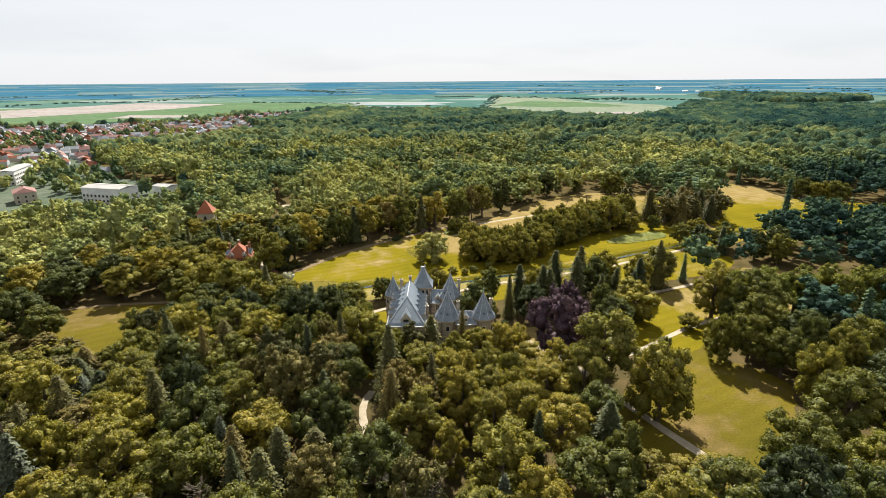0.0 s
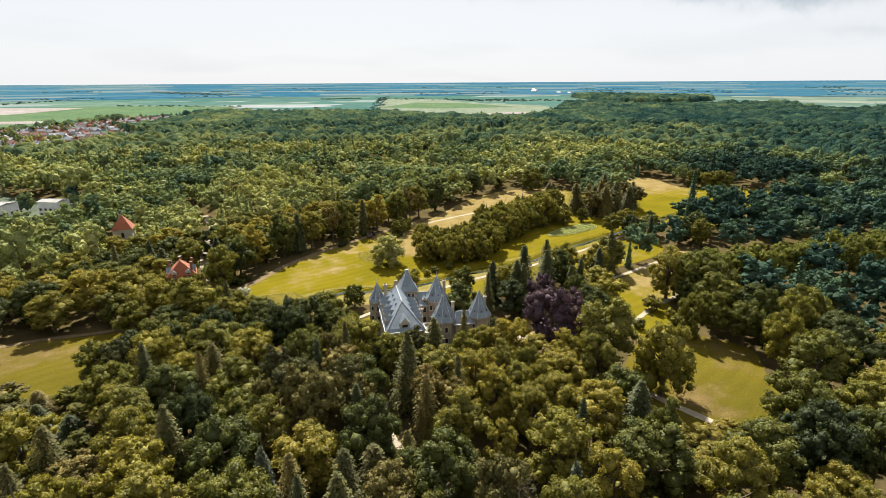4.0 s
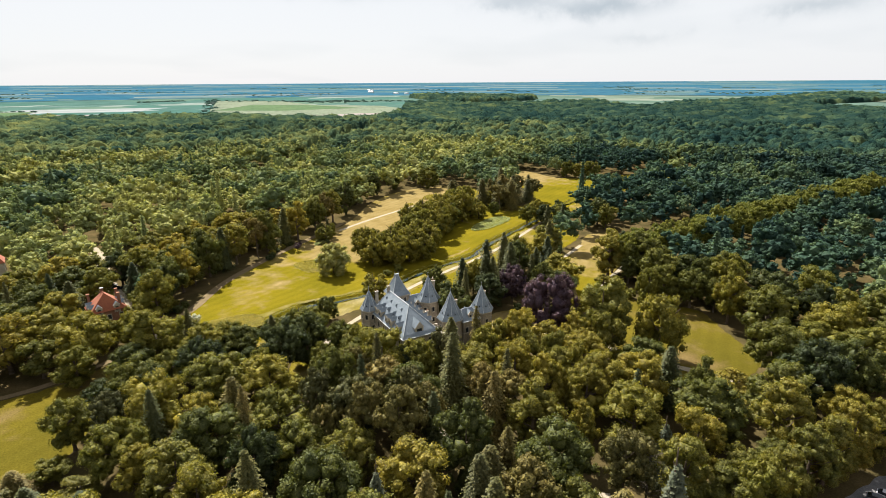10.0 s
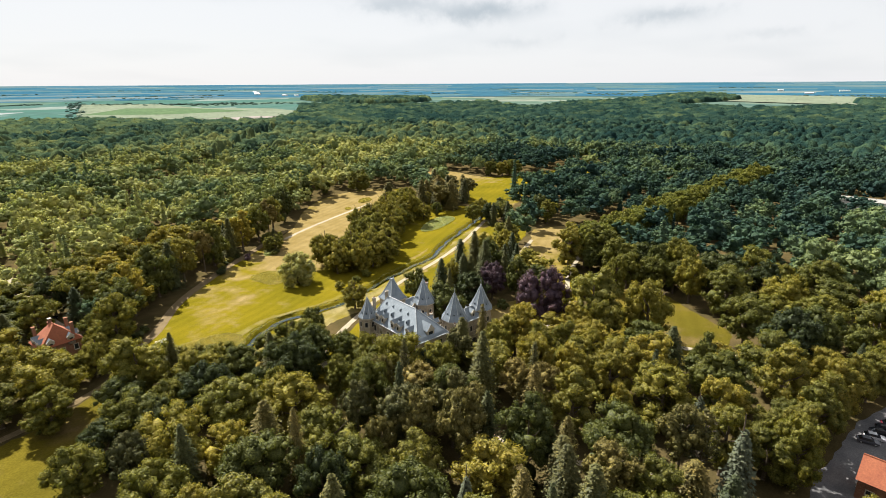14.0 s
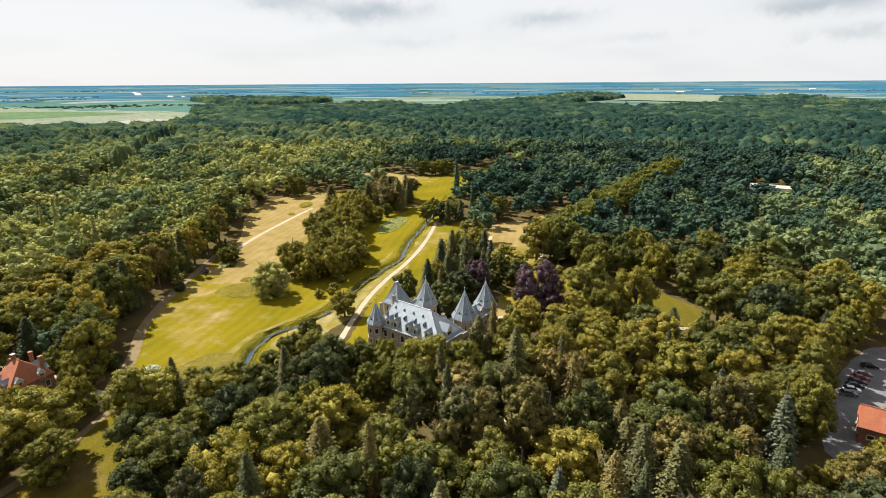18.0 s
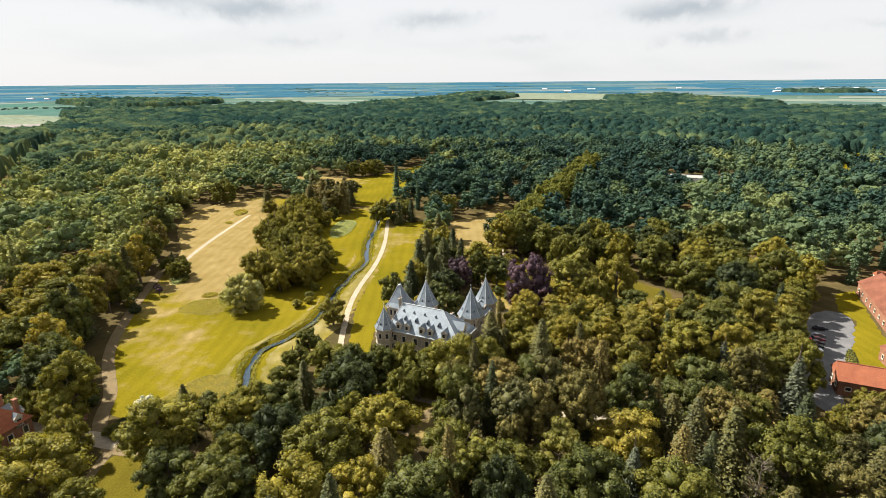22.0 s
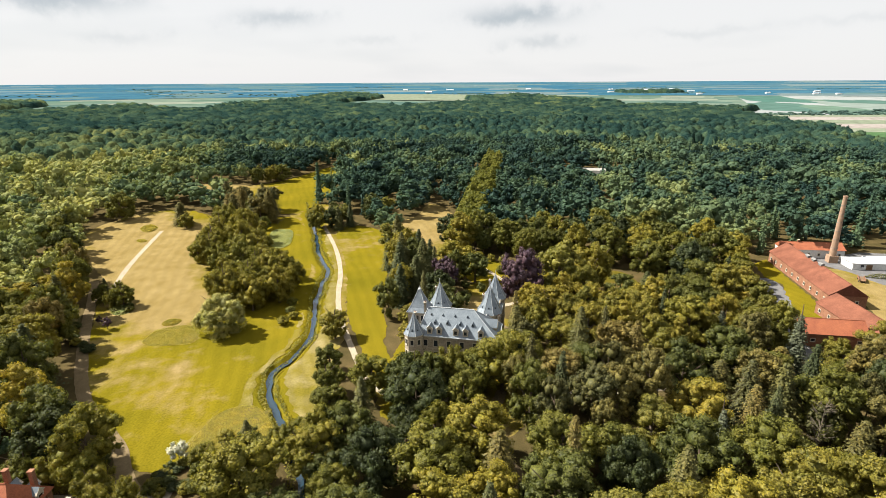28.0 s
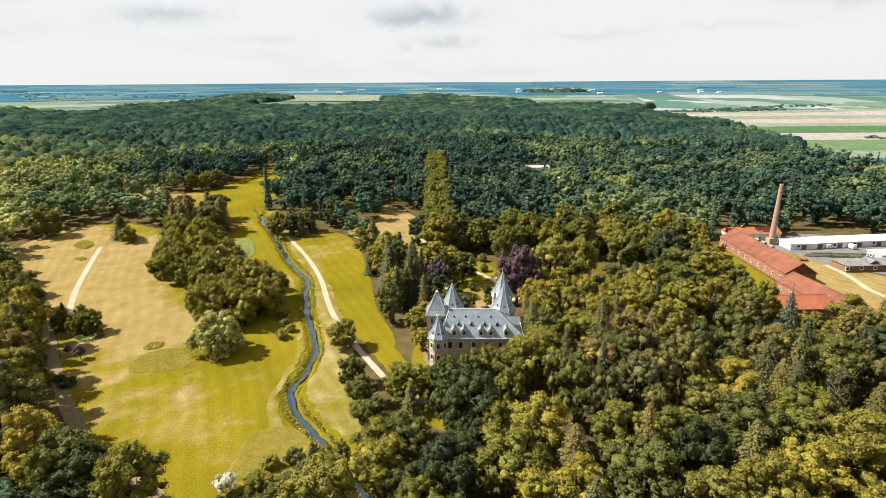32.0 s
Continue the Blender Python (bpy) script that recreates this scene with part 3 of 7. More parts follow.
def ribbon(name, label, line, width, z, mat, category="path", ragged=0.25):
    p = np.array(line)
    t = np.gradient(p, axis=0)
    t /= np.maximum(np.hypot(*t.T), 1e-6)[:, None]
    side = np.stack((-t[:, 1], t[:, 0]), 1)
    w = np.array([width / 2 + ragged * noise.noise((a * 0.3, b * 0.3, 3)) for a, b in p])[:, None]
    v = np.vstack((p + side * w, p - side * w))
    v = np.column_stack((v, z + rise(v[:, 0], v[:, 1])))
    k = len(p)
    return tagged(new(name, mesh_of(name, v, [(i, i + 1, k + i + 1, k + i) for i in range(k - 1)], [mat])), label, category, kind="structure")


patch("meadow", "sunlit yellow-green meadow with dry straw patches", MEADOW, 0.05, M_LAWN, 3.0,
      [(-38, 254, 10, 0.3), (-20, 266, 12, 0.35), (5, 281, 14, 0.5), (30, 300, 20, 0.75), (60, 330, 28, 0.75), (95, 360, 30, 0.75), (75, 318, 24, 0.8), (125, 385, 24, 0.7),
       (-45, 232, 9, 0.35), (-30, 238, 8, 0.4), (-52, 214, 8, 0.3), (6, 264, 13, 0.75), (20, 268, 9, 0.6), (8, 262, 10, 0.4), (30, 292, 14, 0.4), (112, 330, 20, 0.4)], -0.15, category="meadow")
patch("dry_bank", "pale dry straw strip beside the stream", STRAW, 0.066, M_STRAW, 3.0, base=0.12, category="bank", ragged=0.9)
STRAW_WEST = smooth([(-50, 208), (-40, 211.5), (-29, 215.5), (-13, 213.5), (4, 216.5), (16, 221), (16, 219.5), (4, 214.8), (-12, 211.5), (-27, 213.2), (-37, 211), (-47, 203)], 2)
patch("dry_bank_west", "pale dry straw strip along the meadow's side of the stream", STRAW_WEST, 0.075, M_STRAW, 2.0, base=0.12, category="bank", ragged=1.0)
patch("east_lawn", "mown yellowing lawn between path and castle", EAST_LAWN, 0.058, M_LAWN, 3.0, [(100, 235, 25, 0.3), (60, 208, 16, 0.1)], -0.2)
patch("park_lawn", "park lawn with dry tan patches", PARK_LAWN, 0.042, M_LAWN, 3.0, [(120, 205, 25, 0.5), (150, 205, 25, 0.6), (95, 188, 12, 0.3), (180, 205, 30, 0.6)], -0.1)
patch("south_east_lawn", "olive lawn with a worn brown edge", SE_LAWN, 0.034, M_OLIVE_LAWN, 3.0, [(75, 140, 16, 0.15), (90, 128, 10, 0.2), (62, 108, 7, 0.5), (100, 124, 6, 0.5)], -0.1)
patch("south_west_lawn", "yellow-green lawn beside a gravel path", SW_LAWN, 0.05, M_OLIVE_LAWN, 3.0, [(-130, 180, 18, 0.4), (-95, 186, 10, 0.3)], -0.15)
patch("far_lawn", "bright distant lawn with a dry far end", FAR_LAWN, 0.036, M_LAWN, 5.0, [(225, 400, 45, 0.9), (370, 340, 40, 0.4)], -0.25)
patch("barn_verge", "strip of green lawn between car park and barns", [(34, 37), (56, 33), (57, 30.5), (112, 30.5), (104, 38), (86, 40), (78, 36), (50, 42), (36, 45)], 0.05, M_LAWN, 4.0, base=-0.2)
patch("forest_glade", "small bright glade in the eastern forest", GLADE, 0.04, M_LAWN, 8.0, base=-0.25)
patch("barn_lawn", "dry lawn in the yard behind the barns", BARN_LAWN, 0.05, M_LAWN, 4.0, [(60, 0, 40, 0.3)], 0.15)
patch("garden", "dry walled garden ground behind the castle", GARDEN, 0.026, M_LAWN, 3.0, [(28, 157, 14, 0.5)], 0.05, category="garden")
patch("car_park", "grey worn asphalt car park", CARPARK, 0.06, M_ASPHALT, 5.0, category="car park")
patch("castle_lawn", "shaded lawn and earth round the castle", smooth([(-50, 138), (-46, 170), (-30, 178), (12, 178), (24, 160), (22, 136), (-20, 134)], 2), 0.018, M_LAWN, 4.0, [(-40, 148, 10, 0.5)], 0.0)
patch("courtyard", "gravel forecourt round the castle", smooth([(-19.5, 142), (-20, 160), (-20, 174), (10, 175), (18, 155), (18, 142)], 2), 0.07, M_TRACK, 5.0, category="forecourt")
patch("barn_yard", "grey yard between the barns and sheds", smooth([(120, 22), (124, -6), (134, -22), (124, -62), (70, -62), (60, -30), (84, -2), (104, 4)], 1), 0.04, M_ASPHALT, 6.0, category="yard")
ribbon("stream", "narrow blue winding stream", RIVER, 1.75, -0.7, M_WATER, "stream", 0.55)
ribbon("river_path", "pale gravel path beside the stream", RIVER_PATH, 2.0, 0.11, M_PATH)
ribbon("meadow_path", "brown dirt track along the meadow's edge", MEADOW_PATH, 3.4, 0.105, M_TRACK)
ribbon("gate_road", "pale gravel drive past the gatehouse", GATE_ROAD, 5.0, 0.12, M_PATH, "road")
ribbon("north_path", "pale gravel path across the dry meadow", NORTH_PATH, 2.2, 0.10, M_PATH)
ribbon("south_east_path", "pale brown gravel path across the lawn", SE_PATH, 2.4, 0.10, M_PATH)
ribbon("park_path", "pale gravel path through the park", PARK_PATH, 2.0, 0.095, M_PATH)
ribbon("park_path_north", "pale gravel path through the park", PARK_PATH_NORTH, 2.0, 0.10, M_PATH)
ribbon("south_west_path", "gravel path beside the lawn", SW_PATH, 2.2, 0.085, M_TRACK)
ribbon("wood_path", "narrow path between the trees", WOOD_PATH, 2.1, 0.10, M_PATH, ragged=0.5)
ribbon("wood_path_west", "earth path between the trees", WOOD_PATH_WEST, 3.0, 0.10, M_TRACK, ragged=0.9)
ribbon("barn_path", "pale path in the barn yard", BARN_PATH, 2.6, 0.10, M_PATH)
M_ROUGH = grass("rough_grass_sward", (0.105, 0.092, 0.012), (0.150, 0.122, 0.020), (0.15, 0.12, 0.04), (0.19, 0.155, 0.07), 0.0)
ROUGH_WILLOW = smooth([(-19.5, 261), (-12, 263), (-8, 263), (-2, 256), (-6, 248), (-15, 243), (-18, 251)], 2)
ROUGH_BANK = smooth([(-64, 213), (-52, 214), (-46, 213), (-42, 206), (-50, 197), (-58, 194), (-62, 204)], 2)
SEDGE = smooth([(120, 289), (123, 277), (104, 268), (92, 264), (83, 267), (96, 279)], 2)
patch("rough_sward", "rough grass sward beside the willow", ROUGH_WILLOW, 0.09, M_ROUGH, 2.0, category="rough grass", ragged=0.9)
patch("bank_sward", "rough grass sward between meadow and stream", ROUGH_BANK, 0.09, M_ROUGH, 2.0, base=0.1, category="rough grass", ragged=2.2)

# ---- trees ----
def unit(v):
    return v / np.maximum(np.linalg.norm(v, axis=-1, keepdims=True), 1e-9)


PHI = (1 + 5 ** 0.5) / 2
ICO_V = unit(np.array([(-1, PHI, 0), (1, PHI, 0), (-1, -PHI, 0), (1, -PHI, 0), (0, -1, PHI), (0, 1, PHI), (0, -1, -PHI), (0, 1, -PHI), (PHI, 0, -1), (PHI, 0, 1), (-PHI, 0, -1), (-PHI, 0, 1)], float))
ICO_F = np.array([(0, 11, 5), (0, 5, 1), (0, 1, 7), (0, 7, 10), (0, 10, 11), (1, 5, 9), (5, 11, 4), (11, 10, 2), (10, 7, 6), (7, 1, 8), (3, 9, 4), (3, 4, 2), (3, 2, 6), (3, 6, 8), (3, 8, 9), (4, 9, 5), (2, 4, 11), (6, 2, 10), (8, 6, 7), (9, 8, 1)])


OCT_V = np.array([(1, 0, 0), (-1, 0, 0), (0, 1, 0), (0, -1, 0), (0, 0, 1), (0, 0, -1)], float)
OCT_F = np.array([(0, 2, 4), (2, 1, 4), (1, 3, 4), (3, 0, 4), (2, 0, 5), (1, 2, 5), (3, 1, 5), (0, 3, 5)])


def leaf_quads(rng, c, nrm, size):
    """Small irregular four-cornered leaf clusters at c, facing nrm."""
    a = unit(np.cross(nrm, unit(rng.normal(size=c.shape))))
    b = np.cross(nrm, a)
    s = size[:, None]
    w = rng.uniform(0.6, 1.2, (4, len(c), 1))
    bend = nrm * s * 0.25
    v = np.stack((c + a * s * w[0] - bend, c + b * s * w[1] + bend * 0.5, c - a * s * w[2] - bend, c - b * s * w[3] + bend * 0.5), 1).reshape(-1, 3)
    return v, np.arange(len(c) * 4).reshape(-1, 4)


def leaf_tris(rng, c, nrm, size):
    """Small irregular three-cornered leaf clusters at c, facing nrm."""
    a = unit(np.cross(nrm, unit(rng.normal(size=c.shape))))
    b = np.cross(nrm, a)
    s = size[:, None]
    w = rng.uniform(0.7, 1.25, (3, len(c), 1))
    v = np.stack((c + a * s * w[0], c + (b * 0.87 - a * 0.5) * s * w[1], c - (b * 0.87 + a * 0.5) * s * w[2]), 1).reshape(-1, 3)
    return v, np.arange(len(c) * 3).reshape(-1, 3)


def crown(seed, radius, low, high, lobes=30, leaves=700, leaf=0.45, lobe=0.36, core=True, droop=0.0, taper=0.0, coarse=False):
    """A broadleaf crown: lobes over an uneven egg, each thick with leaf clusters."""
    rng = np.random.default_rng(seed)
    k = np.arange(lobes) + 0.5
    ph, th = np.arccos(1 - 1.9 * k / lobes), np.pi * (1 + 5 ** 0.5) * k + rng.uniform(0, 6)
    d = np.stack((np.cos(th) * np.sin(ph), np.sin(th) * np.sin(ph), np.cos(ph)), 1)
    d = unit(d + rng.normal(size=d.shape) * 0.16)
    half, mid = (high - low) / 2, (high + low) / 2
    r = rng.uniform(0.52, 0.80, lobes)[:, None]
    egg = np.array((radius, radius, half))
    c = d * r * egg
    c[:, :2] *= (1 - taper * np.clip(c[:, 2:] / half, -0.3, 1))
    c[:, 2] += mid
    lr = radius * lobe * rng.uniform(0.62, 1.4, lobes)
    which = rng.integers(0, lobes, leaves)
    out = unit(rng.normal(size=(leaves, 3)) + d[which] * 0.9 + np.array((0, 0, 0.35)))
    pos = c[which] + out * (lr[which] * rng.uniform(0.74, 1.22, leaves))[:, None]
    pos[:, 2] -= droop * rng.uniform(0, 1, leaves) * np.hypot(pos[:, 0], pos[:, 1]) / radius
    nrm = unit(out + rng.normal(size=out.shape) * 0.36)
    v, f = leaf_tris(rng, pos, nrm, leaf * rng.uniform(0.65, 1.3, leaves))
    faces = f.tolist()
    if core:
        bv, bf = (OCT_V, OCT_F) if coarse else (ICO_V, ICO_F)
        cv = (c[:, None] + bv[None] * (lr * (1.15 if coarse else 0.8))[:, None, None] * rng.uniform(0.85, 1.1, (lobes, len(bv), 1))).reshape(-1, 3)
        faces += (len(v) + bf[None] + len(bv) * np.arange(lobes)[:, None, None]).reshape(-1, 3).tolist()
        v = np.vstack((v, cv))
    return v, faces


def grown(seed, radius, low, high, big=12, sub=7, leaves=6000, leaf=0.19, spread=1.0, taper=0.0, droop=0.0):
    """A broadleaf crown in three orders: main boughs, leafy clumps on each, and leaf clusters over the clumps."""
    rng = np.random.default_rng(seed)
    k = np.arange(big) + 0.5
    ph, th = np.arccos(1 - 1.84 * k / big), np.pi * (1 + 5 ** 0.5) * k + rng.uniform(0, 6)
    d1 = np.stack((np.cos(th) * np.sin(ph), np.sin(th) * np.sin(ph), np.cos(ph)), 1)
    d1 = unit(d1 + rng.normal(size=d1.shape) * 0.2)
    half, mid = (high - low) / 2, (high + low) / 2
    r1 = radius * rng.uniform(0.36, 0.50, big) * (12 / big) ** 0.4
    c1 = d1 * rng.uniform(0.44, 0.66, big)[:, None] * np.array((radius * spread, radius * spread, half))
    c1[:, :2] *= 1 - taper * np.clip(c1[:, 2:] / half, -0.4, 1)
    n2 = big * sub
    own = np.repeat(np.arange(big), sub)
    d2 = unit(rng.normal(size=(n2, 3)) + 0.9 * d1[own] + np.array((0, 0, 0.45)))
    c2 = c1[own] + d2 * (r1[own] * rng.uniform(0.68, 1.0, n2))[:, None] * np.array((1, 1, 0.9))
    r2 = radius * rng.uniform(0.12, 0.20, n2) * (12 / big) ** 0.3
    which = rng.choice(n2, leaves, p=r2 ** 2 / np.sum(r2 ** 2))
    out = unit(rng.normal(size=(leaves, 3)) + d2[which] * 0.7 + np.array((0, 0, 0.3)))
    pos = c2[which] + out * (r2[which] * rng.uniform(0.85, 1.28, leaves))[:, None]
    pos[:, 2] -= droop * rng.uniform(0, 1, leaves) * np.hypot(pos[:, 0], pos[:, 1]) / radius
    v, f = leaf_tris(rng, pos, unit(out + rng.normal(size=out.shape) * 0.45), leaf * rng.uniform(0.6, 1.35, leaves))
    core = np.vstack(((c1[:, None] + ICO_V[None] * (r1 * 0.64)[:, None, None] * rng.uniform(0.85, 1.1, (big, 12, 1))).reshape(-1, 3),
                      (c2[:, None] + ICO_V[None] * (r2 * 0.82)[:, None, None] * rng.uniform(0.72, 1.14, (n2, 12, 1))).reshape(-1, 3)))
    cf = (len(v) + ICO_F[None] + 12 * np.arange(big + n2)[:, None, None]).reshape(-1, 3)
    v = np.vstack((v, core))
    v[:, 2] += mid
    return v, f.tolist() + cf.tolist(), len(cf)


def spire(seed, radius, low, high, levels=15, arms=9, leaf=0.5, per=5, sparse=0.0, flat=0.35, full=0.85):
    """A conifer crown: whorls of drooping boughs, shorter towards the top."""
    rng = np.random.default_rng(seed)
    cs, ns, ss = [], [], []
    for i in range(levels):
        u = (i + rng.uniform(-0.3, 0.3)) / levels
        z = low + (high - low) * max(u, 0)
        R = radius * (1 - max(u, 0)) ** full * rng.uniform(0.8, 1.12) + 0.25
        for a in range(arms):
            if rng.uniform() < sparse:
                continue
            th = 2 * math.pi * (a + rng.uniform(-0.35, 0.35)) / arms + i * 2.4
            L = R * rng.uniform(0.7, 1.12)
            for k in range(per):
                s = (k + 0.6) / per
                sway = rng.uniform(-0.12, 0.12)
                cs.append((math.cos(th + sway) * L * s, math.sin(th + sway) * L * s, z - flat * L * s * s + rng.uniform(-0.15, 0.25)))
                ns.append((math.cos(th) * 0.45 + rng.normal() * 0.3, math.sin(th) * 0.45 + rng.normal() * 0.3, 0.8))
                ss.append(leaf * rng.uniform(0.7, 1.3) * (1.15 - 0.4 * u))
    v, f = leaf_tris(rng, np.array(cs), unit(np.array(ns)), np.array(ss))
    faces = f.tolist()
    k = 7
    base = len(v)
    ring = [(math.cos(2 * math.pi * i / k) * radius * 0.55, math.sin(2 * math.pi * i / k) * radius * 0.55, low + 0.3) for i in range(k)]
    v = np.vstack((v, np.array(ring + [(0, 0, high - 0.6)])))
    faces += [[base + i, base + (i + 1) % k, base + k] for i in range(k)]
    v = np.vstack((v, np.array([(0.25, 0, high - 1.2), (-0.13, 0.22, high - 1.2), (-0.13, -0.22, high - 1.2), (0, 0, high - 0.1)])))
    b = len(v) - 4
    faces += [[b, b + 1, b + 3], [b + 1, b + 2, b + 3], [b + 2, b, b + 3]]
    return v, faces


def trunk_mesh(name, seed, height, radius, spread_at, limbs=6, reach=3.0):
    rng = random.Random(seed)
    bm = bmesh.new()
    lean = (rng.uniform(-0.3, 0.3), rng.uniform(-0.3, 0.3))
    tube(bm, [(0, 0, -0.3), (0, 0, 0.5), (lean[0] * 0.5, lean[1] * 0.5, height * 0.45), (lean[0], lean[1], height)], [radius * 1.5, radius * 1.05, radius * 0.8, radius * 0.2], 8)
    for i in range(limbs):
        th, z = 2 * math.pi * (i + rng.uniform(-0.3, 0.3)) / limbs, spread_at + (height - spread_at) * rng.uniform(0.0, 0.6)
        e = reach * rng.uniform(0.7, 1.2)
        p = (math.cos(th), math.sin(th))
        tube(bm, [(lean[0] * 0.5, lean[1] * 0.5, z), (p[0] * e * 0.5, p[1] * e * 0.5, z + e * 0.35), (p[0] * e, p[1] * e, z + e * 0.9)], [radius * 0.45, radius * 0.3, radius * 0.1], 5)
    me = bpy.data.meshes.new(name)
    bm.to_mesh(me)
    bm.free()
    me.materials.append(M_BARK)
    return me


def twig_mesh(seed):
    """Trunk with many bare forking boughs."""
    rng = random.Random(seed)
    bm = bmesh.new()
    tube(bm, [(0, 0, -0.3), (0.1, 0, 6), (0.2, 0.1, 12), (0.1, 0, 16.5)], [0.34, 0.28, 0.18, 0.04], 7)
    for i in range(34):
        z, th = rng.uniform(6.5, 16), rng.uniform(0, 6.28)
        e = rng.uniform(2.2, 5.2) * (1.15 - z / 24)
        c, s = math.cos(th), math.sin(th)
        mid, tip = (c * e * 0.55, s * e * 0.55, z + e * 0.3), (c * e, s * e, z + e * 0.55)
        tube(bm, [(0.1, 0, z), mid, tip], [0.1, 0.07, 0.03], 4)
        for k in range(4):
            q = th + rng.uniform(-0.9, 0.9)
            f = rng.uniform(0.7, 1.6)
            tube(bm, [mid if k % 2 else ((mid[0] + tip[0]) / 2, (mid[1] + tip[1]) / 2, (mid[2] + tip[2]) / 2), (mid[0] + math.cos(q) * f * 1.3, mid[1] + math.sin(q) * f * 1.3, mid[2] + f * rng.uniform(0.3, 0.9))], [0.05, 0.02], 3)
    me = bpy.data.meshes.new("trunk")
    bm.to_mesh(me)
    bm.free()
    me.materials.append(M_DEADWOOD)
    return me


def soften(me, a, b):
    """Smooth shading for the faces from a to b."""
    flags = np.zeros(len(me.polygons), bool)
    flags[a:b] = True
    me.polygons.foreach_set("use_smooth", flags)


def tree_model(name, label, vf, leaf_mat, trunk, group):
    t = thing(name, label, "tree", Matrix(), group)
    new("trunk", trunk).parent = t
    me = mesh_of("crown", vf[0], vf[1], [leaf_mat])
    if len(vf) > 2:
        soften(me, len(vf[1]) - vf[2], len(vf[1]))
    new("crown", me).parent = t
    return t


SIZE = {"oak": (18.0, 6.6), "bushy": (14.0, 6.4), "lime": (18.4, 5.9), "spruce": (19.5, 3.8), "pine": (18.5, 5.2), "blue": (14.5, 3.4), "purple": (18.0, 7.0), "cypress": (19.0, 4.4), "bare": (17.0, 5.6), "biglime": (18.4, 5.9), "avenue": (18.4, 5.9),
        "willow": (12.6, 7.8), "shrub": (3.5, 2.5), "blossom": (6.2, 3.2), "redshrub": (6.0, 2.1)}   # height and radius as modelled
MODELS = {}
T_OAK = [trunk_mesh("trunk", i, 12.5, 0.42, 4.0, 7, 3.4) for i in range(3)]
T_TALL = trunk_mesh("trunk", 8, 16.0, 0.3, 8.0, 4, 1.2)
T_PINE = [trunk_mesh("trunk", 20 + i, 14.5, 0.3, 7.5, 6, 2.6) for i in range(2)]
T_SMALL = trunk_mesh("trunk", 30, 3.0, 0.12, 1.0, 4, 1.0)
L_OAK = "dark green broadleaf tree with a rounded lobed crown"
L_LIME = "yellow-green lime tree with a dense crown in flower"
L_SPRUCE = "dark green spruce with drooping layered boughs"
L_PINE = "olive-brown pine with an open ragged crown"
MODELS["oak"] = [tree_model("broadleaf_tree", L_OAK, grown(i, 5.9, -0.8, 17.4, 11 + i, 9), M_OAK, T_OAK[i % 3], "woodland trees") for i in (1, 2, 3, 4)]
MODELS["oak"].append(tree_model("broadleaf_tree", L_OAK, grown(9, 5.9, -0.8, 17.6, 14, 8, taper=0.25), M_OAK, T_OAK[1], "woodland trees"))
MODELS["bushy"] = [tree_model("broadleaf_tree", "green broadleaf tree with a crown that reaches the grass", grown(15 + i, 5.7, -1.6, 13.6, 12 + i, 8), M_PARK, T_OAK[i % 3], "meadow trees") for i in range(3)]
MODELS["lime"] = [tree_model("lime_tree", L_LIME, grown(111 + i, 5.3, -0.8, 17.8, 13 + i, 8, taper=0.2), M_LIME, T_OAK[i % 3], "lime trees") for i in range(4)]
MODELS["spruce"] = [tree_model("spruce_tree", L_SPRUCE, spire(31 + i, 3.9 + 0.5 * i, 0.8, 18.6, 30, 15, 0.30, 8, full=0.75), M_SPRUCE, T_TALL, "spruce trees") for i in range(3)]
MODELS["pine"] = [tree_model("pine_tree", L_PINE, grown(41 + i, 4.9, 5.0, 17.8, 13, 6, 3600, 0.19), M_PINE, T_PINE[i % 2], "pine trees") for i in range(3)]
MODELS["blue"] = [tree_model("blue_spruce", "blue-grey spruce with dense layered boughs", spire(51, 3.4, 0.6, 14.0, 28, 15, 0.27, 8), M_BLUE, T_TALL, "blue spruces")]
MODELS["biglime"] = [tree_model("lime_tree", "large pale yellow-green lime with a broad dome", grown(17, 5.3, -0.5, 17.8, 18, 7, 5600, 0.19, taper=0.1), M_BIGLIME, T_OAK[1], "lime trees")]
MODELS["avenue"] = [tree_model("lime_tree", "yellow-green lime of the long avenue", grown(23 + i, 5.3, 0, 17.8, 13, 7, taper=0.2), M_AVENUE, T_OAK[i], "lime avenue") for i in range(2)]
MODELS["cypress"] = [tree_model("cypress_tree", "soft olive-green conifer with a tall feathery crown", spire(55 + i, 4.6, 1.0, 18.2, 30, 15, 0.30, 9, 0.12, 0.6, 0.55), M_PINE, T_TALL, "feathery conifers") for i in range(2)]
MODELS["bare"] = [tree_model("dying_pine", "dying pine with bare grey twigs among thin needles", crown(58, 4.4, 6.0, 16.5, 26, 620, 0.28, 0.25, core=False), M_PINE, twig_mesh(4), "dying pines")]
MODELS["purple"] = [tree_model("copper_beech", "dark purple copper beech with a dense crown", grown(61, 6.2, -1.5, 17.4, 14, 8, 4200, 0.2), M_PURPLE, T_OAK[0], "copper beeches")]
MODELS["willow"] = [tree_model("willow_tree", "pale silver-green weeping willow standing in the meadow", grown(71, 7.0, -1.4, 12.6, 14, 8, 6500, 0.22, droop=2.0), M_WILLOW, T_OAK[2], "")]
MODELS["shrub"] = [tree_model("shrub", "low rounded green shrub", crown(81 + i, 1.9, 0.1, 3.2, 14, 420, 0.26, 0.40), M_OAK, T_SMALL, "shrubs") for i in range(2)]
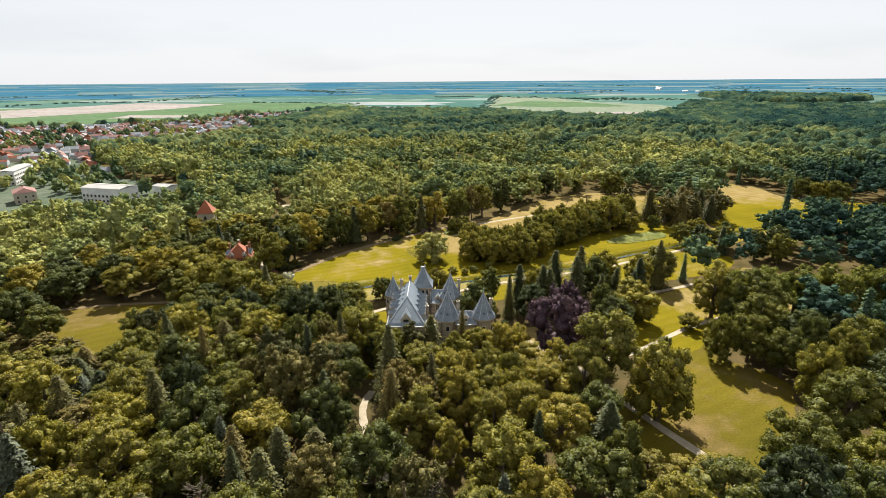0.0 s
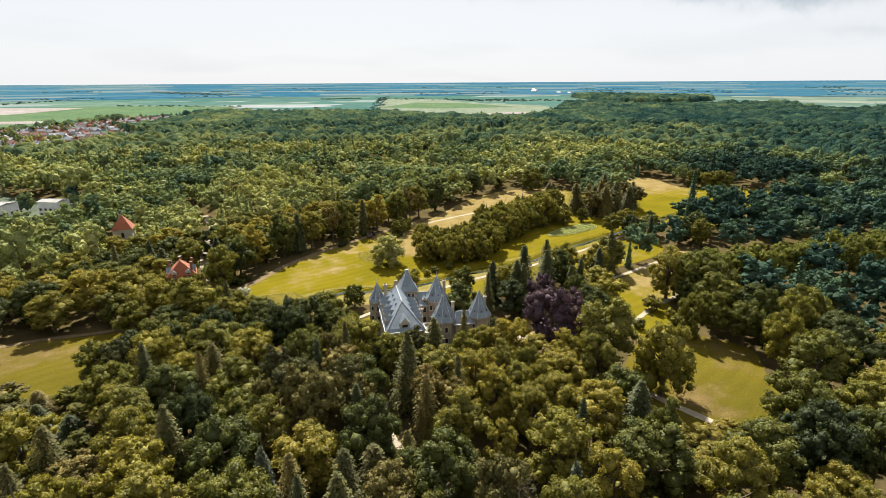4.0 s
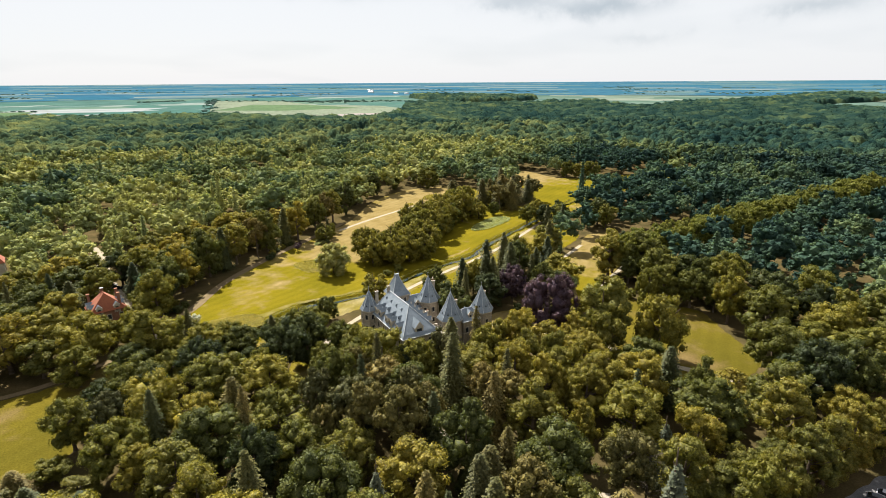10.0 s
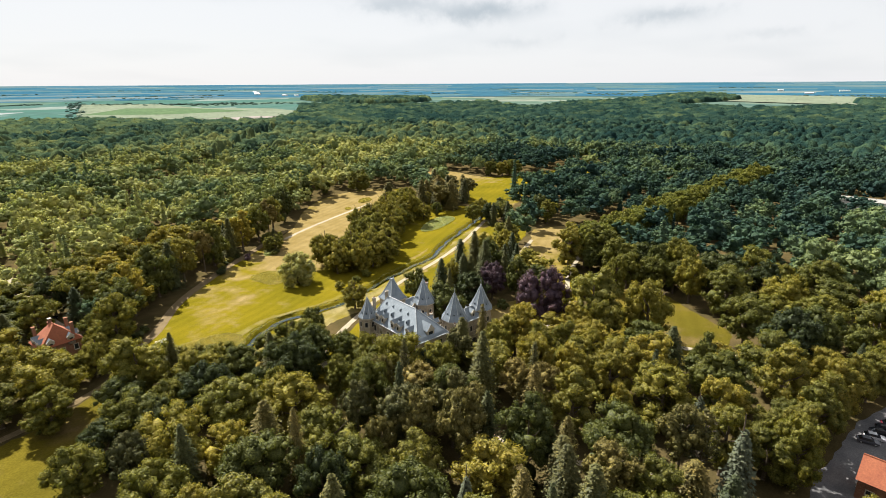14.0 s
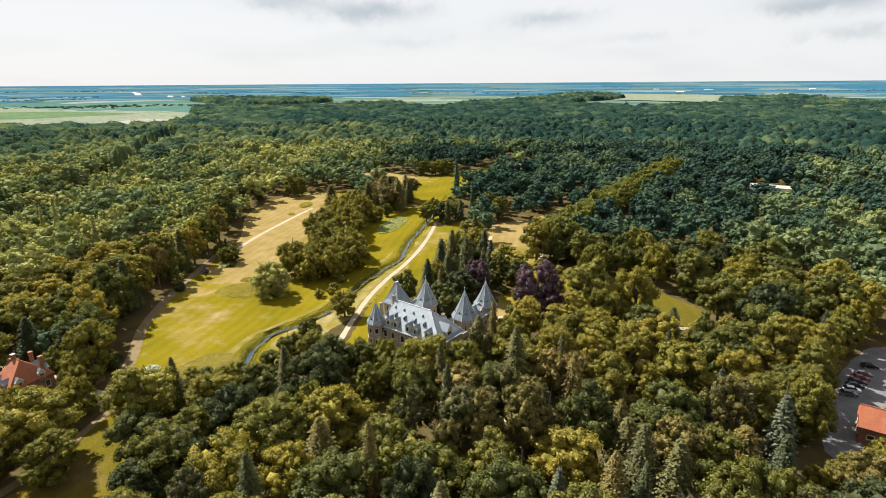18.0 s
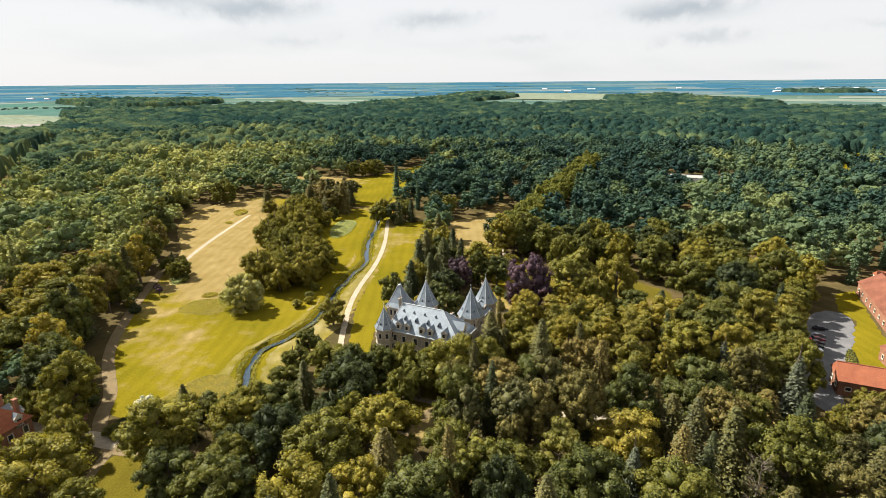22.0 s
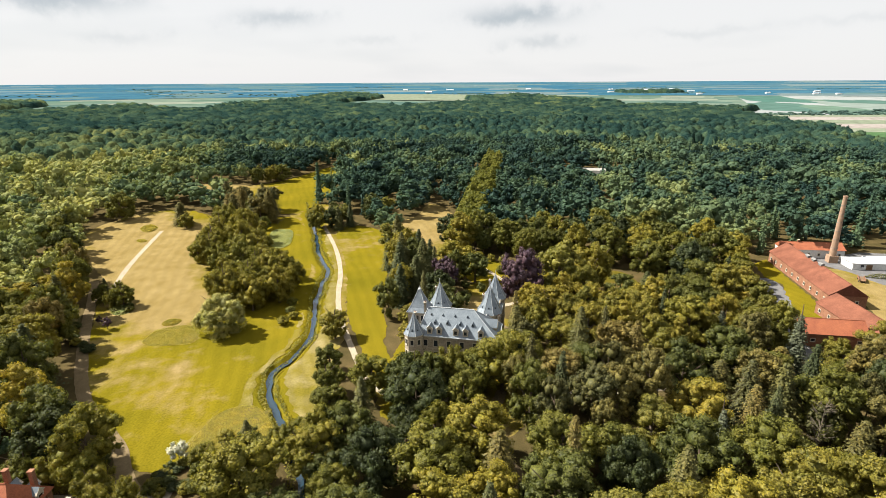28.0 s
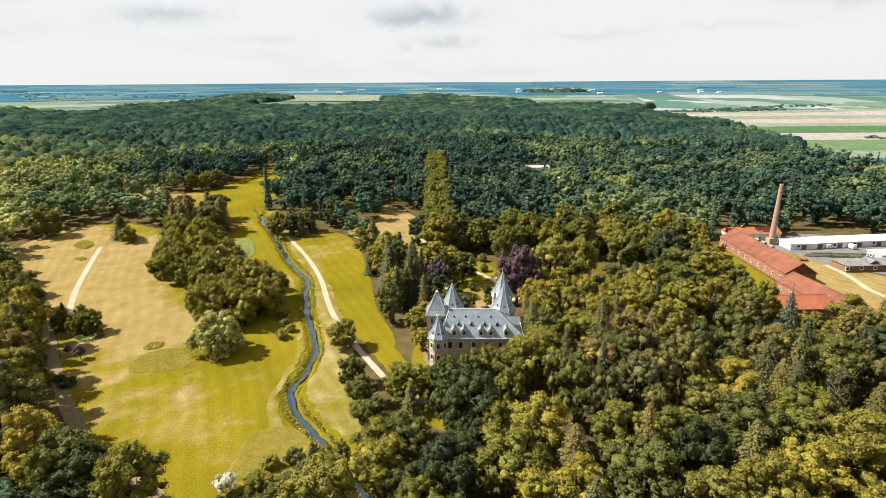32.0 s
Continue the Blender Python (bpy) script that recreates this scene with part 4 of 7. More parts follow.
MODELS["blossom"] = [tree_model("blossoming_shrub", "white blossoming shrub beside the stream", crown(91, 2.6, 0.3, 5.6, 14, 420, 0.30, 0.36), M_BLOSSOM, T_SMALL, "")]
MODELS["redshrub"] = [tree_model("ornamental_tree", "small dark red ornamental tree on the meadow", crown(95, 1.7, 1.2, 5.6, 12, 240, 0.28, 0.4), M_PURPLE, T_SMALL, "")]
used = set()
PLANTED = []
rnd = random.Random(5)


def plant(kind, x, y, height, radius, which=None):
    """One tree of that height and crown radius, in metres."""
    models = MODELS[kind]
    k = rnd.randrange(len(models)) if which is None else which
    h, g = height / SIZE[kind][0], radius / SIZE[kind][1]
    m = Matrix.Translation((x, y, 0)) @ Matrix.Rotation(rnd.uniform(0, 6.28), 4, "Z")
    first = (kind, k) not in used
    used.add((kind, k))
    ob = models[k] if first else copy_thing(models[k], m)
    ob.matrix_basis = m
    ob.scale = (g, g, h)
    PLANTED.append((x, y, radius))
    return ob


# trees that stand out singly: kind, x, y, height, crown radius
SINGLE = [
    ("willow", -5.7, 240, 14.0, 9.4), ("purple", 41.5, 171.6, 18.5, 6.4), ("purple", 33, 141.5, 28, 9.5), ("spruce", -68.5, 192, 15.8, 3.4),
    ("blossom", -66, 211.5, 5.4, 3.0), ("redshrub", -11, 280, 5.0, 1.9), ("redshrub", -8, 286, 3.4, 1.3),
    ("bushy", 125, 393, 19, 9.5), ("bushy", 53, 114, 23.5, 8.6), ("biglime", 43, 128, 29, 10.5), ("bushy", 83, 143, 17, 5.2), ("bushy", 83, 165, 7, 4.2), ("biglime", 89, 207, 20, 8.2), ("lime", 95, 174, 25, 8.5), ("lime", 103, 168, 24, 8), ("oak", 112, 184, 17, 6.5), ("oak", 106, 162, 21, 8), ("oak", 99, 153, 20, 8),
    ("bushy", -3, 200, 12, 5.5), ("bushy", -24, 193, 10, 4.5), ("bushy", -35, 189, 11, 5.0), ("bushy", -44, 185, 10, 5.5),
]
MORE = [
    ("bare", -42, 74, 17, 4.6), ("bare", -2, 73, 18, 4.4), ("pine", -41, 116, 22, 5.5), ("pine", -28, 112, 20, 5.5), ("blue", -81, 83, 21, 6.0),
    ("lime", -71, 240, 23, 7.5), ("lime", -66, 249, 23, 7.5), ("oak", -54, 263, 24, 7.5), ("spruce", -47, 270, 21, 5.2), ("lime", -41, 275, 24, 7.5), ("pine", -30, 282, 22, 5.4), ("oak", -24, 287, 24, 7.5), ("spruce", -13, 295, 21, 5.2), ("lime", -5, 300, 24, 7.5), ("oak", 8, 311, 24, 7.5), ("pine", 17, 318, 22, 5.4), ("lime", 24, 328, 24, 7.5), ("oak", 38, 343, 23, 7.5), ("oak", 54, 366, 22, 7.5), ("oak", 76, 386, 20, 7), ("bushy", 100, 403, 18, 7),
    ("lime", -133, 277, 15, 6), ("lime", -124, 276, 13.5, 5.5), ("oak", -140, 280, 15, 6), ("oak", -25, 143, 21.5, 8.5), ("oak", -27, 120, 21, 8), ("oak", -66, 154, 19.5, 9.5), ("oak", -56, 128, 18.5, 8), ("oak", -55, 117, 17, 7.5), ("pine", -36, 108, 25, 6.0),
    ("blue", -47, 95, 16, 3.6), ("pine", -5, 76, 23, 5.5), ("blue", -6, 65, 22, 5.0), ("oak", -74, 236, 18, 8), ("oak", -97, 198, 19, 9),
    ("oak", -47, 161, 22, 8.5), ("oak", -34, 177, 15, 6.5), ("oak", -56, 176, 15, 7.0), ("oak", -76, 224, 21.5, 7.5), ("oak", -61, 256, 15, 6.5), ("lime", -75, 109, 22, 7),
    ("lime", -18, 75, 19, 6), ("lime", -107, 209, 20, 8.5), ("oak", -84, 166, 17.5, 8), ("oak", -41, 135, 22.5, 6.5), ("pine", -30, 117, 22, 5.5), ("spruce", -28, 108, 19.5, 4.2),
    ("lime", 17, 104, 21, 7), ("lime", 9, 112, 19.5, 6.5), ("lime", 39, 71, 23, 7.5), ("lime", -116, 205, 22.5, 9), ("oak", -98, 186, 14, 6), ("pine", -41, 121, 21.5, 6),
    ("pine", -11, 114, 19.5, 5.0), ("lime", 4, 109, 20.5, 6), ("oak", -26, 98, 22.5, 7), ("lime", 11, 102, 20.5, 6.5), ("oak", 72, 91, 21.5, 8.5), ("pine", -9, 138, 17, 4.4), ("spruce", -4, 141, 18, 5.0),
    ("oak", -30, 151, 15, 6.0), ("bushy", -27, 157, 16, 5.6), ("bushy", -29, 166, 14, 5.2), ("bushy", -24, 151, 14.5, 5.0), ("bushy", -22.5, 159, 8.5, 3.8), ("oak", -31, 161, 15.5, 5.5), ("bushy", -28, 171, 10, 4.2), ("oak", -19, 139, 15, 5.5), ("bushy", -8, 141, 11, 4), ("oak", -39, 166, 19, 7), ("oak", -17, 138, 18, 6.5), ("oak", -13, 138, 15, 5), ("lime", 20, 138, 19, 6), ("lime", 14, 136, 19, 6), ("lime", 8, 136.5, 18, 5.4), ("oak", 3, 135, 16.5, 5), ("lime", 26, 118, 18, 7.5), ("lime", 22, 128, 16, 7), ("lime", 35, 106, 19, 7),
]
CLUMPS = [
    ("bushy", [(55, 284), (66, 290), (80, 295), (94, 301), (106, 308), (74, 279), (92, 288)], 19, 8.0),
    ("bushy", [(14, 250), (26, 247), (13, 239), (22, 233), (34, 242), (40, 252), (46, 263), (56, 269), (50, 254), (63, 264)], 17.5, 7.2),
    ("bushy", [(20, 256), (32, 258), (30, 236), (38, 236), (18, 245), (24, 240), (46, 245), (56, 260), (38, 266), (48, 274), (64, 276), (70, 270), (80, 282), (60, 294), (84, 302), (100, 296), (72, 297)], 14.5, 6.2),
    ("spruce", [(87, 204), (42, 190), (52, 192), (48, 182), (36, 182)], 21, 5.2),
    ("oak", [(76, 196), (34, 187), (62, 196), (57, 187)], 19, 6.4),
    ("bushy", [(-83, 217), (-85, 209), (-92, 210), (-98, 214)], 12.5, 5.6),
    ("oak", [(-66, 180), (-75, 171), (-84, 178), (-81, 164), (-91, 163), (-58, 181), (-70, 174)], 14.5, 6.4),
    ("lime", [(12, 65), (20, 68), (29, 67), (35, 65)], 14.5, 5.4),
    ("lime", [(23, 62), (31, 61.5), (39, 61.5), (47, 61), (55, 59.5), (63, 57.5)], 19.5, 6.0),
    ("oak", [(71, 56), (79, 53.5), (14, 60.5)], 18, 5.6),
    ("bushy", [(-3, 50), (3, 52), (-4, 56), (5, 47), (11, 46)], 8.5, 4.6),
    ("shrub", [(2, 54), (6, 54), (0, 56), (8, 48), (12, 47)], 2.4, 2.2),
    ("shrub", [(-70, 228), (-72, 230), (-67, 232), (-74, 227), (-76, 231), (-75, 236), (-70, 236)], 2.6, 2.6),
    ("bushy", [(-78, 230), (-80, 236)], 12, 6.0),
    ("spruce", [(74, 190), (66, 202), (70, 184), (38, 180), (28, 186)], 17, 4.5),
    ("lime", [(9, 178), (-3, 175), (15, 175)], 9.5, 4.6),
    ("bushy", [(8, 299), (5, 292), (7, 289), (12, 295)], 9.5, 4.0),
    ("spruce", [(12, 301)], 10, 2.8),
    ("cypress", [(120, 347), (124, 350)], 14, 6.0),
    ("bushy", [(114, 340)], 9, 4.5),
    ("oak", [(121, 262), (128, 255), (137, 252), (130, 264), (142, 258)], 15, 6.0),
    ("spruce", [(126, 250), (134, 246)], 14, 4.0),
    ("oak", [(146, 238), (156, 240), (152, 230)], 18, 7.0),
    ("cypress", [(124, 314), (133, 307), (136, 298), (150, 312), (162, 330), (158, 340), (146, 322), (140, 328), (168, 320), (158, 308)], 19, 6.6),
    ("pine", [(128, 300), (142, 305), (154, 334), (172, 336), (150, 326), (166, 312)], 18, 6.4),
    ("bushy", [(130, 318), (144, 314), (156, 322)], 13, 5.6),
    ("bushy", [(110, 300), (104, 288), (118, 292)], 11, 5.0),
    ("bushy", [(262, 366), (274, 370), (268, 358), (255, 374)], 16, 7.5),
    ("shrub", [(-76, 211), (-71, 192), (-66, 203), (-63, 207), (-58, 205), (-64, 199), (-56, 200), (9, 221), (13, 224), (20, 227), (4, 222)], 3.0, 2.8),
    ("bushy", [(-73, 199), (-69, 203)], 9, 4.6),
    ("bushy", [(-62, 195), (-58, 190)], 7.5, 4.2),
    ("shrub", [(70, 152), (86, 158), (84, 152), (60, 168), (98, 180), (24, 154), (34, 152), (44, 152), (48, 158), (20, 164), (50, 165), (38, 163)], 3.4, 2.6),
]
for kind, x, y, h, g in SINGLE + MORE:
    plant(kind, x, y, h, g)
for kind, places, h, g in CLUMPS:
    for x, y in places:
        s = rnd.uniform(0.88, 1.12)
        plant(kind, x, y, h * s, g * s * rnd.uniform(0.92, 1.08))
# avenue of limes running east from the park
for i in range(22):
    u = i / 21
    for side in (-3.6, 3.6):
        plant("avenue", 100 + 266 * u, 172 + 14 * u + side + rnd.uniform(-1, 1), rnd.uniform(20, 23), rnd.uniform(6.2, 7.2))


def open_land(x, y, margin=2.0):
    """True where no woodland tree stands."""
    r = np.zeros(np.shape(x), bool)
    for o in LAWNS:
        r |= inside(o, x, y)
    for o in (CASTLE, EDGE, CLEARING, HALL, YARD, GATE_YARD, CHURCH_YARD):
        r |= inside(o, x, y)
    for line, w in WAYS:
        r |= line_distance(line, x, y) < w / 2 + margin
    return r


def scatter(x0, x1, y0, y1, step, seed, jitter=0.36):
    rng = np.random.default_rng(seed)
    xs, ys = np.meshgrid(np.arange(x0, x1, step), np.arange(y0, y1, step * 0.9))
    xs = xs + (np.arange(xs.shape[0]) % 2)[:, None] * step / 2
    xs = (xs + rng.uniform(-jitter, jitter, xs.shape) * step).ravel()
    ys = (ys + rng.uniform(-jitter, jitter, ys.shape) * step).ravel()
    return xs, ys, rng


LOW_WOOD = [(-98, 112), (-84, 120), (-92, 146), (-118, 152), (-136, 154), (-124, 134)]   # young trees before the lawn
LOW_COPSE = [(40, 82), (80, 74), (86, 96), (60, 97), (46, 100), (38, 102)]
NEAR = [(-135, 125), (-95, 35), (-30, 22), (14, 30), (14, 66), (60, 60), (95, 40), (125, 90), (118, 150), (70, 215), (20, 190), (-40, 183), (-62, 178), (-80, 196), (-86, 214), (-86, 250), (-58, 268), (14, 322), (-30, 330), (-125, 262), (-170, 190)]
nxs, nys, nrng = scatter(-175, 130, 20, 335, 4.6, 3, 0.45)
keep = inside(NEAR, nxs, nys) & ~open_land(nxs, nys, 1.6)
count = {"oak": 0, "lime": 0, "spruce": 0, "pine": 0, "blue": 0, "cypress": 0}
WISH = []
for x, y in zip(nxs[keep], nys[keep]):
    q = noise.noise((x * 0.022, y * 0.022, 4.0)) + nrng.uniform(-0.22, 0.22)
    if y < 116 and -48 < x < 12 and q > -0.3:
        kind = ("cypress", "pine", "oak", "cypress", "spruce", "lime", "pine", "oak", "lime")[int(nrng.integers(0, 9))]
    elif y < 140 and -12 < x < 60 and q > -0.25:
        kind = "lime"
    elif y < 150 and x < 20 and q < 0.06:
        kind = ("spruce", "pine", "pine", "cypress", "oak", "oak", "blue", "cypress")[int(nrng.integers(0, 8))]
    elif (x < -60 and y < 200 and q > 0.12) or (y > 205 and q > -0.1):
        kind = "lime"
    else:
        kind = "oak" if nrng.uniform() < 0.88 else "spruce"
    r = {"oak": 7.4, "lime": 6.8, "spruce": 4.5, "pine": 5.4, "blue": 3.6, "cypress": 4.8}[kind] * nrng.uniform(0.62, 1.25)
    tall = (20.5 if y < 140 else 17.5) * nrng.uniform(0.86, 1.12) * (0.74 + 0.24 * r / 7.0 if kind in ("oak", "lime") else nrng.uniform(0.8, 1.08))
    if inside(LOW_WOOD, [x], [y])[0] or inside(LOW_COPSE, [x], [y])[0]:
        tall, r = 8.5 * nrng.uniform(0.8, 1.1), min(r, 4.5)
    WISH.append((r * nrng.uniform(0.75, 1.0), kind, x, y, tall, r))
# the broadest crowns claim their room first, smaller trees fill the gaps
for _, kind, x, y, tall, r in sorted(WISH, reverse=True):
    taken = np.array(PLANTED)
    if np.any(np.hypot(taken[:, 0] - x, taken[:, 1] - y) < 0.64 * (taken[:, 2] + r)):
        continue
    if kind == "blue" and count["blue"] > 4:
        kind = "pine"
    count[kind] += 1
    plant(kind, x, y, tall, r)


def woods(name, label, places, template, mat, seed, size=(0.8, 1.2), tones=None, squash=1.0):
    """Many trees beyond counting, as one mesh; each has its own tone."""
    rng = np.random.default_rng(seed)
    shapes = [(np.asarray(v), f) for v, f in template]
    x, y = places
    if len(x) == 0:
        return None
    pick = rng.integers(0, len(shapes), len(x))
    allv, allf, allt, off = [], [], [], 0
    for k, (v, f) in enumerate(shapes):
        sel = np.where(pick == k)[0]
        n = len(sel)
        a, s = rng.uniform(0, 6.28, n), rng.uniform(*size, n)
        stand = np.array([1 + 0.3 * noise.noise((p * 0.022, q * 0.022, 8.0)) for p, q in zip(x[sel], y[sel])])
        hz = s ** 0.6 * rng.uniform(0.8, 1.2, n) * squash * stand
        ca, sa = np.cos(a) * s, np.sin(a) * s
        P = np.empty((n, len(v), 3))
        P[:, :, 0] = v[None, :, 0] * ca[:, None] - v[None, :, 1] * sa[:, None] + x[sel][:, None]
        P[:, :, 1] = v[None, :, 0] * sa[:, None] + v[None, :, 1] * ca[:, None] + y[sel][:, None]
        P[:, :, 2] = v[None, :, 2] * hz[:, None] + rise(x[sel], y[sel])[:, None]
        tone = rng.uniform(0, 1, n) * 0.55 + (np.array([noise.noise((p * 0.006, q * 0.006, 2.0)) for p, q in zip(x[sel], y[sel])]) + 0.5) * 0.5 + 0.12 if tones is None else tones[sel]
        allv.append(P.reshape(-1, 3))
        allt.append(np.repeat(np.clip(tone, 0, 1), len(v)))
        base = off + np.arange(n) * len(v)
        tri = [g for g in f if len(g) == 3]
        quad = [g for g in f if len(g) == 4]
        for grp in (tri, quad):
            if grp:
                allf += (np.array(grp)[None] + base[:, None, None]).reshape(-1, len(grp[0])).tolist()
        off += n * len(v)
    ob = new(name, mesh_of(name, np.vstack(allv), allf, [mat], ("tone", np.concatenate(allt))))
    return tagged(ob, label, "woodland", kind="stuff")


def wooded(x, y):
    return ~(inside(NORTH_FIELDS, x, y) | inside(EAST_FIELDS, x, y) | inside(TOWN, x, y))


def reach(x, y):
    return np.hypot(np.asarray(x) + 40, np.asarray(y) - 100)


# how pale the woods are at places of the plan: x, y, tone from dark (0) to pale (1)
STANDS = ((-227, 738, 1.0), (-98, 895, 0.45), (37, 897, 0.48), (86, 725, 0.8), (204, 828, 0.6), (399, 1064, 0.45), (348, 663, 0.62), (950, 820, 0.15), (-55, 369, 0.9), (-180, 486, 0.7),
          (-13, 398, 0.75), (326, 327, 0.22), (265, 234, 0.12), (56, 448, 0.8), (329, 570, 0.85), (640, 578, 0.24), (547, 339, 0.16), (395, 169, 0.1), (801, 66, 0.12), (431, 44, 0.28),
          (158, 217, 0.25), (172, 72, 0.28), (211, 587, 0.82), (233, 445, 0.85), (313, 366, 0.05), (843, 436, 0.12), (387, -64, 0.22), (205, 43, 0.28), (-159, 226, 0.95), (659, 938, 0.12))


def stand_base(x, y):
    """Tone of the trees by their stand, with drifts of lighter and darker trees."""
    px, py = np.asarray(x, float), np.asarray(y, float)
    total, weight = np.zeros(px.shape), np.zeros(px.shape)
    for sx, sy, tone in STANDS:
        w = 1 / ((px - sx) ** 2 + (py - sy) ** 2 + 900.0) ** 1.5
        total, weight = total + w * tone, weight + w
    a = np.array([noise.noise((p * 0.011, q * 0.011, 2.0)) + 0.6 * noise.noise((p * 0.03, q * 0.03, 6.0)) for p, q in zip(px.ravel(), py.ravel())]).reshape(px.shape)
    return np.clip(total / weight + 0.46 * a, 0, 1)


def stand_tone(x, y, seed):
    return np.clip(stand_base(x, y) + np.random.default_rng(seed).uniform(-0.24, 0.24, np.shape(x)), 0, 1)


MIDDLE = [grown(101 + i, 6.0, 3.0, 17.8, 7, 5, 460, 0.32)[:2] for i in range(5)] + [spire(111, 3.4, 1.0, 20.0, 18, 8, 0.62, 3)]
LIGHT = [grown(131 + i, 6.2, 4.0, 17.8, 5, 4, 150, 0.5)[:2] for i in range(5)] + [spire(112, 3.6, 1.0, 20.0, 12, 6, 0.9, 2)]
DISTANT = [crown(121 + i, 6.0, 2.0, 16.5, 6, 30, 1.5, 0.5, coarse=True) for i in range(6)]
BLOB = [crown(141 + i, 8.5, 2.0, 14.5, 5, 2, 0.8, 0.55, coarse=True) for i in range(4)]
x, y, _ = scatter(-420, 580, -180, 680, 12.6, 11, 0.44)
d = reach(x, y)
k = (d < 575) & wooded(x, y) & ~inside(NEAR, x, y) & ~open_land(x, y, 3.0) & ((y > 20) | (x > 60)) & (x > -0.95 * y - 110) & ~((line_distance(RIVER, x, y) < 16) & (x > -62) & (x < 190))
far_from_planted = np.ones(len(x), bool)
taken = np.array(PLANTED)
for i in np.where(k)[0]:
    far_from_planted[i] = np.min(np.hypot(taken[:, 0] - x[i], taken[:, 1] - y[i]) - taken[:, 2] * 0.7) > 2.5
k &= far_from_planted
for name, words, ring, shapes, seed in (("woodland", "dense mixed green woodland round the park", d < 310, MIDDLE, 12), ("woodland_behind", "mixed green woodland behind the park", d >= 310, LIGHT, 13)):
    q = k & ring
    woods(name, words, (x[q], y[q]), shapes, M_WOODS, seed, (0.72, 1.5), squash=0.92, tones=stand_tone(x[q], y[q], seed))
def canopy(name, label, x0, x1, y0, y1, step, cell, chosen, mat, seed, top=18.0, relief=6.0, leaves=6, leaf=1.3):
    """A closed forest canopy: one rounded crown to each seed, leaf clusters over them, as one mesh."""
    rng = np.random.default_rng(seed)
    xs, ys = np.arange(x0, x1, step), np.arange(y0, y1, step)
    X, Y = np.meshgrid(xs, ys)
    X = X + rng.uniform(-0.3, 0.3, X.shape) * step
    Y = Y + rng.uniform(-0.3, 0.3, Y.shape) * step
    ci, cj = np.floor((X - x0) / cell).astype(int) + 2, np.floor((Y - y0) / cell).astype(int) + 2
    n0, n1 = int((x1 - x0) / cell) + 6, int((y1 - y0) / cell) + 6
    jx, jy = rng.uniform(-0.1, 1.1, (n1, n0)), rng.uniform(-0.1, 1.1, (n1, n0))
    tall = rng.uniform(-4.2, 3.2, (n1, n0))
    wide = rng.uniform(0.6, 1.45, (n1, n0))
    best, who_h, who_t = np.full(X.shape, 1e9), np.zeros(X.shape), np.zeros(X.shape)
    shade = rng.uniform(0, 1, (n1, n0))
    for di in (-1, 0, 1):
        for dj in (-1, 0, 1):
            a, b = np.clip(ci + di, 0, n0 - 1), np.clip(cj + dj, 0, n1 - 1)
            sx, sy = x0 + (a - 2 + jx[b, a]) * cell, y0 + (b - 2 + jy[b, a]) * cell
            d = np.hypot(X - sx, Y - sy) / wide[b, a]
            k = d < best
            best = np.where(k, d, best)
            who_h, who_t = np.where(k, tall[b, a], who_h), np.where(k, shade[b, a], who_t)
    yes = chosen(X, Y)
    big = np.array([noise.noise((p * 0.005, q * 0.005, 2.0)) for p, q in zip(X.ravel(), Y.ravel())]).reshape(X.shape)
    Z = np.where(yes, np.maximum(top + who_h + 2.0 * big - relief * (best / (cell * 0.62)) ** 2.6, 3.0), -0.5) + rise(X, Y) + np.where(yes, rng.uniform(-1.0, 1.0, X.shape) * min(1.0, step / 3), 0)
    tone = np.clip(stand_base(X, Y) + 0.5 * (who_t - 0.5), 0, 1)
    idx = np.arange(X.size).reshape(X.shape)
    F = np.stack((idx[:-1, :-1], idx[:-1, 1:], idx[1:, 1:], idx[1:, :-1]), -1).reshape(-1, 4)
    F = F[yes.ravel()[F].any(1)]
    used_v = np.unique(F)
    back = np.full(X.size, -1)
    back[used_v] = np.arange(len(used_v))
    V = np.stack((X, Y, Z), -1).reshape(-1, 3)[used_v]
    T = tone.ravel()[used_v]
    F = back[F]
    up = np.where(yes.ravel()[used_v] & (best.ravel()[used_v] < cell * 0.5))[0]
    pick = rng.choice(up, min(len(up) * 3, int(len(up) * leaves * step * step / (cell * cell) * 1.6)))
    c = V[pick] + rng.normal(size=(len(pick), 3)) * np.array((step * 0.45, step * 0.45, 0.5)) + np.array((0, 0, 0.2))
    nrm = unit(rng.normal(size=c.shape) * 0.8 + np.array((0, 0, 0.8)))
    lv, lf = leaf_tris(rng, c, nrm, leaf * rng.uniform(0.6, 1.3, len(c)))
    me = mesh_of(name, np.vstack((V, lv)), F.tolist() + (lf + len(V)).tolist(), [mat], ("tone", np.concatenate((T, np.repeat(T[pick], 3)))))
    smooth_flags = np.zeros(len(me.polygons), bool)
    smooth_flags[:len(F)] = True
    me.polygons.foreach_set("use_smooth", smooth_flags)
    return tagged(new(name, me), label, "woodland", kind="stuff")


def patches(x, y):
    return np.array([noise.noise((p * 0.004, q * 0.004, 5.0)) for p, q in zip(np.ravel(x), np.ravel(y))]).reshape(np.shape(x)) * 2


